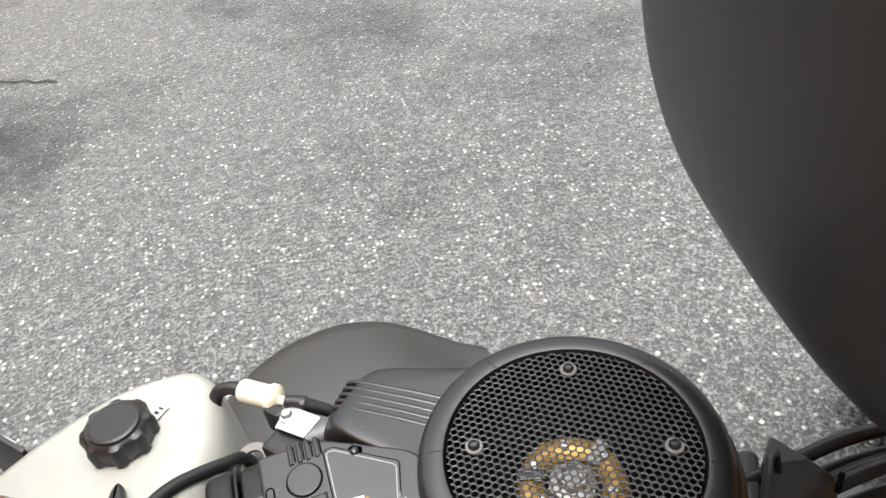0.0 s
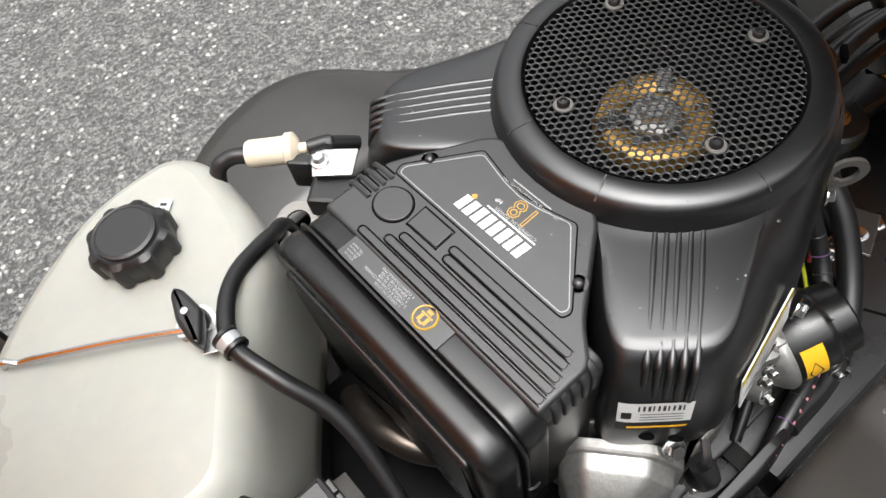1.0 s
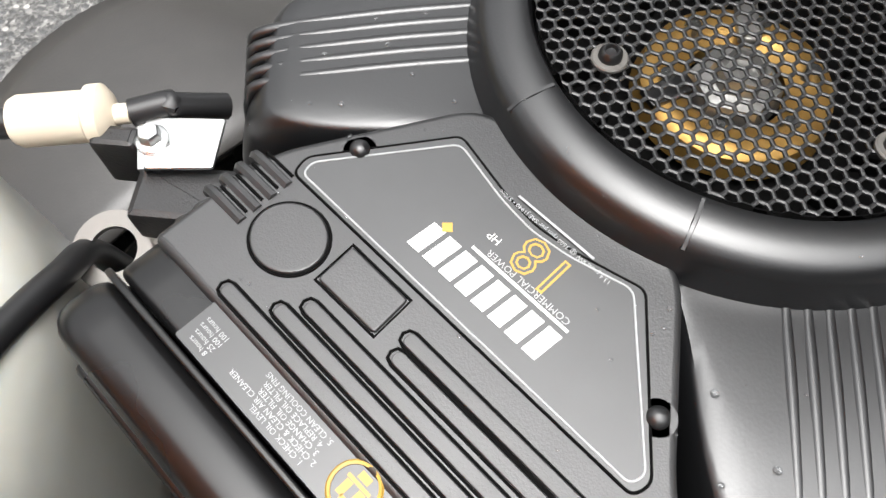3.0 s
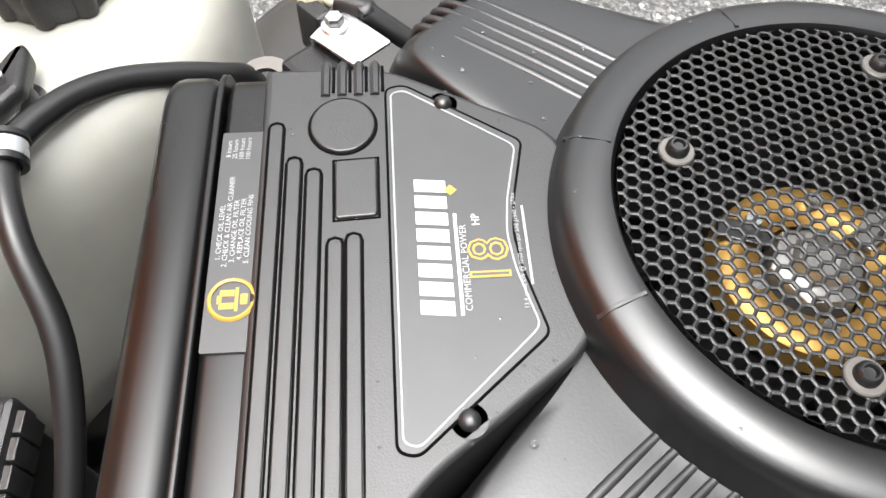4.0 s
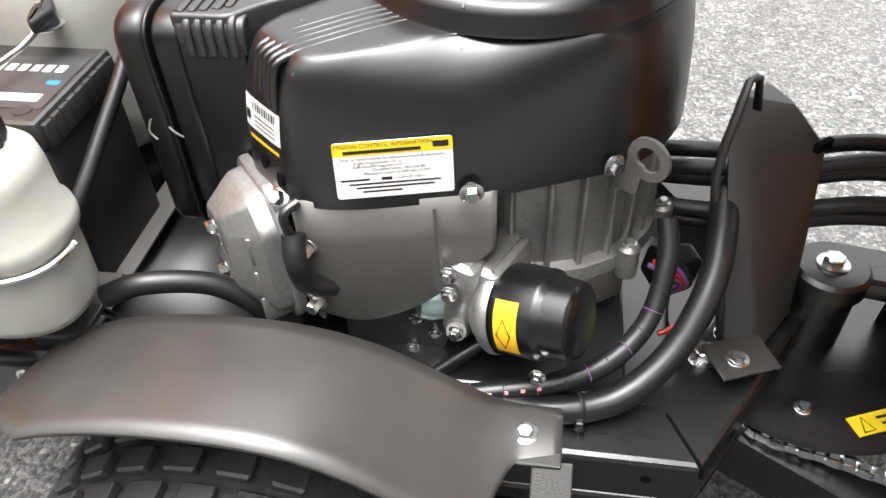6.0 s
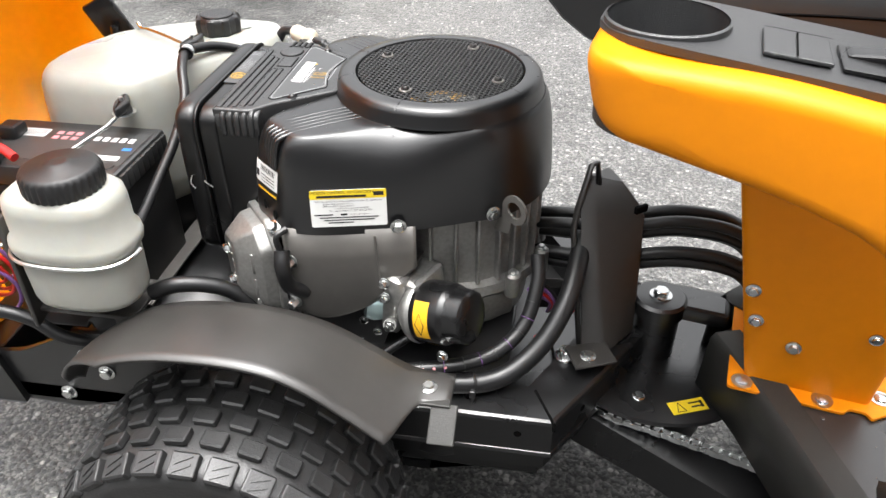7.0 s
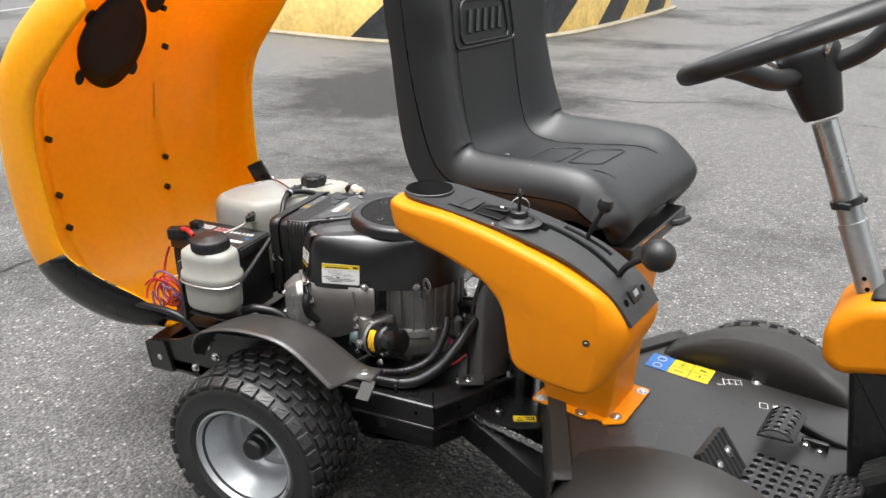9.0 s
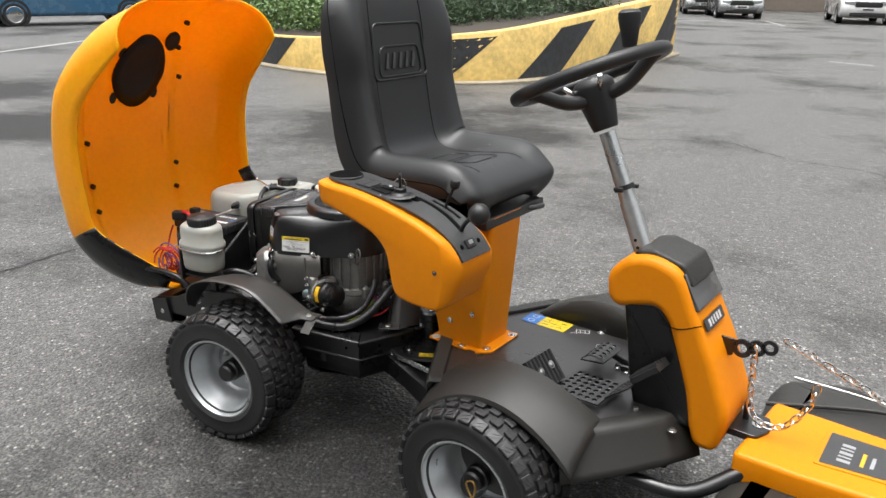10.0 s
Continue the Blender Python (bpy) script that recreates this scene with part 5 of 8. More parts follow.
# ---- block, cylinder and valve cover on the near side; the far side mirrors it ----
LAT = Vector((0.643, -0.766, 0))
for s in (1, -1):
    ax = Vector((ARM.x, s * ARM.y, 0))
    lt = Vector((LAT.x, s * LAT.y, 0))
    vo = Vector((-0.204, s * -0.1525, 0.568))
    f = frame_of(vo, lt, (0, 0, 1))
    if (f.to_3x3() @ Vector((0, 0, 1))).dot(ax) < 0:
        f = frame_of(vo, -lt, (0, 0, 1))
    q = 1 if (f.to_3x3() @ Vector((1, 0, 0))).dot(lt) > 0 else -1
    oct_out = rounded([(-0.050, -0.045), (-0.022, -0.076), (0.030, -0.076), (0.050, -0.052), (0.050, 0.040), (0.026, 0.066), (-0.030, 0.066), (-0.050, 0.040)], 0.007, 3)
    vb = skin([[((p.x * kx + off) * q, p.y * ky + 0.002, h) for p in oct_out] for kx, ky, off, h in ((1.06, 1.05, 0, 0.0), (1.06, 1.05, 0, 0.007), (1.03, 1.03, 0, 0.009), (0.93, 0.94, 0, 0.0095), (0.91, 0.92, 0, 0.021), (0.88, 0.90, 0, 0.024), (0.50, 0.62, -0.008, 0.0455), (0.44, 0.58, -0.009, 0.0475), (0.36, 0.52, -0.009, 0.048))])
    vb.transform(f)
    vc = part("valve_cover", vb, M_CAST, engine, "cast aluminium valve cover with chamfered sides", smooth=22)
    for y in (0.022, -0.028):
        part("cover_bolt", bolt(f @ Vector((-0.014 * q, y, 0.047)), f.to_3x3() @ Vector((0, 0, 1)), 0.006, 0.007, 0.0085), M_ZINC, vc, "zinc flange bolt")
    part("cover_rib", merge(*[block((0.006, 0.004, 0.006), f @ Vector((-0.002 * q, y, 0.046)), 0.001, (0, 0, s * 40)) for y in (0.028, 0.018, 0.008, -0.002, -0.012, -0.022, -0.032)]), M_CAST, vc)
    for y in (-0.052, -0.02, 0.018):
        part("cover_web", block((0.030, 0.005, 0.030), f @ Vector((0.032 * q, y, 0.020)), 0.002, (0, 0, s * 40)), M_CAST, vc)
    for k in range(9):
        fb = prism(rounded([(-0.055, -0.075), (0.055, -0.075), (0.055, 0.075), (-0.055, 0.075)], 0.01), -0.014 - k * 0.009, -0.011 - k * 0.009, 0)
        fb.transform(f)
        part("cooling_fin", fb, M_CAST, engine)
    part("cylinder", block((0.09, 0.09, 0.13), (-0.125, s * -0.10, 0.545), 0.02, (0, 0, s * 40)), M_CAST, engine)
    # coated sheet shield along the cylinder's outer side
    line = [(-0.165, -0.196), (-0.12, -0.193), (-0.07, -0.184), (-0.035, -0.176), (-0.004, -0.167)]
    lows = [0.512, 0.500, 0.516, 0.545, 0.575]
    lc = curve_through([(x, y, z) for (x, y), z in zip(line, lows)], 6)
    rows = [[(p.x, s * p.y, 0.643), (p.x, s * p.y, 0.60 if p.z < 0.575 else p.z + 0.02), (p.x, s * p.y, p.z + 0.01), (p.x - 0.002, s * (p.y + 0.006), p.z), (p.x, s * (p.y + 0.05), p.z - 0.004)] for p in lc]
    sh = part("cylinder_shield", skin(rows, False), M_SHIELD, engine, "warm grey sheet metal shield")
    sh.modifiers.new("thickness", "SOLIDIFY").thickness = 0.002
    part("shield_slot", tube([(-0.052, s * -0.1828, 0.635), (-0.049, s * -0.1818, 0.560)], 0.0016, 6, straight=True), M_SHIELD, sh)
    part("plug_boot", tube([(-0.165, s * -0.203, 0.615), (-0.163, s * -0.213, 0.595), (-0.16, s * -0.206, 0.563), (-0.145, s * -0.19, 0.545)], 0.010, 10), M_HOSE, engine, "black spark plug boot")
    part("plug_lead", tube([(-0.158, s * -0.196, 0.643), (-0.168, s * -0.207, 0.637), (-0.166, s * -0.206, 0.615)], 0.004, 8), M_HOSE, engine)
    for x, y, z in ((-0.156, -0.1975, 0.596), (-0.157, -0.1985, 0.534)):
        part("head_bolt", bolt((x, s * y, z), (-0.3, s * -1, 0), 0.006, 0.012, 0.009), M_ZINC, engine, "zinc bolt")
    part("shroud_bolt", bolt((-0.023, s * -0.1775, 0.649), (0.2, s * -1, 0), 0.0065, 0.007, 0.0098), M_ZINC, engine, "zinc flange bolt")
    part("shroud_bolt", bolt((0.086, s * -0.1285, 0.647), (0.6, s * -0.8, 0), 0.0065, 0.007, 0.0098), M_ZINC, engine, "zinc flange bolt")
    part("tip_bolt", bolt((-0.178, s * -0.184, 0.636), (-0.2, s * -0.6, 0.6), 0.0065, 0.008, 0.0095), M_ZINC, engine, "zinc flange bolt")

case_out = [(0.118 * math.cos(t), 0.118 * math.sin(t)) for t in [i * math.pi / 14 for i in range(28)]]
crank = part("crankcase", merge(skin([[(x * k + 0.018, y * k, z) for x, y in case_out] for k, z in ((0.98, 0.645), (1.0, 0.523), (1.10, 0.520), (1.12, 0.506), (1.08, 0.500), (0.98, 0.49), (0.94, 0.44), (0.90, 0.435))])), M_CAST, engine, "cast aluminium crankcase with vertical ribs")
for t in (-112, -96, -80, -66, -52, -40, -28, -16, -4, 8, 22, 60, 100):
    c, sn = math.cos(math.radians(t)), math.sin(math.radians(t))
    part("case_rib", block((0.014, 0.005, 0.122), (0.018 + 0.119 * c, 0.119 * sn, 0.582), 0.002, (0, 0, t)), M_CAST, crank)
for t in (-88, -44, -12, 22):
    c, sn = math.cos(math.radians(t)), math.sin(math.radians(t))
    part("case_boss", lathe([(0, 0.496), (0.011, 0.496), (0.011, 0.529), (0.008, 0.532), (0, 0.532)], 14, Matrix.Translation((0.018 + 0.134 * c, 0.134 * sn, 0))), M_CAST, crank)
    part("case_bolt", bolt((0.018 + 0.134 * c, 0.134 * sn, 0.532), (0, 0, 1), 0.005, 0.004, 0.007), M_ZINC, crank, "zinc bolt")
part("case_web", block((0.085, 0.03, 0.05), (0.075, -0.095, 0.478), 0.008, (0, 0, 35)), M_CAST, crank)
# dark mounting plate and strut below the shield
plate = part("mounting_plate", side_prism(rounded([(-0.150, 0.500), (-0.060, 0.530), (-0.035, 0.500), (-0.060, 0.420), (-0.150, 0.420)], 0.006), -0.160, -0.155, 0.001), M_FRAME, engine, "black steel mounting plate")
for x, z in ((-0.078, 0.505), (-0.080, 0.480), (-0.085, 0.440), (-0.062, 0.462)):
    part("plate_bolt", bolt((x, -0.1605, z), (0, -1, 0), 0.0045, 0.004, 0.0065), M_ZINC, plate, "zinc bolt")
part("engine_strut", tube([(-0.010, -0.175, 0.475), (-0.065, -0.200, 0.440)], 0.006, 10, straight=True), M_FRAME, engine, "black diagonal strut")
# oil filter and its housing
FD = Vector((0.88, -0.36, 0.22)).normalized()
fb0 = Vector((0.006, -0.171, 0.517))
FS = Vector((-0.014, -0.033, 0.045))
filt = part("oil_filter", lathe([(0, 0.074), (0.027, 0.074), (0.034, 0.070), (0.0365, 0.050), (0.0405, 0.046), (0.0412, 0.042), (0.0412, 0.006), (0.039, 0.0), (0, 0.0)], 40, aim(fb0, FD)), M_GLOSS, engine, "gloss black oil filter")
part("filter_cap_end", lathe([(0.032, 0.0725), (0.0355, 0.070), (0.0378, 0.049), (0.035, 0.047)], 12, aim(fb0, FD)), M_GLOSS, filt)
fm = aim(fb0, FD)
up_in = fm.inverted().to_3x3() @ Vector((0.2, -0.9, 0.25))
for k0, k1 in ((-0.75, 0.50), (1.05, 1.6)):
    band = bmesh.new()
    rws = []
    for i in range(13):
        a = k0 + (k1 - k0) * i / 12
        rws.append([(0.0416 * math.cos(a), 0.0416 * math.sin(a), 0.010), (0.0416 * math.cos(a), 0.0416 * math.sin(a), 0.032)])
    face_ring(band, rws, False)
    band.transform(fm @ pose(0, 0, 0, 0, 0, math.degrees(math.atan2(up_in.y, up_in.x))))
    part("filter_band", band, M_AMBER, filt, "yellow printed band")
part("filter_emblem", tube([fm @ (pose(0, 0, 0, 0, 0, math.degrees(math.atan2(up_in.y, up_in.x))) @ Vector((0.0420 * math.cos(a), 0.0420 * math.sin(a), h))) for a, h in ((-0.35, 0.0195), (0, 0.013), (0.35, 0.0195), (0, 0.026))], 0.0007, 5, straight=True, closed=True), M_INK, filt)
part("filter_base", merge(lathe([(0.043, 0.004), (0.0445, 0.0), (0.0445, -0.004), (0.041, -0.010), (0.03, -0.022), (0, -0.022)], 36, aim(fb0, FD)), block((0.05, 0.07, 0.085), (-0.010, -0.145, 0.520), 0.01, (0, 0, -25)), block((0.028, 0.03, 0.09), (-0.032, -0.170, 0.525), 0.009, (0, 6, -20)), lathe([(0, 0), (0.011, 0), (0.009, 0.016), (0, 0.016)], 14, aim((-0.036, -0.183, 0.498), (0, -0.8, 0.5)))), M_CAST, engine, "cast filter housing")
for p in ((-0.028, -0.154, 0.522), (-0.028, -0.155, 0.500), (-0.022, -0.163, 0.460), (0.052, -0.192, 0.445)):
    part("housing_bolt", bolt(Vector(p) + FS, (-0.2, -0.9, 0.2), 0.005, 0.008, 0.0075), M_ZINC, engine, "zinc bolt")
part("breather_cup", lathe([(0, 0.03), (0.018, 0.03), (0.022, 0.02), (0.022, 0.0), (0, 0)], 24, aim((-0.050, -0.150, 0.505), (-0.9, -0.4, 0.1))), M_BLUELID, engine, "pale blue zinc cup")
lug_m = Matrix.Translation((0.112, -0.102, 0)) @ pose(0, 0, 0, 0, 0, -38) @ Matrix.Translation((-0.112, 0.102, 0))
lug = part("lifting_lug", merge(side_prism(rounded([(0.094, 0.592), (0.120, 0.596), (0.124, 0.626), (0.104, 0.628)], 0.004), -0.104, -0.1005, 0.0005), lathe([(0.0112, -0.0018), (0.0195, -0.0018), (0.0195, 0.0018), (0.0112, 0.0018), (0.0112, -0.0018)], 30, aim((0.126, -0.1022, 0.634), (0, -1, 0)))), M_SHIELD, engine, "grey lifting lug", m=Matrix.Translation((-0.010, -0.018, 0.020)) @ lug_m)
part("sump_cover", block((0.22, 0.24, 0.05), (-0.05, 0.0, 0.445), 0.012), M_CAST, engine)
# emission label, upright on the near side
from mathutils.bvhtree import BVHTree
shell_tree = BVHTree.FromPolygons([v.co.copy() for v in shroud.data.vertices], [list(p.vertices) for p in shroud.data.polygons])


def on_side(x, z):
    hit, nrm, _, _ = shell_tree.ray_cast(Vector((x, -0.6, z)), Vector((0, 1, 0)))
    return hit


e0, e1, e2 = on_side(-0.081, 0.6735), on_side(-0.042, 0.6735), on_side(-0.081, 0.690)
EM = frame_of(e0 + Vector((0, -0.0006, 0)), e1 - on_side(-0.118, 0.6735), e2 - on_side(-0.081, 0.655))
em = part("emission_label", prism(rounded([(-0.045, -0.0235), (0.045, -0.0235), (0.045, 0.0235), (-0.045, 0.0235)], 0.003), 0.0005, 0.0016, 0), M_WHITE, engine, "white emission label with a yellow heading", m=EM, smooth=0)
part("label_heading", prism(rounded([(-0.045, 0.0125), (0.045, 0.0125), (0.045, 0.0235), (-0.045, 0.0235)], 0.002), 0.0016, 0.0018, 0), M_YELLOW, em, m=EM, smooth=0)
part("label_title", lettering("EMISSION CONTROL INFORMATION", 0.0046, EM @ pose(-0.008, 0.0203, 0.0020)), M_INK, em, smooth=0)
part("label_small_print", bars([(-0.008, 0.0155, 0.058, 0.0028), (0.036, 0.018, 0.012, 0.005)], EM @ pose(0, 0, 0.0019)), M_INK, em, smooth=0)
for body, y, x in (("Refer to owner's manual for maintenance specs & adjustments.", 0.0095, 0), ("Engine Displacement: 570 cc", 0.0062, -0.012), ("California EXH regulations for", 0.0032, -0.012), ("Durability Period: 1000 HOURS", 0.0002, 0.004), ("This engine meets U.S. EPA and CA EVP", -0.0030, 0.002)):
    part("label_line", lettering(body, 0.0031, EM @ pose(x, y, 0.0019)), M_INK, em, smooth=0)
part("label_scale", bars([(-0.006, -0.0078, 0.008, 0.0026), (0.012, -0.0078, 0.024, 0.0003), (0.006, -0.0078, 0.0004, 0.003), (0.012, -0.0078, 0.0004, 0.003), (0.018, -0.0078, 0.0004, 0.003), (-0.03, -0.0078, 0.022, 0.0016), (0, -0.0115, 0.07, 0.0014), (0, -0.0148, 0.06, 0.0014), (-0.01, -0.0182, 0.03, 0.0014)], EM @ pose(0, 0, 0.0019)), M_INK, em, smooth=0)
# serial label on the arm's end face
def on_end(lat, z, lift=0.0006):
    """A place on the near arm's end face: lat across it, z up."""
    o = ARM * 0.5 + LAT * lat + Vector((0, 0, z))
    hit, nrm, _, _ = shell_tree.ray_cast(o, -ARM)
    return (hit or ARM * 0.26 + LAT * lat + Vector((0, 0, z))) + (nrm if nrm and nrm.dot(ARM) > 0 else ARM) * lift


def end_patch(l0, l1, z0, z1, lift, nl=8, nz=6):
    return skin([[on_end(l0 + (l1 - l0) * i / nl, z0 + (z1 - z0) * j / nz, lift) for j in range(nz + 1)] for i in range(nl + 1)], False)


sl = part("serial_label", end_patch(-0.020, 0.032, 0.684, 0.711, 0.001), M_WHITE, engine, "white serial label with a bar code", smooth=0)
part("label_band", end_patch(-0.020, 0.032, 0.672, 0.684, 0.001), M_INK, sl, "black lower band", smooth=0)
part("label_strip", end_patch(-0.012, 0.030, 0.6755, 0.6785, 0.0014), M_AMBER, sl, smooth=0)
part("bar_code", merge(*[end_patch(-0.006 + k * 0.0034, -0.0048 + k * 0.0034 + (k % 3) * 0.0004, 0.701, 0.708, 0.0014, 1, 3) for k in range(10)], *[end_patch(-0.004, 0.026, z, z + 0.001, 0.0014, 4, 1) for z in (0.696, 0.692, 0.688)], end_patch(-0.017, -0.010, 0.690, 0.699, 0.0014, 2, 2)), M_INK, sl, smooth=0)
# hole shade as dark discs on the arm's end face
for lat, z in ((0.004, 0.658), (0.026, 0.652)):
    part("shroud_hole", lathe([(0, 0.0008), (0.006, 0.0008), (0.006, 0), (0, 0)], 16, aim(on_end(lat, z, 0.0003), ARM + Vector((0, 0, 0.15)))), M_DARK, engine)
# exhaust below the air cleaner
part("exhaust_pipe", tube([(-0.20, -0.10, 0.47), (-0.245, -0.085, 0.475), (-0.285, -0.04, 0.505), (-0.318, 0.0, 0.525), (-0.33, 0.05, 0.515), (-0.325, 0.10, 0.47)], 0.015, 14), M_PIPE, engine, "heat-stained exhaust pipe")
part("muffler", block((0.12, 0.26, 0.09), (-0.25, 0.08, 0.385), 0.03, steps=4), M_PIPE, engine, "dark steel muffler")
# rear lifting eye, bracket and fuel filter
eye_m = frame_of((-0.262, 0.147, 0.7055), (-0.82, 0.36, -0.06), (0.38, 0.90, 0.22)) @ Matrix.Scale(1.3, 4)
part("lifting_eye", merge(lathe([(0.0088, -0.0014), (0.0152, -0.0014), (0.0156, 0), (0.0152, 0.0014), (0.0088, 0.0014), (0.0088, -0.0014)], 36, eye_m @ pose(0.0115, 0, 0)), prism([(-0.05, -0.004), (-0.002, -0.0085), (-0.001, 0.0085), (-0.05, 0.006)], -0.0014, 0.0014, 0.0003, 2, eye_m)), M_SHIELD, engine, "dull zinc lifting eye")
part("filter_bracket", merge(prism(rounded([(-0.243, 0.158), (-0.220, 0.136), (-0.199, 0.154), (-0.226, 0.182)], 0.002), 0.7335, 0.7355, 0.0005), prism([(-0.245, 0.16), (-0.243, 0.158), (-0.226, 0.182), (-0.229, 0.184)], 0.712, 0.735, 0)), M_ZINC, engine, "bright zinc bracket")
part("bracket_bolt", bolt((-0.231, 0.168, 0.7355), (0, 0, 1), 0.0055, 0.006, 0.008), M_ZINC, engine, "zinc bolt")
part("filter_clip", block((0.012, 0.022, 0.034), (-0.243, 0.181, 0.722), 0.003, (0, 0, 40)), M_KNOB, engine, "black plastic clip")
part("throttle_block", block((0.03, 0.05, 0.04), (-0.236, 0.14, 0.708), 0.004, (0, 0, 40)), M_KNOB, engine)


def rain_beads(tree, count, x0, x1, y0, y1, z, seed, big=0.0019, keep=None, m=None):
    """Small rain drops lying on a surface found from above."""
    rnd = random.Random(seed)
    bms = []
    while len(bms) < count:
        o = Vector((rnd.uniform(x0, x1), rnd.uniform(y0, y1), z))
        hit, nrm, _, _ = tree.ray_cast(o, Vector((0, 0, -1)))
        if hit is None or nrm.z < 0.35 or (keep and not keep(hit)):
            count -= 1
            continue
        r = big * rnd.uniform(0.35, 1.0) ** 1.6
        bms.append(lathe([(r, 0.0), (r * 0.86, r * 0.34), (r * 0.5, r * 0.58), (0, r * 0.66)], 8, aim(hit, nrm)))
    return merge(*bms)


tagged(part("rain_beading", rain_beads(shell_tree, 220, -0.24, 0.15, -0.21, 0.21, 1.0, 5, keep=lambda p: p.x * p.x + p.y * p.y > 0.0150), M_WATER, engine, "beads of rain"), kind="stuff")
cover_tree = BVHTree.FromPolygons([v.co.copy() for v in cover.data.vertices], [list(p.vertices) for p in cover.data.polygons])
tagged(part("rain_beading", rain_beads(cover_tree, 70, -0.26, -0.12, -0.12, 0.11, 1.0, 6, 0.0013), M_WATER, engine, "beads of rain"), kind="stuff")

# ---- things that sit on the rear frame ----
tank = thing("fuel_tank", (-0.43, 0.10, 0.482), "milky white plastic fuel tank strapped behind the engine", "fuel tank")
foot = rounded([(-0.432, -0.022), (-0.378, 0.055), (-0.298, 0.145), (-0.293, 0.255), (-0.318, 0.292), (-0.40, 0.295), (-0.49, 0.25), (-0.56, 0.19), (-0.60, 0.09), (-0.60, 0.02), (-0.562, -0.022)], [0.03, 0.04, 0.045, 0.03, 0.03, 0.05, 0.06, 0.05, 0.05, 0.035, 0.035], 6)
if area2(foot) < 0:
    foot.reverse()
rings = []
for z, g in ((0.532, -0.02), (0.536, -0.008), (0.545, 0.0), (0.58, 0.002), (0.64, 0.002), (0.69, 0.0), (0.716, -0.002), (0.729, -0.007), (0.737, -0.014), (0.7415, -0.024)):
    rings.append([(p.x, p.y, z - (0.008 * max(0, (p.y - 0.16) / 0.14) if z > 0.6 else 0)) for p in grown(foot, g)])
part("tank_body", skin(rings), M_TANK, tank)
cx, cy, cz = -0.391, 0.202, 0.736
cap = part("tank_cap", skin([[(cx + (r + (w * max(0, math.cos(8 * t)) ** 0.5 if w else 0)) * math.cos(t), cy + (r + (w * max(0, math.cos(8 * t)) ** 0.5 if w else 0)) * math.sin(t), cz + h) for t in [2 * math.pi * i / 96 for i in range(96)]] for r, w, h in ((0.028, 0.0, 0.0), (0.0315, 0.0045, 0.004), (0.0325, 0.0045, 0.02), (0.031, 0.003, 0.027), (0.028, 0, 0.0295), (0.0265, 0, 0.0285), (0.0255, 0, 0.0285), (0.025, 0, 0.031), (0.022, 0, 0.032))]), M_KNOB, tank, "black ribbed screw cap")
part("filler_neck", lathe([(0.027, 0.72), (0.029, 0.72), (0.029, 0.741), (0.027, 0.741)], 32, Matrix.Translation((cx, cy, 0))), M_TANK, tank)
tag = part("paper_tag", prism([(-0.018, -0.006), (0.018, -0.006), (0.018, 0.006), (-0.018, 0.006)], 0, 0.0006, 0), M_WHITE, tank, "small white paper tag", m=frame_of((-0.362, 0.218, 0.7405), (0.62, 0.6, -0.02), (-0.6, 0.6, 0.03)), smooth=0)
part("tag_print", bars([(-0.006, 0, 0.004, 0.006), (0, 0, 0.004, 0.006), (0.006, 0, 0.004, 0.006), (0.012, 0, 0.003, 0.006)], frame_of((-0.362, 0.218, 0.7415), (0.62, 0.6, -0.02), (-0.6, 0.6, 0.03))), M_INK, tag, smooth=0)
part("tank_cradle", prism(rounded([(-0.56, 0.0), (-0.43, 0.0), (-0.33, 0.14), (-0.33, 0.24), (-0.50, 0.20)], 0.02), 0.46, 0.534, 0.004), M_FRAME, tank, "black steel cradle under the tank")
part("tank_strap", tube([(-0.396, 0.100, 0.750), (-0.44, 0.131, 0.750), (-0.48, 0.157, 0.749), (-0.508, 0.176, 0.745), (-0.522, 0.186, 0.729), (-0.526, 0.19, 0.5)], 0.0026, 8), M_ZINC, tank, "thin steel tie rod")


def wing_nut(at, turn, parent):
    m = pose(*at, 0, 0, turn)
    w = part("wing_nut", merge(lathe([(0, 0.012), (0.008, 0.012), (0.011, 0.008), (0.012, 0.0), (0, 0)], 18, m), prism(rounded([(-0.029, 0.0), (-0.024, -0.004), (0.0, -0.011), (0.024, -0.002), (0.029, 0.004), (0.022, 0.008), (0, 0.010), (-0.02, 0.006)], 0.003), 0.003, 0.017, 0.004, 3, m)), M_KNOB, parent, "black plastic wing nut")
    part("nut_stud", lathe([(0, 0.022), (0.003, 0.022), (0.003, 0.01), (0, 0.01)], 10, m), M_ZINC, w)
    part("nut_washer", lathe([(0.003, 0.0), (0.016, 0.0), (0.016, -0.0015), (0.003, -0.0015)], 20, m), M_ZINC, w)
    return w


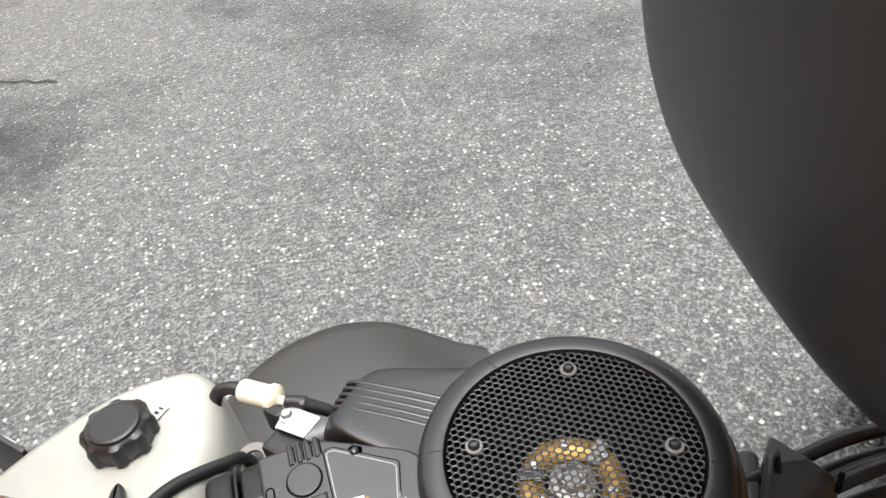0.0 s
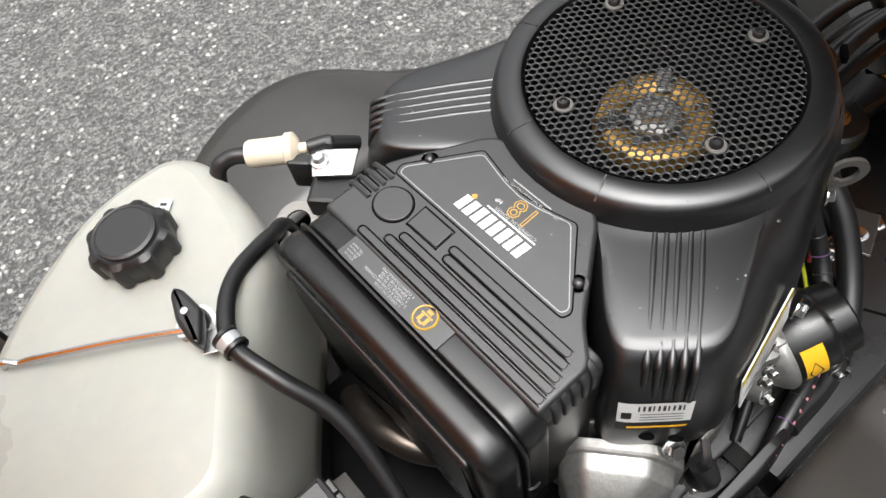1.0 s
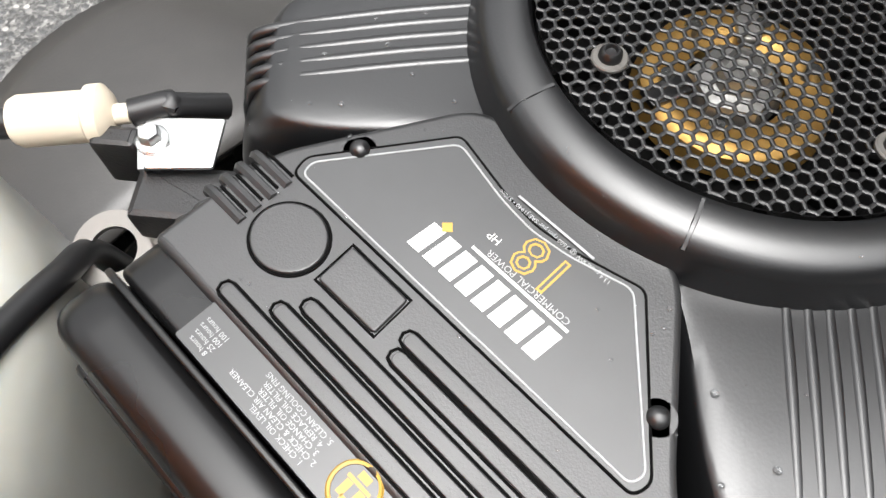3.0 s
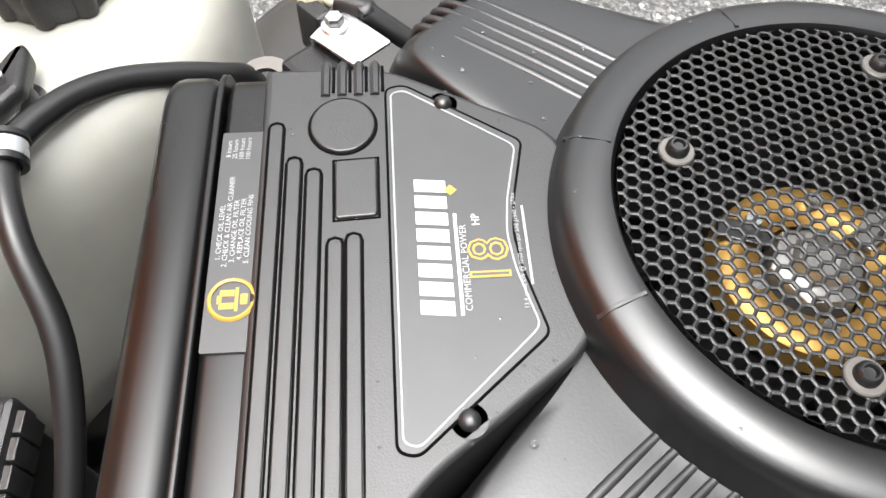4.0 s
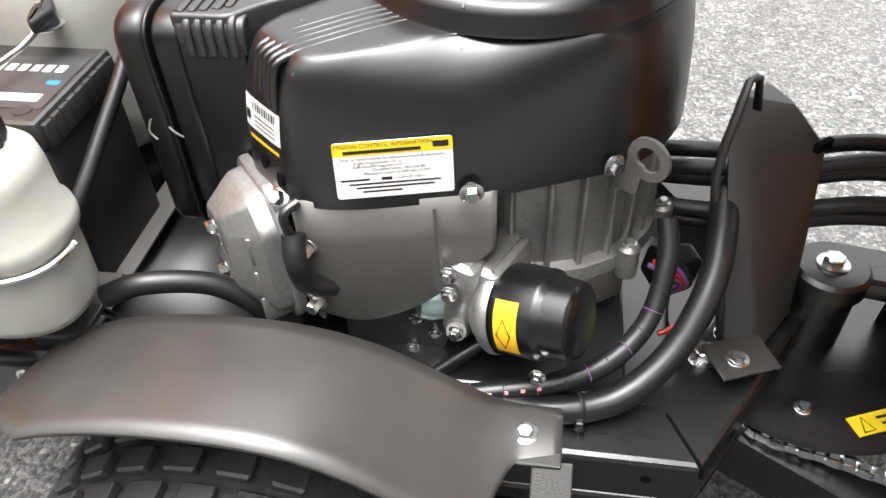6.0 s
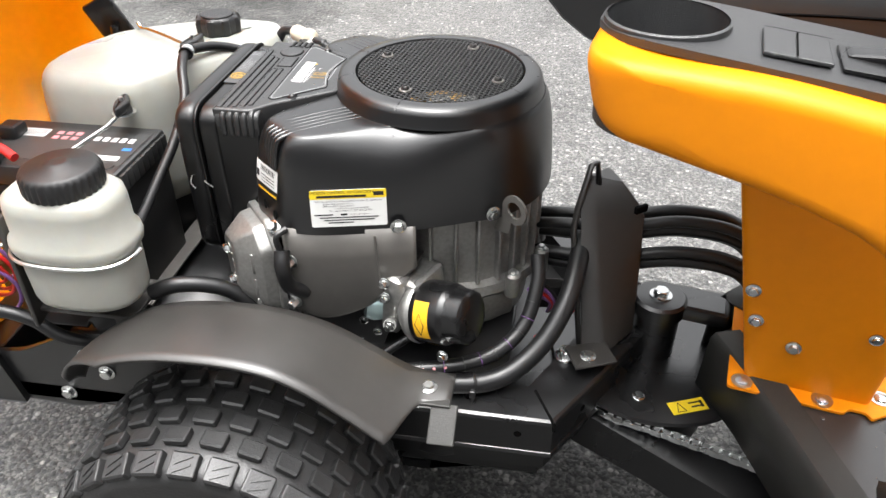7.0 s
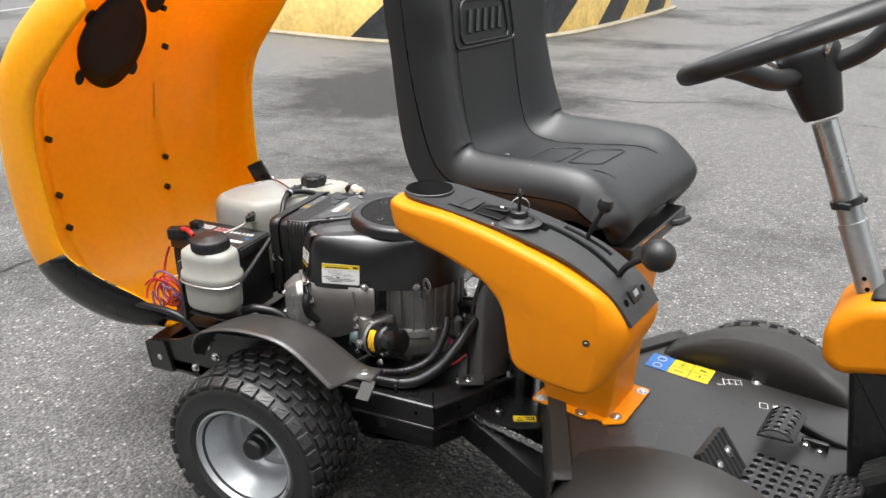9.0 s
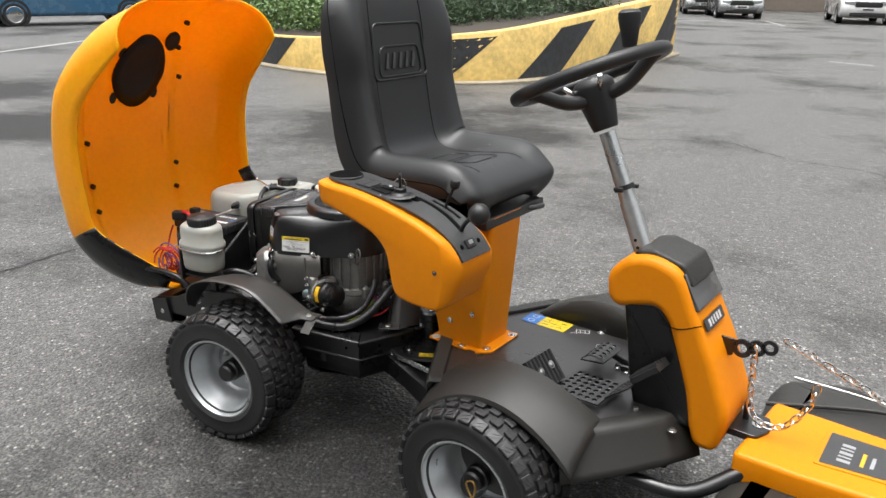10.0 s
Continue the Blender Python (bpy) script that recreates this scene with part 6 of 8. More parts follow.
wing_nut((-0.392, 0.108, 0.7425), 75, tank)
hose = thing("fuel_hose", (-0.35, 0.06, 0.73), "black rubber fuel hose running over the white tank", "hose")
part("hose_run", tube([(-0.300, 0.22, 0.64), (-0.312, 0.222, 0.69), (-0.300, 0.232, 0.728), (-0.285, 0.2305, 0.736), (-0.272, 0.2215, 0.736)], 0.0075, 12), M_HOSE, hose)
part("hose_run", tube([(-0.278, 0.172, 0.66), (-0.285, 0.164, 0.700), (-0.300, 0.150, 0.718), (-0.320, 0.137, 0.732), (-0.345, 0.121, 0.744), (-0.366, 0.098, 0.752), (-0.381, 0.064, 0.755), (-0.372, 0.025, 0.747), (-0.356, -0.015, 0.718), (-0.357, -0.06, 0.68), (-0.369, -0.11, 0.638), (-0.385, -0.165, 0.59), (-0.41, -0.195, 0.545)], 0.0070, 14), M_HOSE, hose)
part("hose_clamp", lathe([(0.0074, -0.0038), (0.0096, -0.004), (0.0098, 0), (0.0096, 0.004), (0.0074, 0.0038)], 24, aim((-0.381, 0.066, 0.7560), (0.1, -0.9, -0.15))), M_RIM, hose, "zinc hose clamp")
part("clamp_rubber", lathe([(0.0072, -0.0080), (0.0102, -0.0080), (0.0104, -0.0050), (0.0092, -0.0040), (0.0092, 0.0040), (0.0104, 0.0050), (0.0102, 0.0080), (0.0072, 0.0080)], 24, aim((-0.381, 0.066, 0.7560), (0.1, -0.9, -0.15))), M_HOSE, hose)
part("clamp_tail", block((0.02, 0.012, 0.0015), (-0.391, 0.082, 0.748), 0.0004, (0, 10, 60)), M_ZINC, hose)
ff = thing("fuel_filter", (-0.272, 0.20, 0.71), "amber-white in-line fuel filter on a zinc bracket", "fuel filter")
fx = aim((-0.276, 0.2255, 0.736), (0.037, -0.030, 0.0))
part("filter_body", lathe([(0, 0.0), (0.005, 0.0), (0.005, 0.004), (0.011, 0.006), (0.0125, 0.009), (0.0125, 0.040), (0.0150, 0.042), (0.0150, 0.048), (0.0115, 0.051), (0.005, 0.053), (0.005, 0.06), (0, 0.06)], 28, fx), M_FILTER, ff)
part("filter_hose", tube([fx @ Vector((0, 0, 0.06)), fx @ Vector((0.004, 0, 0.078)), (-0.212, 0.178, 0.735), (-0.19, 0.172, 0.72)], 0.0068, 10), M_HOSE, ff)

battery = thing("battery", (-0.50, -0.135, 0.455), "black starter battery with a printed lid", "battery")
bx0, bx1, by0, by1 = -0.616, -0.406, -0.172, -0.042
part("battery_case", block((bx1 - bx0, by1 - by0, 0.173), ((bx0 + bx1) / 2, (by0 + by1) / 2, 0.5415), 0.006), M_KNOB, battery)
lid = part("battery_lid", block((bx1 - bx0 + 0.006, by1 - by0 + 0.006, 0.03), ((bx0 + bx1) / 2, (by0 + by1) / 2, 0.6435), 0.005), M_COVER, battery)
for k in range(9):
    part("lid_rib", block((0.006, 0.012, 0.024), (bx1 + 0.004, by0 + 0.01 + k * 0.0138, 0.6415), 0.001), M_COVER, lid)
BLD = frame_of((-0.505, -0.107, 0.6588), (-1, 0, 0), (0, -1, 0))
part("lid_label", prism(rounded([(-0.095, -0.045), (0.095, -0.045), (0.095, 0.045), (-0.095, 0.045)], 0.003), 0, 0.0004, 0), M_PLATE, lid, "dark printed lid label", m=BLD, smooth=0)
for k in range(6):
    part("lid_mark", bars([(-0.078 + k * 0.0125, -0.022, 0.0085, 0.012)], BLD @ pose(0, 0, 0.0006)), M_WHITE, lid, "bold white letter-like stroke", smooth=0)
part("lid_square", bars([(-0.083, 0.002, 0.012, 0.007)], BLD @ pose(0, 0, 0.0006)), M_BLUE, lid, "blue printed square", smooth=0)
for mark in ((-0.06, 0.028, 0.05, 0.012), (0.07, -0.028, 0.04, 0.022)):
    part("lid_mark", bars([mark], BLD @ pose(0, 0, 0.0006)), M_WHITE, lid, smooth=0)
for k in range(9):
    part("lid_code", bars([(0.055 + k * 0.0034, -0.028, 0.0015, 0.016)], BLD @ pose(0, 0, 0.0008)), M_INK, lid, smooth=0)
for k in range(6):
    part("lid_sign", bars([(0.005 + 0.014 * (k % 3), -0.032 + 0.014 * (k // 3), 0.009, 0.009)], BLD @ pose(0, 0, 0.0006)), M_PINK, lid, "small red and white safety sign", smooth=0)
part("lid_plug", lathe([(0, 0.6600), (0.008, 0.6600), (0.009, 0.658), (0, 0.658)], 20, Matrix.Translation((-0.425, -0.155, 0))), M_COVER, lid)
part("terminal_cover", block((0.05, 0.035, 0.03), (-0.592, -0.168, 0.672), 0.006, (0, 0, 25)), M_HOSE, battery, "black terminal boot")
part("terminal_cover", block((0.03, 0.03, 0.02), (-0.60, -0.09, 0.667), 0.006, (0, 0, 0)), M_HOSE, battery, "black terminal boot")
part("battery_cable", tube([(-0.57, -0.176, 0.688), (-0.545, -0.185, 0.692), (-0.52, -0.195, 0.685)], 0.006, 10), M_RED, battery, "red battery cable")
part("hold_down_rod", tube([(-0.475, -0.17, 0.676), (-0.455, -0.09, 0.682), (-0.45, -0.06, 0.688)], 0.0028, 8, straight=True), M_ZINC, battery, "steel hold-down rod")
wing_nut((-0.447, -0.055, 0.688), 100, battery)
battery.matrix_basis = Matrix.Translation((0.010, 0.018, 0.016)) @ battery.matrix_basis

res = thing("oil_reservoir", (-0.40, -0.26, 0.50), "milky white hydraulic oil reservoir with a black ribbed cap", "reservoir")
rc = Vector((-0.402, -0.262, 0))
oval = [(0.072 * math.copysign(abs(math.cos(t)) ** 0.75, math.cos(t)), 0.050 * math.copysign(abs(math.sin(t)) ** 0.75, math.sin(t))) for t in [2 * math.pi * i / 56 for i in range(56)]]
part("reservoir_body", skin([[(rc.x + x * k, rc.y + y * k, z) for x, y in oval] for k, z in ((0.80, 0.553), (0.90, 0.556), (0.94, 0.564), (0.96, 0.60), (0.965, 0.624), (1.04, 0.629), (1.06, 0.637), (1.04, 0.645), (0.965, 0.65), (0.96, 0.684), (0.93, 0.697), (0.80, 0.704), (0.55, 0.706))]), M_TANK, res, smooth=70)
part("reservoir_cap", skin([[(rc.x + 0.006 + (r + (0.0018 if w and i % 4 < 2 else 0)) * math.cos(2 * math.pi * i / 128), rc.y + (r + (0.0018 if w and i % 4 < 2 else 0)) * math.sin(2 * math.pi * i / 128), z) for i in range(128)] for r, w, z in ((0.042, 1, 0.704), (0.0435, 1, 0.708), (0.0435, 1, 0.725), (0.0425, 0, 0.7295), (0.039, 0, 0.732), (0.018, 0, 0.733), (0.015, 0, 0.7355), (0.009, 0, 0.7365))]), M_KNOB, res, "black ribbed screw cap")
part("retaining_rod", tube([(-0.50, -0.285, 0.622), *[(rc.x + x * 1.075, rc.y + y * 1.075, 0.625) for x, y in sorted((q for q in oval if q[1] < 0.005), key=lambda q: q[0])]], 0.0024, 8, 2), M_ZINC, res, "bent steel retaining rod")
part("reservoir_bracket", block((0.006, 0.09, 0.16), (-0.487, -0.245, 0.585), 0.002, (0, 0, 10)), M_FENDER, res, "black steel bracket")
part("bracket_foot", block((0.14, 0.08, 0.006), (-0.42, -0.235, 0.522), 0.002), M_FENDER, res)
part("bracket_leg", block((0.02, 0.02, 0.075), (-0.40, -0.225, 0.485), 0.002), M_FENDER, res)
part("outlet_hose", tube([(-0.345, -0.235, 0.535), (-0.31, -0.225, 0.545), (-0.26, -0.205, 0.53), (-0.225, -0.195, 0.495), (-0.222, -0.195, 0.47)], 0.0105, 12), M_HOSE, res, "black oil hose")
part("outlet_fitting", lathe([(0, 0.0), (0.014, 0.0), (0.014, 0.012), (0.011, 0.016), (0.011, 0.024), (0, 0.024)], 20, Matrix.Translation((-0.222, -0.195, 0.448))), M_CAST, res, "grey hose fitting")

res.matrix_basis = Matrix.Translation((0.004, 0.010, 0.010)) @ res.matrix_basis

loom = thing("wiring_loom", (-0.56, -0.24, 0.45), "loose red and purple wires looped beside the battery", "cables")
rnd = random.Random(11)
for k in range(9):
    c = Vector((-0.565 + rnd.uniform(-0.02, 0.02), -0.235 + rnd.uniform(-0.02, 0.02), 0.535 + rnd.uniform(-0.012, 0.012)))
    r = rnd.uniform(0.022, 0.045)
    t = rnd.uniform(0, 6)
    n = Vector((rnd.uniform(-0.3, 0.3), -1, rnd.uniform(-0.3, 0.3)))
    q = n.to_track_quat("Z", "Y").to_matrix()
    pts = [c + q @ Vector((r * math.cos(t + a * 0.7), r * math.sin(t + a * 0.7) * 1.1, 0.004 * a - 0.012)) for a in range(8)]
    part("wire", tube(pts, 0.0026, 7), M_RED if k % 2 == 0 else M_PURPLE, loom, "red wire" if k % 2 == 0 else "purple wire")
part("wire", tube([(-0.565, -0.22, 0.50), (-0.595, -0.21, 0.55), (-0.60, -0.19, 0.60), (-0.585, -0.185, 0.64)], 0.003, 8), M_RED, loom, "red wire")
part("taped_cable", tube([(-0.66, -0.255, 0.495), (-0.60, -0.262, 0.50), (-0.54, -0.262, 0.497), (-0.50, -0.256, 0.48), (-0.47, -0.25, 0.45), (-0.43, -0.225, 0.42)], 0.009, 10), M_HOSE, loom, "black taped cable bundle")
part("thin_cable", tube([(-0.47, -0.20, 0.50), (-0.38, -0.21, 0.49), (-0.30, -0.225, 0.47), (-0.24, -0.235, 0.455), (-0.18, -0.23, 0.45)], 0.004, 8), M_HOSE, loom)

loom.matrix_basis = Matrix.Translation((-0.004, 0.004, 0.020)) @ loom.matrix_basis

cables = thing("cable_harness", (0.15, -0.10, 0.42), "thick black hydraulic hoses and a split-sleeve wiring harness", "cables")
part("front_hose", tube([(-0.02, -0.225, 0.445), (0.05, -0.222, 0.44), (0.11, -0.205, 0.443), (0.158, -0.168, 0.470), (0.188, -0.122, 0.512), (0.200, -0.07, 0.54), (0.21, 0.0, 0.55), (0.24, 0.06, 0.55)], 0.0135, 14), M_HOSE, cables, "thick black hose")
part("wire_sleeve", tube([(-0.17, -0.225, 0.445), (-0.08, -0.232, 0.438), (-0.02, -0.222, 0.452), (0.05, -0.205, 0.456), (0.10, -0.18, 0.462), (0.135, -0.145, 0.485), (0.148, -0.11, 0.53), (0.145, -0.085, 0.56)], 0.0098, 12), M_HOSE, cables, "black split wiring sleeve")
sleeve = curve_through([(-0.17, -0.225, 0.445), (-0.08, -0.232, 0.438), (-0.02, -0.222, 0.452), (0.05, -0.205, 0.456), (0.10, -0.18, 0.462), (0.135, -0.145, 0.485), (0.148, -0.11, 0.53)], 10)
for k in range(12, 30, 2):
    p, d = sleeve[k], (sleeve[k + 1] - sleeve[k - 1]).normalized()
    part("sleeve_gap", block((0.0042, 0.0035, 0.0016), p + Vector((0.35, -0.75, 0.60)) * 0.0092, 0.0008, (50, 0, math.degrees(math.atan2(d.y, d.x)))), M_PINK, cables)
for k in range(20, 58, 4):
    p, d = sleeve[k], (sleeve[k + 1] - sleeve[k - 1])
    part("sleeve_tie", lathe([(0.0097, -0.0007), (0.0103, 0), (0.0097, 0.0007)], 14, aim(p, d)), M_PURPLE if k % 8 else M_PLATE, cables)
for dz, dy, r, x1 in ((0.0, 0.0, 0.009, 0.46), (0.022, -0.01, 0.0085, 0.47), (0.045, 0.012, 0.009, 0.48), (0.068, -0.004, 0.008, 0.47), (0.03, 0.03, 0.0075, 0.46), (0.055, 0.045, 0.0085, 0.47)):
    part("hydraulic_hose", tube([(0.10, 0.02 + dy, 0.50 + dz * 0.6), (0.17, -0.01 + dy, 0.50 + dz), (0.25, -0.015 + dy, 0.505 + dz), (0.34, -0.02 + dy, 0.525 + dz * 1.0), (0.42, -0.03 + dy, 0.52 + dz * 0.9), (x1, -0.04 + dy, 0.47 + dz * 0.6)], r, 12), M_HOSE, cables, "black hydraulic hose")
part("earth_wire", tube([(0.075, -0.175, 0.435), (0.10, -0.165, 0.445), (0.125, -0.14, 0.46), (0.14, -0.11, 0.485), (0.148, -0.085, 0.50)], 0.0022, 8), M_YGREEN, cables, "yellow-green earth wire")
for k in range(4):
    part("loom_wire", tube([(0.135 + 0.004 * k, -0.09, 0.505 + 0.005 * k), (0.155 + 0.004 * k, -0.098, 0.50 + 0.004 * k), (0.168 + 0.003 * k, -0.092, 0.485), (0.165, -0.08, 0.46)], 0.0026, 7), (M_PURPLE, M_RED, M_PURPLE, M_HOSE)[k], cables)
part("loom_wire", tube([(0.15, -0.13, 0.452), (0.18, -0.115, 0.462), (0.20, -0.095, 0.48)], 0.0028, 8), M_RED, cables, "red wire")
part("cable_tie", merge(lathe([(0.0138, -0.002), (0.0148, 0), (0.0138, 0.002)], 16, aim((0.078, -0.216, 0.441), (1, 0.3, 0))), block((0.008, 0.008, 0.012), (0.078, -0.232, 0.436), 0.002), block((0.003, 0.004, 0.03), (0.078, -0.234, 0.42), 0.001)), M_KNOB, cables, "black cable tie")
part("connector_block", block((0.05, 0.03, 0.035), (0.165, -0.05, 0.47), 0.005, (0, 10, 20)), M_KNOB, cables)

# ---- front half; its own frame F turns a little to the right of the rear half ----
def cut(ob, *cutters, operation="DIFFERENCE"):
    """Takes the cutters' bulk out of an object, or keeps what they share, as its mesh."""
    for c in cutters:
        me = bpy.data.meshes.new("cutter")
        bmesh.ops.recalc_face_normals(c, faces=c.faces)
        c.to_mesh(me)
        c.free()
        co = bpy.data.objects.new("cutter", me)
        scene.collection.objects.link(co)
        bo = ob.modifiers.new("cut", "BOOLEAN")
        bo.operation, bo.solver, bo.object = operation, "EXACT", co
        bpy.context.view_layer.update()
        fresh = bpy.data.meshes.new_from_object(ob.evaluated_get(bpy.context.evaluated_depsgraph_get()))
        ob.modifiers.clear()
        ob.data = fresh
        fresh.shade_smooth()
        fresh.set_sharp_from_angle(angle=radians(35))
        bpy.data.objects.remove(co)
        bpy.data.meshes.remove(me)
    return ob


# floor plate and its moulded border
half = [(0.445, -0.055), (0.600, -0.325), (0.655, -0.325), (0.690, -0.28), (0.70, -0.235), (0.96, -0.235), (0.975, -0.335), (1.01, -0.315), (1.185, -0.03), (1.185, 0.0)]
floor_plan = half + [(x, -y) for x, y in reversed(half[:-1])]
floor = part("floor_plate", prism(rounded(floor_plan, 0.012), 0.436, 0.445, 0.002), M_FLOOR, mower, "dark textured steel floor plate with rain drops", m=F)
part("floor_pan", prism(rounded([(x * 1.0, y * 1.02) for x, y in floor_plan], 0.012), 0.405, 0.4355, 0.004), M_FENDER_F, mower, m=F)
for s in (-1, 1):
    edge = [(0.405, s * 0.045), (0.46, s * 0.125), (0.570, s * 0.322), (0.590, s * 0.350)]
    rows = []
    for x, y in edge:
        n = Vector((0.30, -s * 0.16)).normalized()
        rows.append([(x, y, 0.36), (x + 0.004, y, 0.446), (x + 0.010, y - s * 0.004, 0.454), (x + n.x * 0.045, y + n.y * 0.045, 0.454), (x + n.x * 0.05, y + n.y * 0.05, 0.446)])
    ed = part("floor_border", skin(rows, False), M_FENDER_F, mower, "grey moulded border of the floor", m=F)
    ed.modifiers.new("thickness", "SOLIDIFY").thickness = 0.004
    for u, v in ((0.605, 0.299), (0.819, 0.217), (1.003, 0.281)):
        part("floor_bolt", screw((u, s * v, 0.445), (0, 0, 1), 0.0075), M_ZINC, floor, "bright round-head bolt", m=F)

# front fenders
for s in (-1, 1):
    rows = []
    for i in range(25):
        t = i / 24
        u = 0.592 + 0.455 * t
        a = math.pi * min(1, max(0, (u - 0.582) / 0.475))
        arch = math.sin(a) ** 0.72
        top = 0.425 + 0.105 * arch
        edge = 0.362 + 0.138 * arch
        row = []
        for k in range(13):
            f = k / 12
            v = 0.215 + 0.178 * f
            z = top - (top - edge) * max(0, (f - 0.35) / 0.65) ** 1.7
            if f < 0.12:
                z = 0.437 + (z - 0.437) * (f / 0.12) ** 0.6
            row.append((u, s * v, z))
        v = 0.215 + 0.178
        row.append((u, s * (v + 0.003), row[-1][2] - 0.012))
        row.append((u, s * (v - 0.002), row[-1][2] - 0.010))
        rows.append(row)
    fd = part("front_fender", skin(rows, False), M_FENDER_F, mower, "grey moulded front fender", m=F)
    fd.modifiers.new("thickness", "SOLIDIFY").thickness = 0.004
    skirt = [[(x + o, s * (y + o), z) for o, z in ((0.034, 0.345), (0.026, 0.36), (0.004, 0.432), (0.0, 0.442), (-0.006, 0.448), (-0.03, 0.449))] for x, y in ((0.985, 0.352), (1.03, 0.300), (1.094, 0.212), (1.15, 0.125), (1.200, 0.035))]
    sk = part("front_skirt", skin(skirt, False), M_FENDER_F, mower, "grey moulded front edge of the floor", m=F)
    sk.modifiers.new("thickness", "SOLIDIFY").thickness = 0.005

# floor stickers
LF = lambda u, v, z=0.4456: F @ frame_of((u, v, z), (1, 0, 0), (0, 1, 0))  # noqa: E731
ys = part("safety_label", prism([(-0.047, -0.033), (0.047, -0.033), (0.047, 0.033), (-0.047, 0.033)], 0, 0.0006, 0), M_YELLOW, floor, "yellow safety label with black pictograms", m=LF(0.682, 0.178), smooth=0)
part("label_print", bars([(0, 0, 0.0016, 0.066), (0, 0, 0.09, 0.0016), (-0.024, 0.016, 0.002, 0.026), (-0.024, 0.016, 0.02, 0.002), (0.024, 0.016, 0.016, 0.006), (-0.024, -0.016, 0.022, 0.003), (0.024, -0.016, 0.02, 0.002), (0.024, -0.011, 0.003, 0.012)], LF(0.682, 0.178, 0.4464)), M_INK, ys, smooth=0)
bs = part("reading_label", prism([(-0.026, -0.033), (0.026, -0.033), (0.026, 0.033), (-0.026, 0.033)], 0, 0.0006, 0), M_BLUE, floor, "blue safety label with white rings", m=LF(0.608, 0.178), smooth=0)
for y in (-0.016, 0.016):
    part("label_ring", tube([LF(0.608, 0.178, 0.4466) @ Vector((0.010 * math.cos(t * 0.4), y + 0.010 * math.sin(t * 0.4), 0)) for t in range(16)], 0.0012, 5, straight=True, closed=True), M_WHITE, bs)
part("floor_marking", merge(bars([(0, 0.012, 0.04, 0.0022), (0, -0.006, 0.03, 0.0022), (0.018, 0.002, 0.0022, 0.024), (-0.02, 0.0, 0.0022, 0.03), (-0.008, 0, 0.0022, 0.02), (0.006, 0.0, 0.0022, 0.02), (-0.03, -0.012, 0.014, 0.0022)], LF(0.775, 0.185) @ pose(0, 0, 0, 0, 0, 25))), M_WHITE, floor, "white line drawing on the floor", smooth=0)
part("floor_marking", merge(bars([(0, 0, 0.02, 0.002), (-0.022, 0.006, 0.012, 0.005), (0.022, 0.004, 0.014, 0.004), (0.04, -0.004, 0.01, 0.003)], LF(0.70, -0.20) @ pose(0, 0, 0, 0, 0, -8))), M_WHITE, floor, "white arrow drawing on the floor", smooth=0)
part("floor_marking", merge(bars([(0, 0.01, 0.016, 0.0016), (0, -0.01, 0.016, 0.0016), (-0.008, 0, 0.0016, 0.02), (0.008, 0, 0.0016, 0.02), (0.024, 0.004, 0.012, 0.008)], LF(0.855, 0.13) @ pose(0, 0, 0, 0, 0, 15))), M_WHITE, floor, "white line drawing on the floor", smooth=0)

# orange seat pillar on its flange
def leaning_box(a, b, z0, z1, rad=0.012):
    rr = lambda q: [(p.x, p.y) for p in rounded(q, rad, 4)]  # noqa: E731
    return skin([[(x, y, z0) for x, y in rr(a)], [(x, y, z1) for x, y in rr(b)]])


pil = part("seat_pillar", leaning_box([(0.455, -0.112), (0.600, -0.112), (0.600, 0.035), (0.455, 0.035)], [(0.365, -0.118), (0.630, -0.118), (0.630, 0.040), (0.365, 0.040)], 0.446, 0.845), M_ORANGE, mower, "orange painted steel seat pillar", m=F)
part("pillar_flange", prism(rounded([(0.435, -0.135), (0.57, -0.135), (0.575, -0.125), (0.595, -0.125), (0.60, -0.135), (0.635, -0.105), (0.635, 0.045), (0.435, 0.045)], 0.006), 0.446, 0.451, 0.001), M_ORANGE, pil, m=F)
for u, v in ((0.545, -0.122), (0.612, -0.095), (0.623, 0.027), (0.452, -0.122)):
    part("flange_bolt", screw((u, v, 0.451), (0, 0, 1), 0.008), M_ZINC, pil, "bright round-head bolt", m=F)
part("pillar_bolt", bolt((0.575, -0.118, 0.555), (0, -1, 0), 0.005, 0.004, 0.008), M_ZINC, pil, "zinc bolt", m=F)
for u, z in ((0.448, 0.544), (0.497, 0.515), (0.436, 0.586)):
    part("bracket_bolt", bolt((u, -0.1145, z), (0, -1, 0), 0.006, 0.005, 0.009), M_ZINC, pil, "zinc bolt", m=F)

# console beside the seat
FC = F @ Matrix.Translation((-0.020, 0.042, -0.018))
prof = rounded([(0.270, 0.966), (0.284, 0.910), (0.41, 0.886), (0.487, 0.860), (0.525, 0.824), (0.538, 0.754), (0.550, 0.714), (0.60, 0.703), (0.70, 0.703), (0.742, 0.80), (0.745, 0.838), (0.712, 0.880), (0.63, 0.916), (0.50, 0.9475), (0.40, 0.962)], [0.02, 0.02, 0.06, 0.04, 0.04, 0.06, 0.03, 0.03, 0.04, 0.05, 0.03, 0.05, 0.06, 0.05, 0.03], 6)


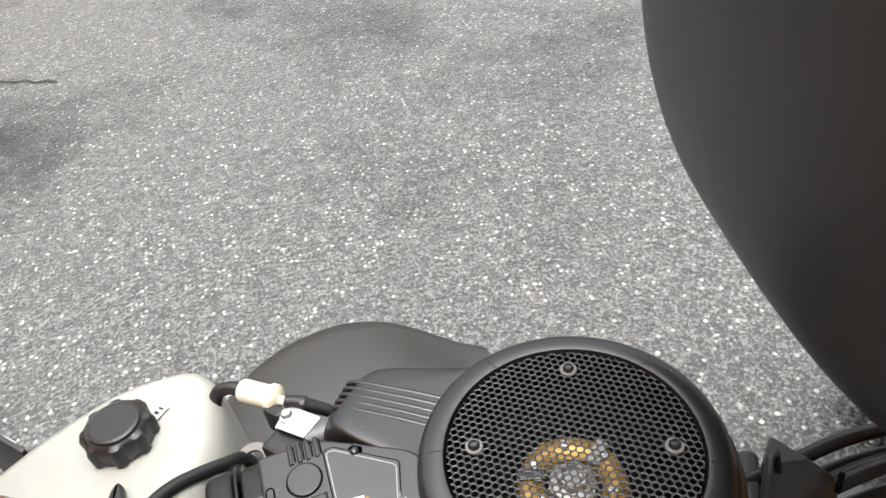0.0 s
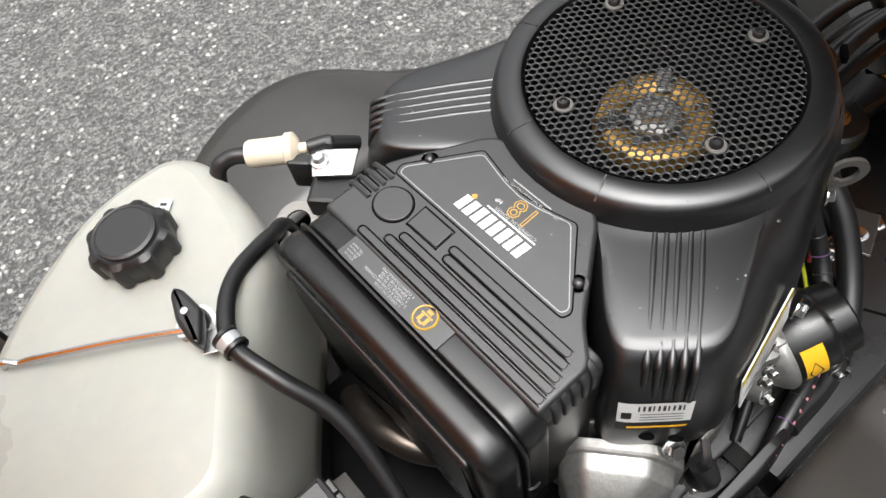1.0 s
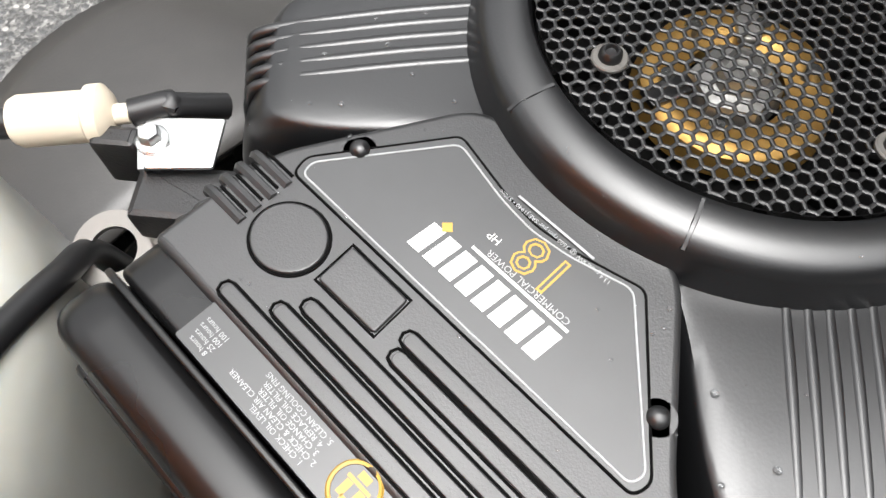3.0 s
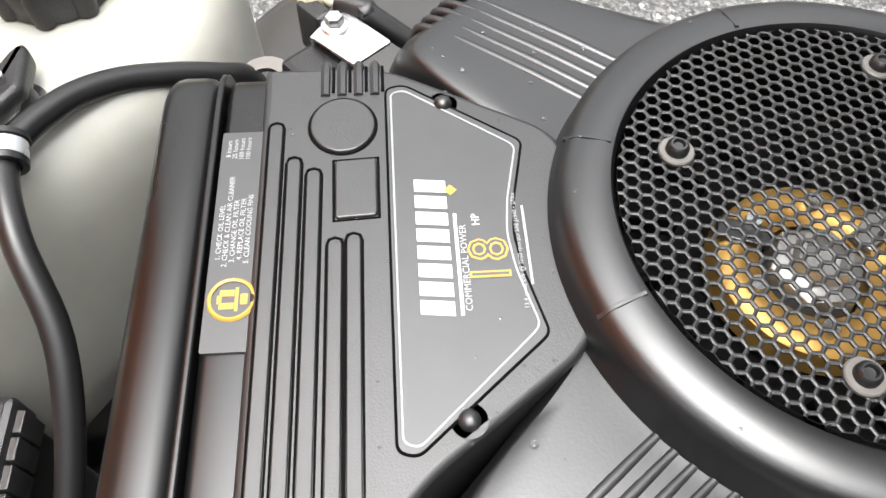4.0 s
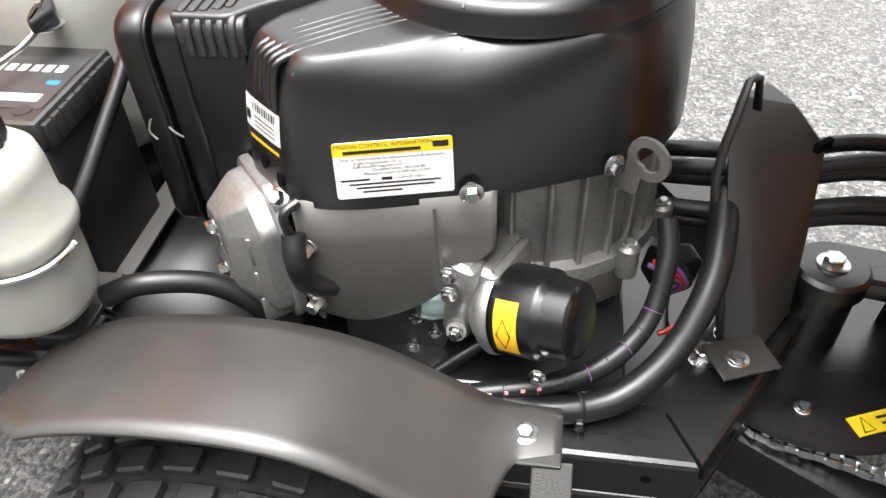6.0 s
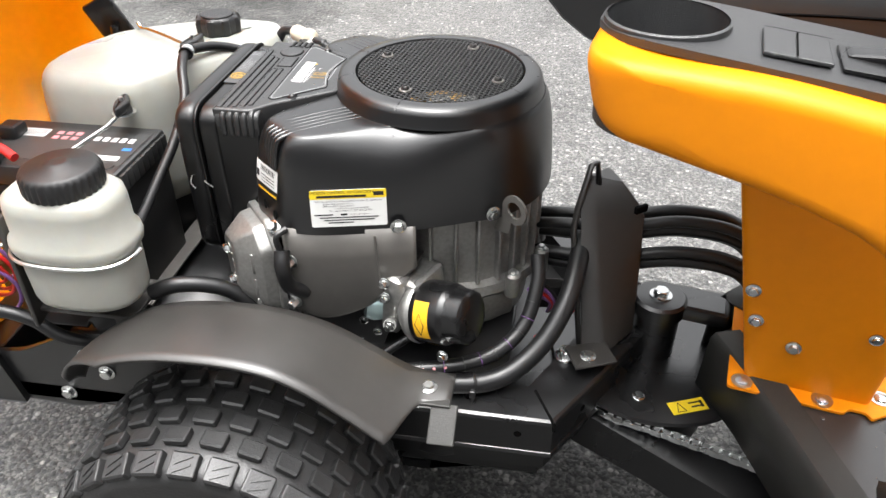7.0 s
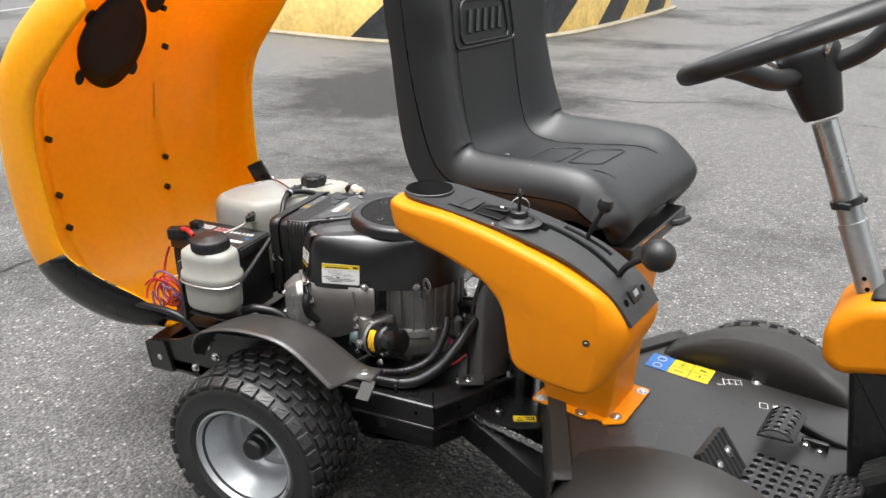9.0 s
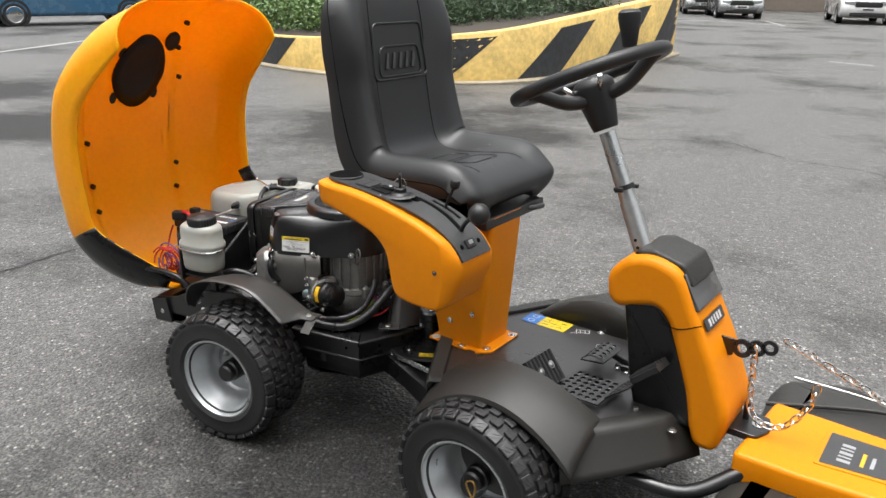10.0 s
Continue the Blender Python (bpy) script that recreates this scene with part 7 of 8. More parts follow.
def console_shell(outline, v0, v1, r, layers=26):
    """A side outline spread from v0 to v1, its nose round in plan and its edges softened."""
    vc, h = (v0 + v1) / 2, (v1 - v0) / 2
    if area2(outline) < 0:
        outline = outline[::-1]
    rings = []
    for k in range(layers + 1):
        v = vc - h * math.cos(math.pi * k / layers)
        d = min(v - v0, v1 - v)
        inset = r - math.sqrt(max(0.0, r * r - (r - d) ** 2)) if d < r else 0.0
        nose = max(0.0, 1 - abs((v - vc) / h) ** 3.6) ** (1 / 3.6)
        e = min(1.0, (v - v0) / 0.034)
        tail = 0.25 + 0.75 * math.sin(e * math.pi / 2)
        ring = []
        for p in grown(outline, -inset):
            x = p.x
            if x < 0.262 + h:
                x = 0.262 + h - (0.262 + h - x) * nose
            elif x > 0.69:
                x = 0.69 + (x - 0.69) * tail
            ring.append((x, v, p.y))
        rings.append(ring)
    return skin(rings)


con = part("console", console_shell(prof, -0.448, -0.290, 0.013), M_ORANGE, mower, "orange painted control console", m=FC)
top_line = curve_through([(0.276, 0, 0.9665), (0.33, 0, 0.9685), (0.40, 0, 0.9622), (0.50, 0, 0.9505), (0.58, 0, 0.9355), (0.635, 0, 0.9205), (0.672, 0, 0.9035), (0.700, 0, 0.8870), (0.722, 0, 0.8685), (0.744, 0, 0.8410)], 6)


def top_strip(lift0, lift1, v0, v1, i0=0, i1=None, taper=True):
    rows = []
    L = top_line[i0:i1]
    for i, p in enumerate(L):
        d = (L[min(i + 1, len(L) - 1)] - L[max(i - 1, 0)]).normalized()
        n = Vector((-d.z, 0, d.x))
        t = i / (len(L) - 1)
        k = math.sqrt(max(0, 1 - (1 - t / 0.16) ** 2)) if taper and t < 0.16 else 1
        k = max(k, 0.15)
        c, h = (v0 + v1) / 2, (v1 - v0) / 2 * k
        q0, q1 = p + n * lift0, p + n * lift1
        rows.append([(q0.x, c - h, q0.z), (q1.x, c - h, q1.z), (q1.x, c + h, q1.z), (q0.x, c + h, q0.z)])
    return skin(rows)


panel = part("console_top", top_strip(-0.003, 0.0030, -0.423, -0.308), M_CONSOLE, con, "charcoal textured console top", m=FC)
cup = lambda z0, z1, r: lathe([(0, z0), (r, z0), (r, z1), (0, z1)], 40, FC @ Matrix.Translation((0.323, -0.366, 0)))  # noqa: E731
cut(con, cup(0.89, 1.1, 0.045))
slotted = [tube([FC @ Vector((0.548, -0.345, 0.944)), FC @ Vector((0.585, -0.345, 0.937)), FC @ Vector((0.64, -0.352, 0.922)), FC @ Vector((0.695, -0.362, 0.892))], 0.0085, 10), tube([FC @ Vector((0.575, -0.322, 0.940)), FC @ Vector((0.62, -0.324, 0.928)), FC @ Vector((0.665, -0.326, 0.910))], 0.006, 10), block((0.03, 0.03, 0.03), FC @ Vector((0.548, -0.354, 0.946)), 0.003, (0, 10, -9))]
cut(panel, cup(0.89, 1.1, 0.043), *slotted)
# near-black sheet below the slots, put in for their shade
part("slot_shade", top_strip(-0.0032, 0.0004, -0.385, -0.312, 20, 44, False), M_DARK, con, m=FC)
part("cup_lining", lathe([(0.0435, 0.9745), (0.0455, 0.9735), (0.0455, 0.893), (0, 0.893), (0, 0.896), (0.0425, 0.896), (0.0425, 0.9735)], 40, FC @ Matrix.Translation((0.323, -0.366, 0))), M_CONSOLE, con, "round cup holder")
PT = lambda u, v, dz=0.0: FC @ Vector((u, v, float(np.interp(u, [p.x for p in top_line], [p.z for p in top_line])) + 0.0055 + dz))  # noqa: E731
part("blank_switch", block((0.045, 0.05, 0.003), PT(0.412, -0.378), 0.001, (0, 5, -9.4)), M_CONSOLE, con, "blank switch cover")
part("switch_seam", bars([(0, 0, 0.0014, 0.05), (0.0, 0.025, 0.046, 0.0012)], FC @ frame_of(FC.inverted() @ PT(0.412, -0.378, 0.0022), (1, 0, -0.09), (0, 1, 0))), M_DARK, con, smooth=0)
part("rocker_switch", merge(block((0.048, 0.022, 0.008), PT(0.468, -0.368, 0.002), 0.003, (0, -2, -9.4)), block((0.052, 0.048, 0.003), PT(0.466, -0.378), 0.001, (0, 5, -9.4))), M_GLOSS, con, "black rocker switch")
part("switch_mark", bars([(0, 0, 0.006, 0.006)], frame_of(PT(0.476, -0.366, 0.0085), (1, -0.16, -0.09), (0.16, 1, 0))), M_WHITE, con, smooth=0)
ku = (0.515, -0.375)
key = part("ignition_switch", lathe([(0, 0.022), (0.013, 0.022), (0.0155, 0.020), (0.016, 0.010), (0.024, 0.006), (0.027, 0.0), (0, 0)], 36, Matrix.Translation(PT(*ku, -0.002))), M_KNOB, con, "black ignition switch")
part("switch_collar", lathe([(0.027, 0.003), (0.038, 0.0015), (0.04, 0.0), (0.027, 0.0)], 36, Matrix.Translation(PT(*ku, -0.0005))), M_CONSOLE, key)
part("ignition_key", merge(block((0.006, 0.014, 0.02), PT(*ku, 0.028), 0.002, (0, 0, 20)), block((0.007, 0.022, 0.022), PT(*ku, 0.044), 0.006, (0, 0, 20))), M_KNOB, key, "key with a black bow")
part("key_ring", tube([PT(*ku, 0.030) + Vector((0.014 * math.cos(t * 0.4) + 0.004, -0.008 + 0.005 * math.cos(t * 0.4), 0.014 * math.sin(t * 0.4))) for t in range(16)], 0.0011, 6, straight=True, closed=True), M_ZINC, key, "steel key ring")
part("console_screw", screw(PT(0.490, -0.420, -0.002), (0.05, 0, 1), 0.003), M_ZINC, con)
lev = part("throttle_lever", tube([FC @ Vector(p) for p in ((0.690, -0.360, 0.885), (0.705, -0.366, 0.912), (0.73, -0.378, 0.935), (0.75, -0.386, 0.947))], 0.0055, 10), M_KNOB, con, "black control lever")
part("lever_knob", lathe([(0, -0.026), (0.012, -0.024), (0.022, -0.014), (0.026, 0.0), (0.023, 0.013), (0.013, 0.023), (0, 0.026)], 28, aim(FC @ Vector((0.763, -0.390, 0.955)), (0.8, -0.3, 0.4))), M_KNOB, lev, "black ball knob")
lev2 = part("height_lever", tube([FC @ Vector(p) for p in ((0.618, -0.325, 0.925), (0.625, -0.325, 0.945), (0.642, -0.325, 0.982))], 0.004, 10), M_KNOB, con, "thin black lever")
part("lever_knob", lathe([(0, -0.014), (0.007, -0.012), (0.0120, -0.006), (0.0130, 0.002), (0.010, 0.010), (0, 0.013)], 24, aim(FC @ Vector((0.646, -0.325, 0.993)), (0.2, 0, 1))), M_KNOB, lev2, "black ball knob")
HM = FC @ frame_of((0.7235, -0.368, 0.8705), (0, 1, 0), (-0.55, 0, 0.83))
hm = part("hour_meter", block((0.036, 0.024, 0.006), (0, 0, 0.002), 0.003), M_KNOB, con, "small hour meter with a pale display", m=HM)
part("meter_display", bars([(0, 0.002, 0.016, 0.010)], HM @ pose(0, 0, 0.0054)), M_SILVER, hm, smooth=0)
# two dark discs give the shade of panel holes
for x in (-0.034, 0.034):
    part("panel_hole", lathe([(0, 0.001), (0.006, 0.001), (0.006, 0), (0, 0)], 16, HM @ pose(x, -0.002, 0.001)), M_DARK, con)
part("console_rivet", screw(FC @ Vector((0.688, -0.4585, 0.812)), FC.to_3x3() @ Vector((0, -1, 0)), 0.004), M_PIPE, con)

# ---- driver's seat ----
SEAT_AT = F @ Matrix.Translation((0.0, 0.025, -0.035))
seat = thing("driver_seat", (0.4, 0, 0.845), "black moulded vinyl driver's seat with a tall backrest", "seat", m=SEAT_AT)
SP = [(0.585, 0.893, 0.18, 0.02, 0.05), (0.618, 0.918, 0.21, 0.004, 0.060), (0.620, 0.950, 0.225, 0.006, 0.07), (0.586, 0.980, 0.232, 0.010, 0.085), (0.53, 1.000, 0.236, 0.024, 0.095), (0.44, 0.992, 0.240, 0.036, 0.10), (0.35, 0.982, 0.243, 0.044, 0.105), (0.285, 0.985, 0.245, 0.046, 0.11), (0.247, 1.008, 0.246, 0.054, 0.115), (0.228, 1.06, 0.246, 0.050, 0.115), (0.214, 1.13, 0.246, 0.042, 0.11), (0.201, 1.21, 0.246, 0.036, 0.105), (0.190, 1.29, 0.254, 0.040, 0.10), (0.180, 1.36, 0.253, 0.034, 0.09), (0.170, 1.415, 0.243, 0.022, 0.075), (0.158, 1.450, 0.215, 0.010, 0.055), (0.140, 1.460, 0.165, 0.0, 0.03)]
sp = [curve_through([(a[0], 0, a[1]) for a in SP], 4), curve_through([(a[2], a[3], a[4]) for a in SP], 4)]


def seat_frame(i):
    L = sp[0]
    p = L[i]
    d = (L[min(i + 1, len(L) - 1)] - L[max(i - 1, 0)]).normalized()
    return p, Vector((d.z, 0, -d.x)), sp[1][i]


def seat_point(i, f, lift=0.0):
    i = max(0.0, min(len(sp[0]) - 1.001, float(i)))
    p, n, a = seat_frame(int(i))
    p2, n2, a2 = seat_frame(int(i) + 1)
    k = i - int(i)
    p, n, (w, b, th) = p.lerp(p2, k), n.lerp(n2, k), a.lerp(a2, k)
    g = abs(f)
    e = max(0.0, min(1.0, (g - 0.44) / 0.36))
    bol = b * e * e * (3 - 2 * e)
    fall = 0.55 * th * max(0.0, (g - 0.80) / 0.20) ** 2.2
    q = p + n * (bol - fall + lift)
    return Vector((q.x, w * f, q.z))


rings = []
fs = [-1 + 2 * k / 36 for k in range(37)]
for i in range(len(sp[0])):
    p, n, (w, b, th) = seat_frame(i)
    top = [seat_point(i, f) for f in fs]
    low = [Vector((p.x, 0, p.z)) - n * (th * (1 - 0.35 * abs(f) ** 3)) + Vector((0, w * f * 0.97, 0)) for f in reversed(fs)]
    rings.append(top + low)
shell = part("seat_shell", skin(rings), M_SEAT, seat, m=SEAT_AT)
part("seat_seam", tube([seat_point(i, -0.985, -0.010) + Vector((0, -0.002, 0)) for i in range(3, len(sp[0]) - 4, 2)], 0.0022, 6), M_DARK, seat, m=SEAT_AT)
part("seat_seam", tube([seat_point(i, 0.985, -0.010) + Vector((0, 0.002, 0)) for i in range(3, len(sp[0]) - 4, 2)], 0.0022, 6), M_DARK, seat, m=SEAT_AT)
for i0, i1, h in ((17.0, 20.2, 0.28), (21.0, 24.4, 0.28)):
    loop = [seat_point(i0 + (i1 - i0) * p.x, h * p.y, 0.0005) for p in rounded([(0, -1), (1, -0.92), (1, 0.92), (0, 1)], 0.3, 5)]
    fine_loop = [a.lerp(b, q / 4) for a, b in zip(loop, loop[1:] + loop[:1]) for q in range(4)]
    part("cushion_bead", tube(fine_loop, 0.0026, 6, straight=True, closed=True), M_SEAT, seat, m=SEAT_AT)
# shade in the cushion's creases, laid on as dark tubes
part("crease_shade", tube([seat_point(i, -0.46, -0.0008) for i in range(14, 60, 2)], 0.0022, 6), M_DARK, seat, m=SEAT_AT)
part("crease_shade", tube([seat_point(i, 0.46, -0.0008) for i in range(14, 60, 2)], 0.0022, 6), M_DARK, seat, m=SEAT_AT)
part("drain_eyelet", lathe([(0.006, 0.0), (0.016, 0.0), (0.015, 0.004), (0.009, 0.005), (0.006, 0.002)], 20, SEAT_AT @ Matrix.Translation(seat_point(27, -0.25))), M_SEAT, seat)
bp, bn, _ = seat_frame(46)
BK = SEAT_AT @ frame_of(Vector((bp.x, 0, bp.z)) + bn * 0.002, (0, 1, 0), (-0.15, 0, 1))
if (BK.to_3x3() @ Vector((0, 0, 1))).dot(SEAT_AT.to_3x3() @ Vector((1, 0, 0))) < 0:
    BK = SEAT_AT @ frame_of(Vector((bp.x, 0, bp.z)) + bn * 0.002, (0, -1, 0), (-0.15, 0, 1))
for w, h, y, r in ((0.092, 0.042, 0.0, 0.0028), (0.115, 0.078, 0.028, 0.0035)):
    fr = rounded([(-w * 1.04, y - h), (w * 1.04, y - h), (w * 0.92, y + h), (-w * 0.92, y + h)], 0.022, 6)
    part("back_bead", tube([BK @ Vector((p.x, p.y, 0.0)) for p in fr], r, 6, straight=True, closed=True), M_SEAT, seat)
strokes = []
for k in range(5):
    x = -0.058 + k * 0.029
    strokes.append(tube([BK @ Vector((x - 0.006, -0.022, 0.001)), BK @ Vector((x + 0.006, 0.022, 0.001))], 0.0062, 6, straight=True))
part("back_emblem", merge(*strokes), M_SEAT, seat, "embossed letter-like strokes")
part("seat_rail", block((0.30, 0.30, 0.03), (0.48, -0.02, 0.868), 0.005), M_FRAME, seat, "black steel seat rails", m=SEAT_AT)
part("rail_handle", tube([(0.60, 0.04, 0.868), (0.635, 0.06, 0.868), (0.645, 0.10, 0.868)], 0.008, 8), M_FRAME, seat, m=SEAT_AT)

# ---- steering column, wheel and dash ----
CA = Vector((-0.407, 0, 0.913))
col0, col1 = Vector((1.016, -0.008, 0.80)), Vector((0.885, -0.008, 1.095))
colm = part("steering_column", merge(tube([col0, col0.lerp(col1, 0.45)], 0.0235, 20, straight=True), tube([col0.lerp(col1, 0.44), col1], 0.0205, 20, straight=True)), M_TUBE, mower, "bright galvanised steering column", m=F)
# the column's holes are dark discs, shade without depth
part("column_hole", merge(*[lathe([(0, 0.001), (0.004, 0.001), (0.004, 0), (0, 0)], 12, aim(col0.lerp(col1, t) + Vector((-0.001, -0.0235, 0)), (0, -1, 0))) for t in (0.09, 0.15)]), M_DARK, colm, m=F)
part("column_clip", merge(lathe([(0.0205, -0.006), (0.026, -0.006), (0.026, 0.006), (0.0205, 0.006)], 24, aim(col0.lerp(col1, 0.56), CA)), block((0.022, 0.012, 0.012), col0.lerp(col1, 0.56) + Vector((0.0, -0.03, 0.0)), 0.003), block((0.02, 0.012, 0.010), col0.lerp(col1, 0.57) + Vector((0.02, 0.02, 0.0)), 0.003)), M_KNOB, colm, "black plastic clip", m=F)
swheel = part("steering_wheel", tube([aim(col1 + CA * 0.145, CA) @ Vector((0.186 * math.cos(t * math.pi / 24), 0.186 * math.sin(t * math.pi / 24), 0)) for t in range(48)], 0.0165, 14, straight=True, closed=True), M_KNOB, mower, "black three-spoke steering wheel", m=F)
WM = aim(col1 + CA * 0.145, CA)
for a in (90, 205, 335):
    c, s_ = math.cos(math.radians(a)), math.sin(math.radians(a))
    part("spoke", tube([WM @ Vector((0.03 * c, 0.03 * s_, -0.06)), WM @ Vector((0.09 * c, 0.09 * s_, -0.05)), WM @ Vector((0.15 * c, 0.15 * s_, -0.018)), WM @ Vector((0.178 * c, 0.178 * s_, -0.004))], 0.017, 10), M_KNOB, swheel, m=F)
part("wheel_boot", lathe([(0, -0.137), (0.030, -0.137), (0.033, -0.13), (0.046, -0.06), (0.052, -0.035), (0.05, -0.022), (0.04, -0.012), (0, -0.010)], 28, WM), M_KNOB, swheel, "black hub boot", m=F)
for x, y in ((0.03, 0.03), (0.03, -0.03)):
    part("spoke_bracket", tube([WM @ Vector((x, y, -0.045)), WM @ Vector((x * 1.7, y * 1.7, -0.012))], 0.006, 8, straight=True), M_ZINC, swheel, "bright bracket", m=F)
kp = Vector((0.928, -0.03, 1.352))
part("spinner_knob", lathe([(0, 0.034), (0.018, 0.033), (0.026, 0.026), (0.0265, 0.012), (0.021, -0.018), (0.016, -0.05), (0, -0.05)], 26, aim(kp, (-0.1, 0, 1))), M_KNOB, swheel, "black spinner knob", m=F)

DASH_AT = F @ Matrix.Translation((-0.030, 0.0, -0.025))
dprof = rounded([(0.984, 0.792), (0.992, 0.728), (1.022, 0.710), (1.12, 0.738), (1.152, 0.705), (1.210, 0.54), (1.225, 0.46), (1.245, 0.405), (1.300, 0.400), (1.322, 0.505), (1.264, 0.650), (1.213, 0.745), (1.170, 0.838), (1.10, 0.862), (1.03, 0.848)], [0.025, 0.02, 0.015, 0.02, 0.03, 0.03, 0.02, 0.02, 0.03, 0.03, 0.02, 0.02, 0.03, 0.03, 0.03], 5)
dash = part("dash_cowl", side_prism(dprof, -0.100, 0.100, 0.022, 5), M_ORANGE, mower, "orange painted dash cowl", m=DASH_AT)
part("footwell_panel", side_prism(rounded([(1.035, 0.735), (1.12, 0.745), (1.16, 0.70), (1.24, 0.50), (1.235, 0.446), (1.09, 0.446), (1.07, 0.52)], 0.01), -0.094, 0.094, 0.01), M_GLOSS, dash, "black inner footwell panel", m=DASH_AT)
part("dash_visor", side_prism(rounded([(1.040, 0.848), (1.050, 0.862), (1.09, 0.871), (1.168, 0.850), (1.197, 0.80), (1.172, 0.80), (1.142, 0.835), (1.09, 0.85)], 0.008), -0.075, 0.075, 0.008), M_FENDER_F, dash, "grey moulded visor", m=DASH_AT)
M_LENS = mat("smoky_lens", (0.10, 0.10, 0.10), 0.08, vary=0.05)
part("dash_lens", side_prism(rounded([(1.172, 0.835), (1.205, 0.775), (1.222, 0.750), (1.206, 0.745), (1.162, 0.80)], 0.008), -0.085, 0.085, 0.004), M_LENS, dash, "smoky headlamp lens", m=DASH_AT)
DB = DASH_AT @ frame_of((1.2345, -0.02, 0.716), (0, 1, 0), (-0.47, 0, 0.88))
part("dash_badge", prism(rounded([(-0.06, -0.015), (0.06, -0.015), (0.06, 0.015), (-0.06, 0.015)], 0.003), 0.0, 0.003, 0), M_PLATE, dash, "dark badge with white strokes", m=DB, smooth=0)
part("badge_strokes", bars([(-0.034 + 0.017 * k, 0, 0.007 if k in (1, 2) else 0.011, 0.018) for k in range(5)], DB @ pose(0, 0, 0.0035)), M_WHITE, dash, smooth=0)
part("dash_seam", tube([(1.130, -0.1005, 0.705), (1.18, -0.1008, 0.700), (1.232, -0.098, 0.722)], 0.0014, 6), M_DARK, dash, m=DASH_AT)
for u, v in ((1.11, -0.13), (1.205, -0.125)):
    part("cowl_bolt", bolt((u, v, 0.446), (0, 0, 1), 0.007, 0.03 if u < 1.15 else 0.006, 0.011), M_ZINC, floor, "zinc bolt", m=DASH_AT)
def flat_ring(u, z, r0, r1, th=0.003):
    """A ring of sheet steel that stands lengthwise."""
    return lathe([(r0, -th), (r1, -th), (r1, th), (r0, th), (r0, -th)], 26, aim((u, 0, z), (0, 1, 0)))


part("lift_bracket", merge(side_prism(rounded([(1.20, 0.612), (1.285, 0.625), (1.292, 0.668), (1.22, 0.670), (1.20, 0.66)], 0.006), -0.003, 0.003, 0.0008), flat_ring(1.305, 0.650, 0.0115, 0.0235), flat_ring(1.338, 0.660, 0.009, 0.020), flat_ring(1.366, 0.670, 0.009, 0.019)), M_FRAME, mower, "black lift bracket with three holes", m=DASH_AT)

# pedals
def holed_plate(nx, ny, pitch, r, th, edge, bend=None):
    """A steel sheet with rows of round holes right through it; bend lifts it by its place."""
    verts, faces = [], []
    K = 12

    def put(x, y, z):
        verts.append((x, y, z + (bend(x, y) if bend else 0)))
        return len(verts) - 1
    square = [(0.5, 0), (0.5, 0.29), (0.29, 0.5), (0, 0.5), (-0.29, 0.5), (-0.5, 0.29), (-0.5, 0), (-0.5, -0.29), (-0.29, -0.5), (0, -0.5), (0.29, -0.5), (0.5, -0.29)]
    for i in range(nx):
        for j in range(ny):
            cx, cy = (i - (nx - 1) / 2) * pitch, (j - (ny - 1) / 2) * pitch
            rows = []
            for z, kind in ((0, 0), (0, 1), (0.0012, 2), (-th, 2), (-th, 0)):
                ring = []
                for k, (sx, sy) in enumerate(square):
                    a = math.atan2(sy, sx)
                    if kind == 0:
                        ring.append(put(cx + sx * pitch, cy + sy * pitch, z))
                    else:
                        q = r * (1.35 if kind == 1 else 1.0)
                        ring.append(put(cx + q * math.cos(a), cy + q * math.sin(a), z))
                rows.append(ring)
            for a, b in zip(rows, rows[1:]):
                for k in range(K):
                    l = (k + 1) % K
                    faces.append((a[k], a[l], b[l], b[k]))
            for cxs, cys in ((1, 1), (-1, 1), (-1, -1), (1, -1)):
                k0 = square.index((0.5 * cxs, 0.29 * cys))
                k1 = square.index((0.29 * cxs, 0.5 * cys))
                for z, row in ((0, rows[0]), (-th, rows[-1])):
                    faces.append((row[k0], put(cx + cxs * pitch / 2, cy + cys * pitch / 2, z), row[k1]))
    me = bpy.data.meshes.new("sheet")
    me.from_pydata(verts, [], faces)
    bm = bmesh.new()
    bm.from_mesh(me)
    bpy.data.meshes.remove(me)
    w, d = nx * pitch / 2, ny * pitch / 2
    for x0, x1, y0, y1 in ((-w - edge, w + edge, -d - edge, -d), (-w - edge, w + edge, d, d + edge), (-w - edge, -w, -d, d), (w, w + edge, -d, d)):
        bm2 = block((x1 - x0, y1 - y0, th), ((x0 + x1) / 2, (y0 + y1) / 2, -th / 2), 0)
        if bend:
            for v in bm2.verts:
                v.co.z += bend(v.co.x, v.co.y)
        bm = merge(bm, bm2)
    return bm


def tread_pad(at, turn, sx=0.055, sy=0.118):
    """A rubber pad with moulded cross ribs, one solid."""
    n = 7
    line = [(-sy / 2, -0.008), (sy / 2, -0.008), (sy / 2, 0.006)]
    step = sy / n
    for k in range(n):
        y = sy / 2 - step * k
        line += [(y - step * 0.12, 0.012), (y - step * 0.55, 0.012), (y - step * 0.70, 0.006)]
    line.append((-sy / 2, 0.006))
    bm = prism(line, -sx / 2, sx / 2, 0)
    bm.transform(pose(*at, *turn) @ Matrix(((0, 0, 1, 0), (1, 0, 0, 0), (0, 1, 0, 0), (0, 0, 0, 1))))
    return bm


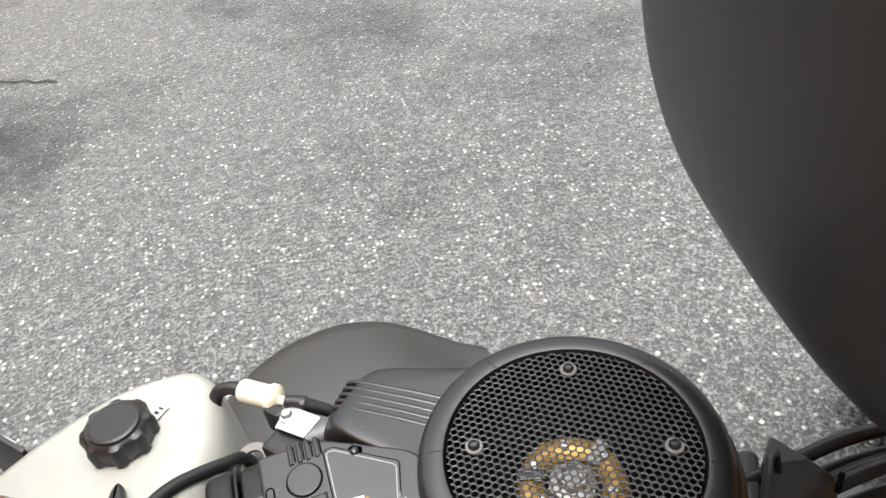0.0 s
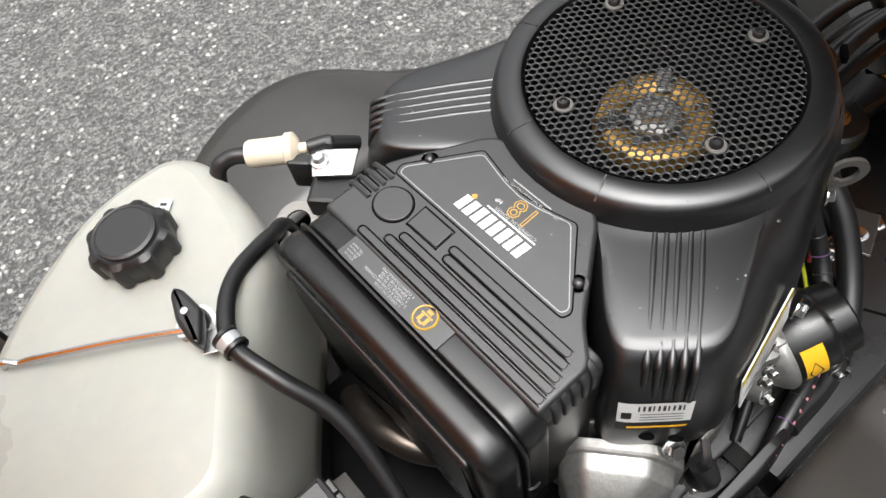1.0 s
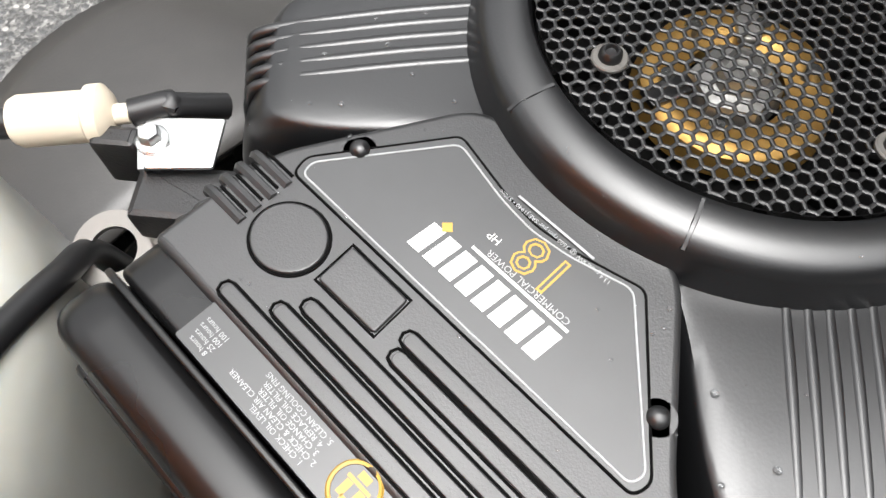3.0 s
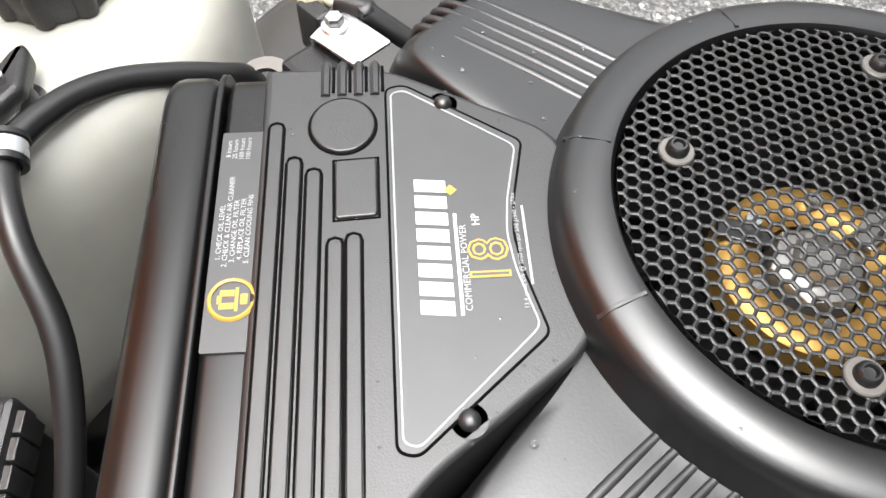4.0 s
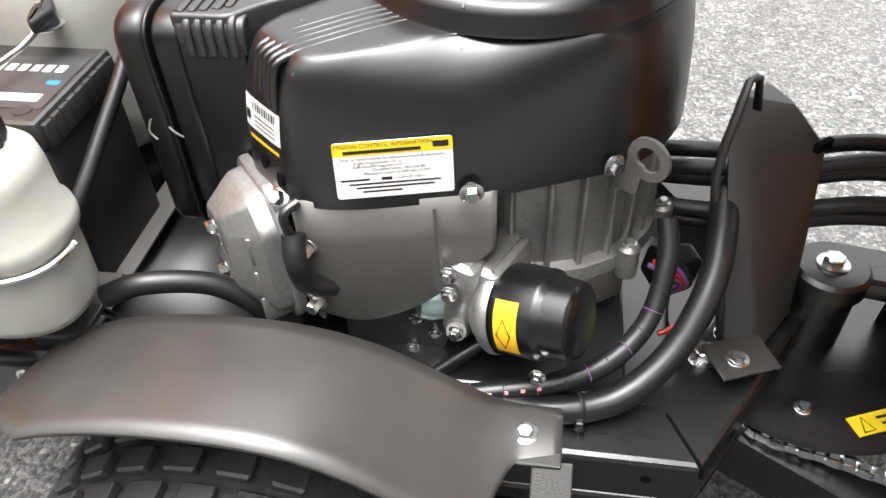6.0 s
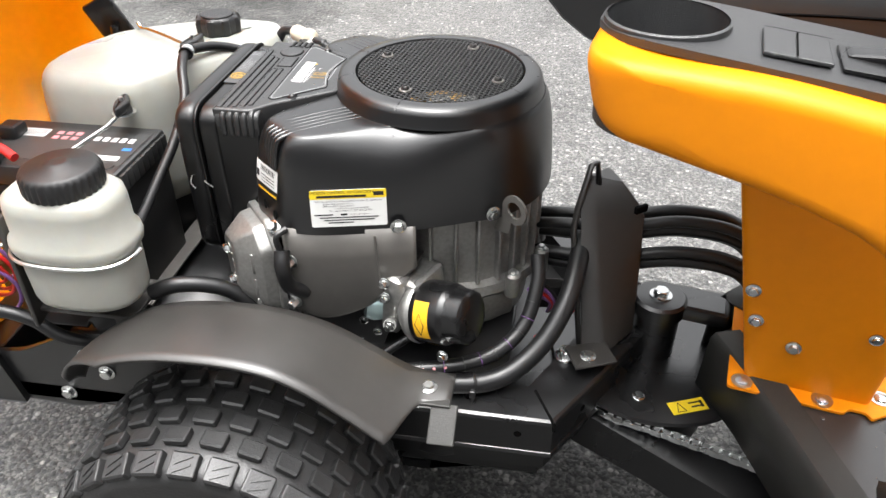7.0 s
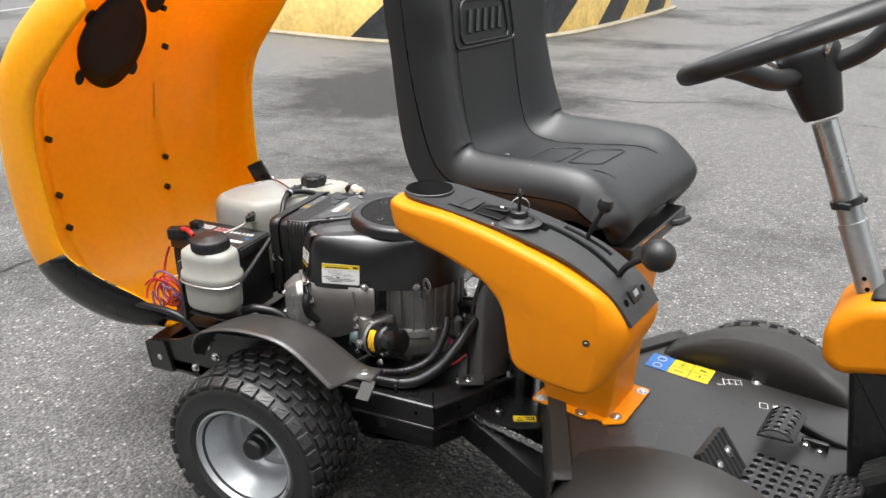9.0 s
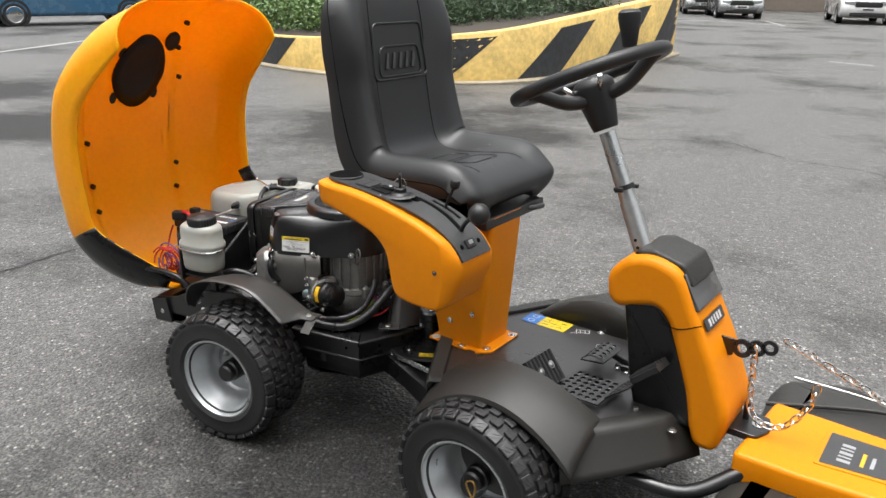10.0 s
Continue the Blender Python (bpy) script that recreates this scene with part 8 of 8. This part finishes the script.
FP = F @ Matrix.Translation((-0.027, 0.045, -0.035))
PD = pose(0.970, -0.168, 0.495, 0, -3, -4)
pedal = part("drive_pedal", holed_plate(6, 6, 0.021, 0.0068, 0.004, 0.006), M_FRAME, mower, "black perforated drive pedal plate", m=FP @ PD, smooth=30)
part("toe_plate", holed_plate(4, 5, 0.017, 0.0050, 0.004, 0.005), M_FRAME, pedal, m=FP @ pose(1.070, -0.165, 0.530, 0, -40, -4), smooth=30)
part("pedal_pad", tread_pad((0.872, -0.225, 0.530), (0, 52, -4), 0.085, 0.105), M_RUBBER, pedal, "ribbed rubber pedal pad", m=FP)
part("pedal_pad", tread_pad((1.128, -0.145, 0.590), (0, -42, -4), 0.085, 0.095), M_RUBBER, pedal, "ribbed rubber pedal pad", m=FP)
for v in (-0.250, -0.200):
    part("pad_screw", screw((0.880, v, 0.541), (0.79, 0, 0.61), 0.007), M_ZINC, pedal, "bright pad screw", m=FP)
for v in (-0.165, -0.125):
    part("pad_screw", screw((1.105, v, 0.580), (-0.6, 0, 0.75), 0.007), M_ZINC, pedal, "bright pad screw", m=FP)
part("pedal_pivot", merge(tube([(0.975, -0.255, 0.474), (0.975, -0.10, 0.474)], 0.010, 12, straight=True), side_prism(rounded([(0.94, 0.446), (1.02, 0.446), (0.99, 0.488), (0.96, 0.488)], 0.008), -0.258, -0.253, 0.001), side_prism(rounded([(0.96, 0.446), (1.05, 0.446), (1.03, 0.478), (0.98, 0.482)], 0.008), -0.215, -0.210, 0.001)), M_ZINC, pedal, "zinc pedal pivot", m=FP)
part("pivot_pin", bolt((0.975, -0.259, 0.470), (0, -1, 0), 0.010, 0.006, 0.013), M_FRAME, pedal, m=FP)
brake = part("brake_pedal", holed_plate(3, 5, 0.020, 0.0058, 0.003, 0.004, lambda x, y: 0.016 * (1 - (x / 0.034) ** 2)), M_FRAME, mower, "black perforated brake pedal", m=FP @ pose(0.937, -0.022, 0.517, 0, -8, -2), smooth=30)
part("brake_arm", merge(tube([(0.96, 0.0, 0.515), (1.0, 0.02, 0.49), (1.06, 0.03, 0.475)], 0.010, 10), block((0.05, 0.012, 0.035), (1.0, -0.005, 0.478), 0.003)), M_FRAME, brake, m=FP)
for p in ((0.985, -0.014, 0.483), (1.012, -0.014, 0.478)):
    part("arm_bolt", bolt(p, (0, -1, 0), 0.007, 0.006, 0.01), M_ZINC, brake, m=FP)

# ---- front cutting deck and lift chain ----
deck = thing("cutting_deck", (1.65, 0, 0.0), "grey moulded front cutting deck with an orange centre arm", "mower deck", m=F)
outl = rounded([(1.235, -0.46), (1.42, -0.56), (2.10, -0.56), (2.25, -0.40), (2.25, 0.42), (2.10, 0.58), (1.42, 0.58), (1.255, 0.48), (1.30, 0.1), (1.29, -0.16)], [0.08, 0.12, 0.15, 0.12, 0.12, 0.15, 0.12, 0.08, 0.06, 0.06], 6)
if area2(outl) < 0:
    outl.reverse()
part("deck_shell", skin([[(p.x, p.y, z) for p in grown(outl, g)] for z, g in ((0.07, 0.0), (0.09, 0.004), (0.24, 0.0), (0.30, -0.012), (0.338, -0.035), (0.352, -0.07), (0.358, -0.12))]), M_FENDER_F, deck, m=F)
arm = part("centre_arm", prism(rounded([(1.315, -0.115), (1.45, -0.115), (2.15, -0.06), (2.15, 0.14), (1.40, 0.185), (1.335, 0.19)], 0.02), 0.33, 0.415, 0.012), M_ORANGE, deck, "orange painted centre arm", m=F)
part("arm_recess", prism(rounded([(1.475, -0.045), (1.63, -0.03), (1.63, 0.125), (1.475, 0.125)], 0.008), 0.4145, 0.4175, 0.001), M_ORANGE, arm, m=F)
al = part("arm_label", prism(rounded([(1.485, -0.035), (1.62, -0.02), (1.62, 0.115), (1.485, 0.115)], 0.004), 0.4176, 0.4184, 0), M_PLATE, arm, "grey product label with silver and orange strokes", m=F, smooth=0)
AL = F @ frame_of((1.555, 0.045, 0.4188), (0, 1, 0), (-1, 0, 0))
part("label_stroke", bars([(-0.045 + 0.018 * k, 0.025, 0.012 if k % 2 == 0 else 0.006, 0.028) for k in range(5)], AL), M_SILVER, al, smooth=0)
part("label_stroke", bars([(-0.015, -0.012, 0.06, 0.008)], AL), M_AMBER, al, smooth=0)
part("label_stroke", bars([(-0.015, -0.032, 0.05, 0.008)], AL), M_SILVER, al, smooth=0)
part("deck_lug", merge(prism(rounded([(1.27, -0.03), (1.345, -0.03), (1.365, 0.02), (1.35, 0.08), (1.27, 0.08)], 0.012), 0.405, 0.423, 0.003)), M_FRAME, deck, "black coupling lug", m=F)
part("lug_bolt", screw((1.335, 0.03, 0.423), (0, 0, 1), 0.010), M_ZINC, deck, "zinc bolt", m=F)
part("lug_pin", tube([(1.30, 0.04, 0.42), (1.30, 0.04, 0.47)], 0.008, 10, straight=True), M_FRAME, deck, m=F)
part("deck_bead", tube([(1.30, 0.25, 0.366), (1.60, 0.40, 0.37), (1.95, 0.45, 0.37)], 0.006, 8), M_FENDER_F, deck, m=F)
part("far_bracket", block((0.05, 0.03, 0.10), (1.62, 0.46, 0.38), 0.006), M_ORANGE, deck, "orange bracket", m=F)
part("push_arm", tube([(1.10, -0.20, 0.30), (1.24, -0.17, 0.30), (1.34, -0.10, 0.36)], 0.018, 12), M_FRAME, deck, "black coupling arm", m=F)
chain = thing("lift_chain", (1.4, 0, 0.45), "bright steel lift chain hanging from the bracket", "chain", m=F)
part("chain_run", chain_links([F @ Vector(p) for p in ((1.305, -0.004, 0.64), (1.310, -0.006, 0.55), (1.318, -0.006, 0.47), (1.36, -0.004, 0.445), (1.40, 0.0, 0.46), (1.44, 0.004, 0.53), (1.45, 0.004, 0.60))], 0.0235, 0.0025), M_ZINC, chain)
part("chain_run", chain_links([F @ Vector(p) for p in ((1.366, 0.004, 0.672), (1.44, 0.03, 0.632), (1.55, 0.06, 0.575), (1.70, 0.10, 0.48), (1.80, 0.12, 0.43))], 0.0235, 0.0025), M_ZINC, chain)
part("stay_rod", tube([F @ Vector(p) for p in ((1.35, 0.30, 0.44), (1.50, 0.32, 0.43), (1.66, 0.34, 0.415))], 0.004, 8), M_ZINC, chain)

floor_tree = BVHTree.FromPolygons([v.co.copy() for v in floor.data.vertices], [list(p.vertices) for p in floor.data.polygons])
tagged(part("rain_beading", rain_beads(floor_tree, 260, 0.45, 1.25, -0.42, 0.25, 1.0, 7, 0.0028), M_WATER, mower, "beads of rain"), kind="stuff")
seat_tree = BVHTree.FromPolygons([v.co.copy() for v in shell.data.vertices], [list(p.vertices) for p in shell.data.polygons])
tagged(part("rain_beading", rain_beads(seat_tree, 160, 0.20, 0.62, -0.30, 0.25, 2.0, 8, 0.0026), M_WATER, seat, "beads of rain"), kind="stuff")
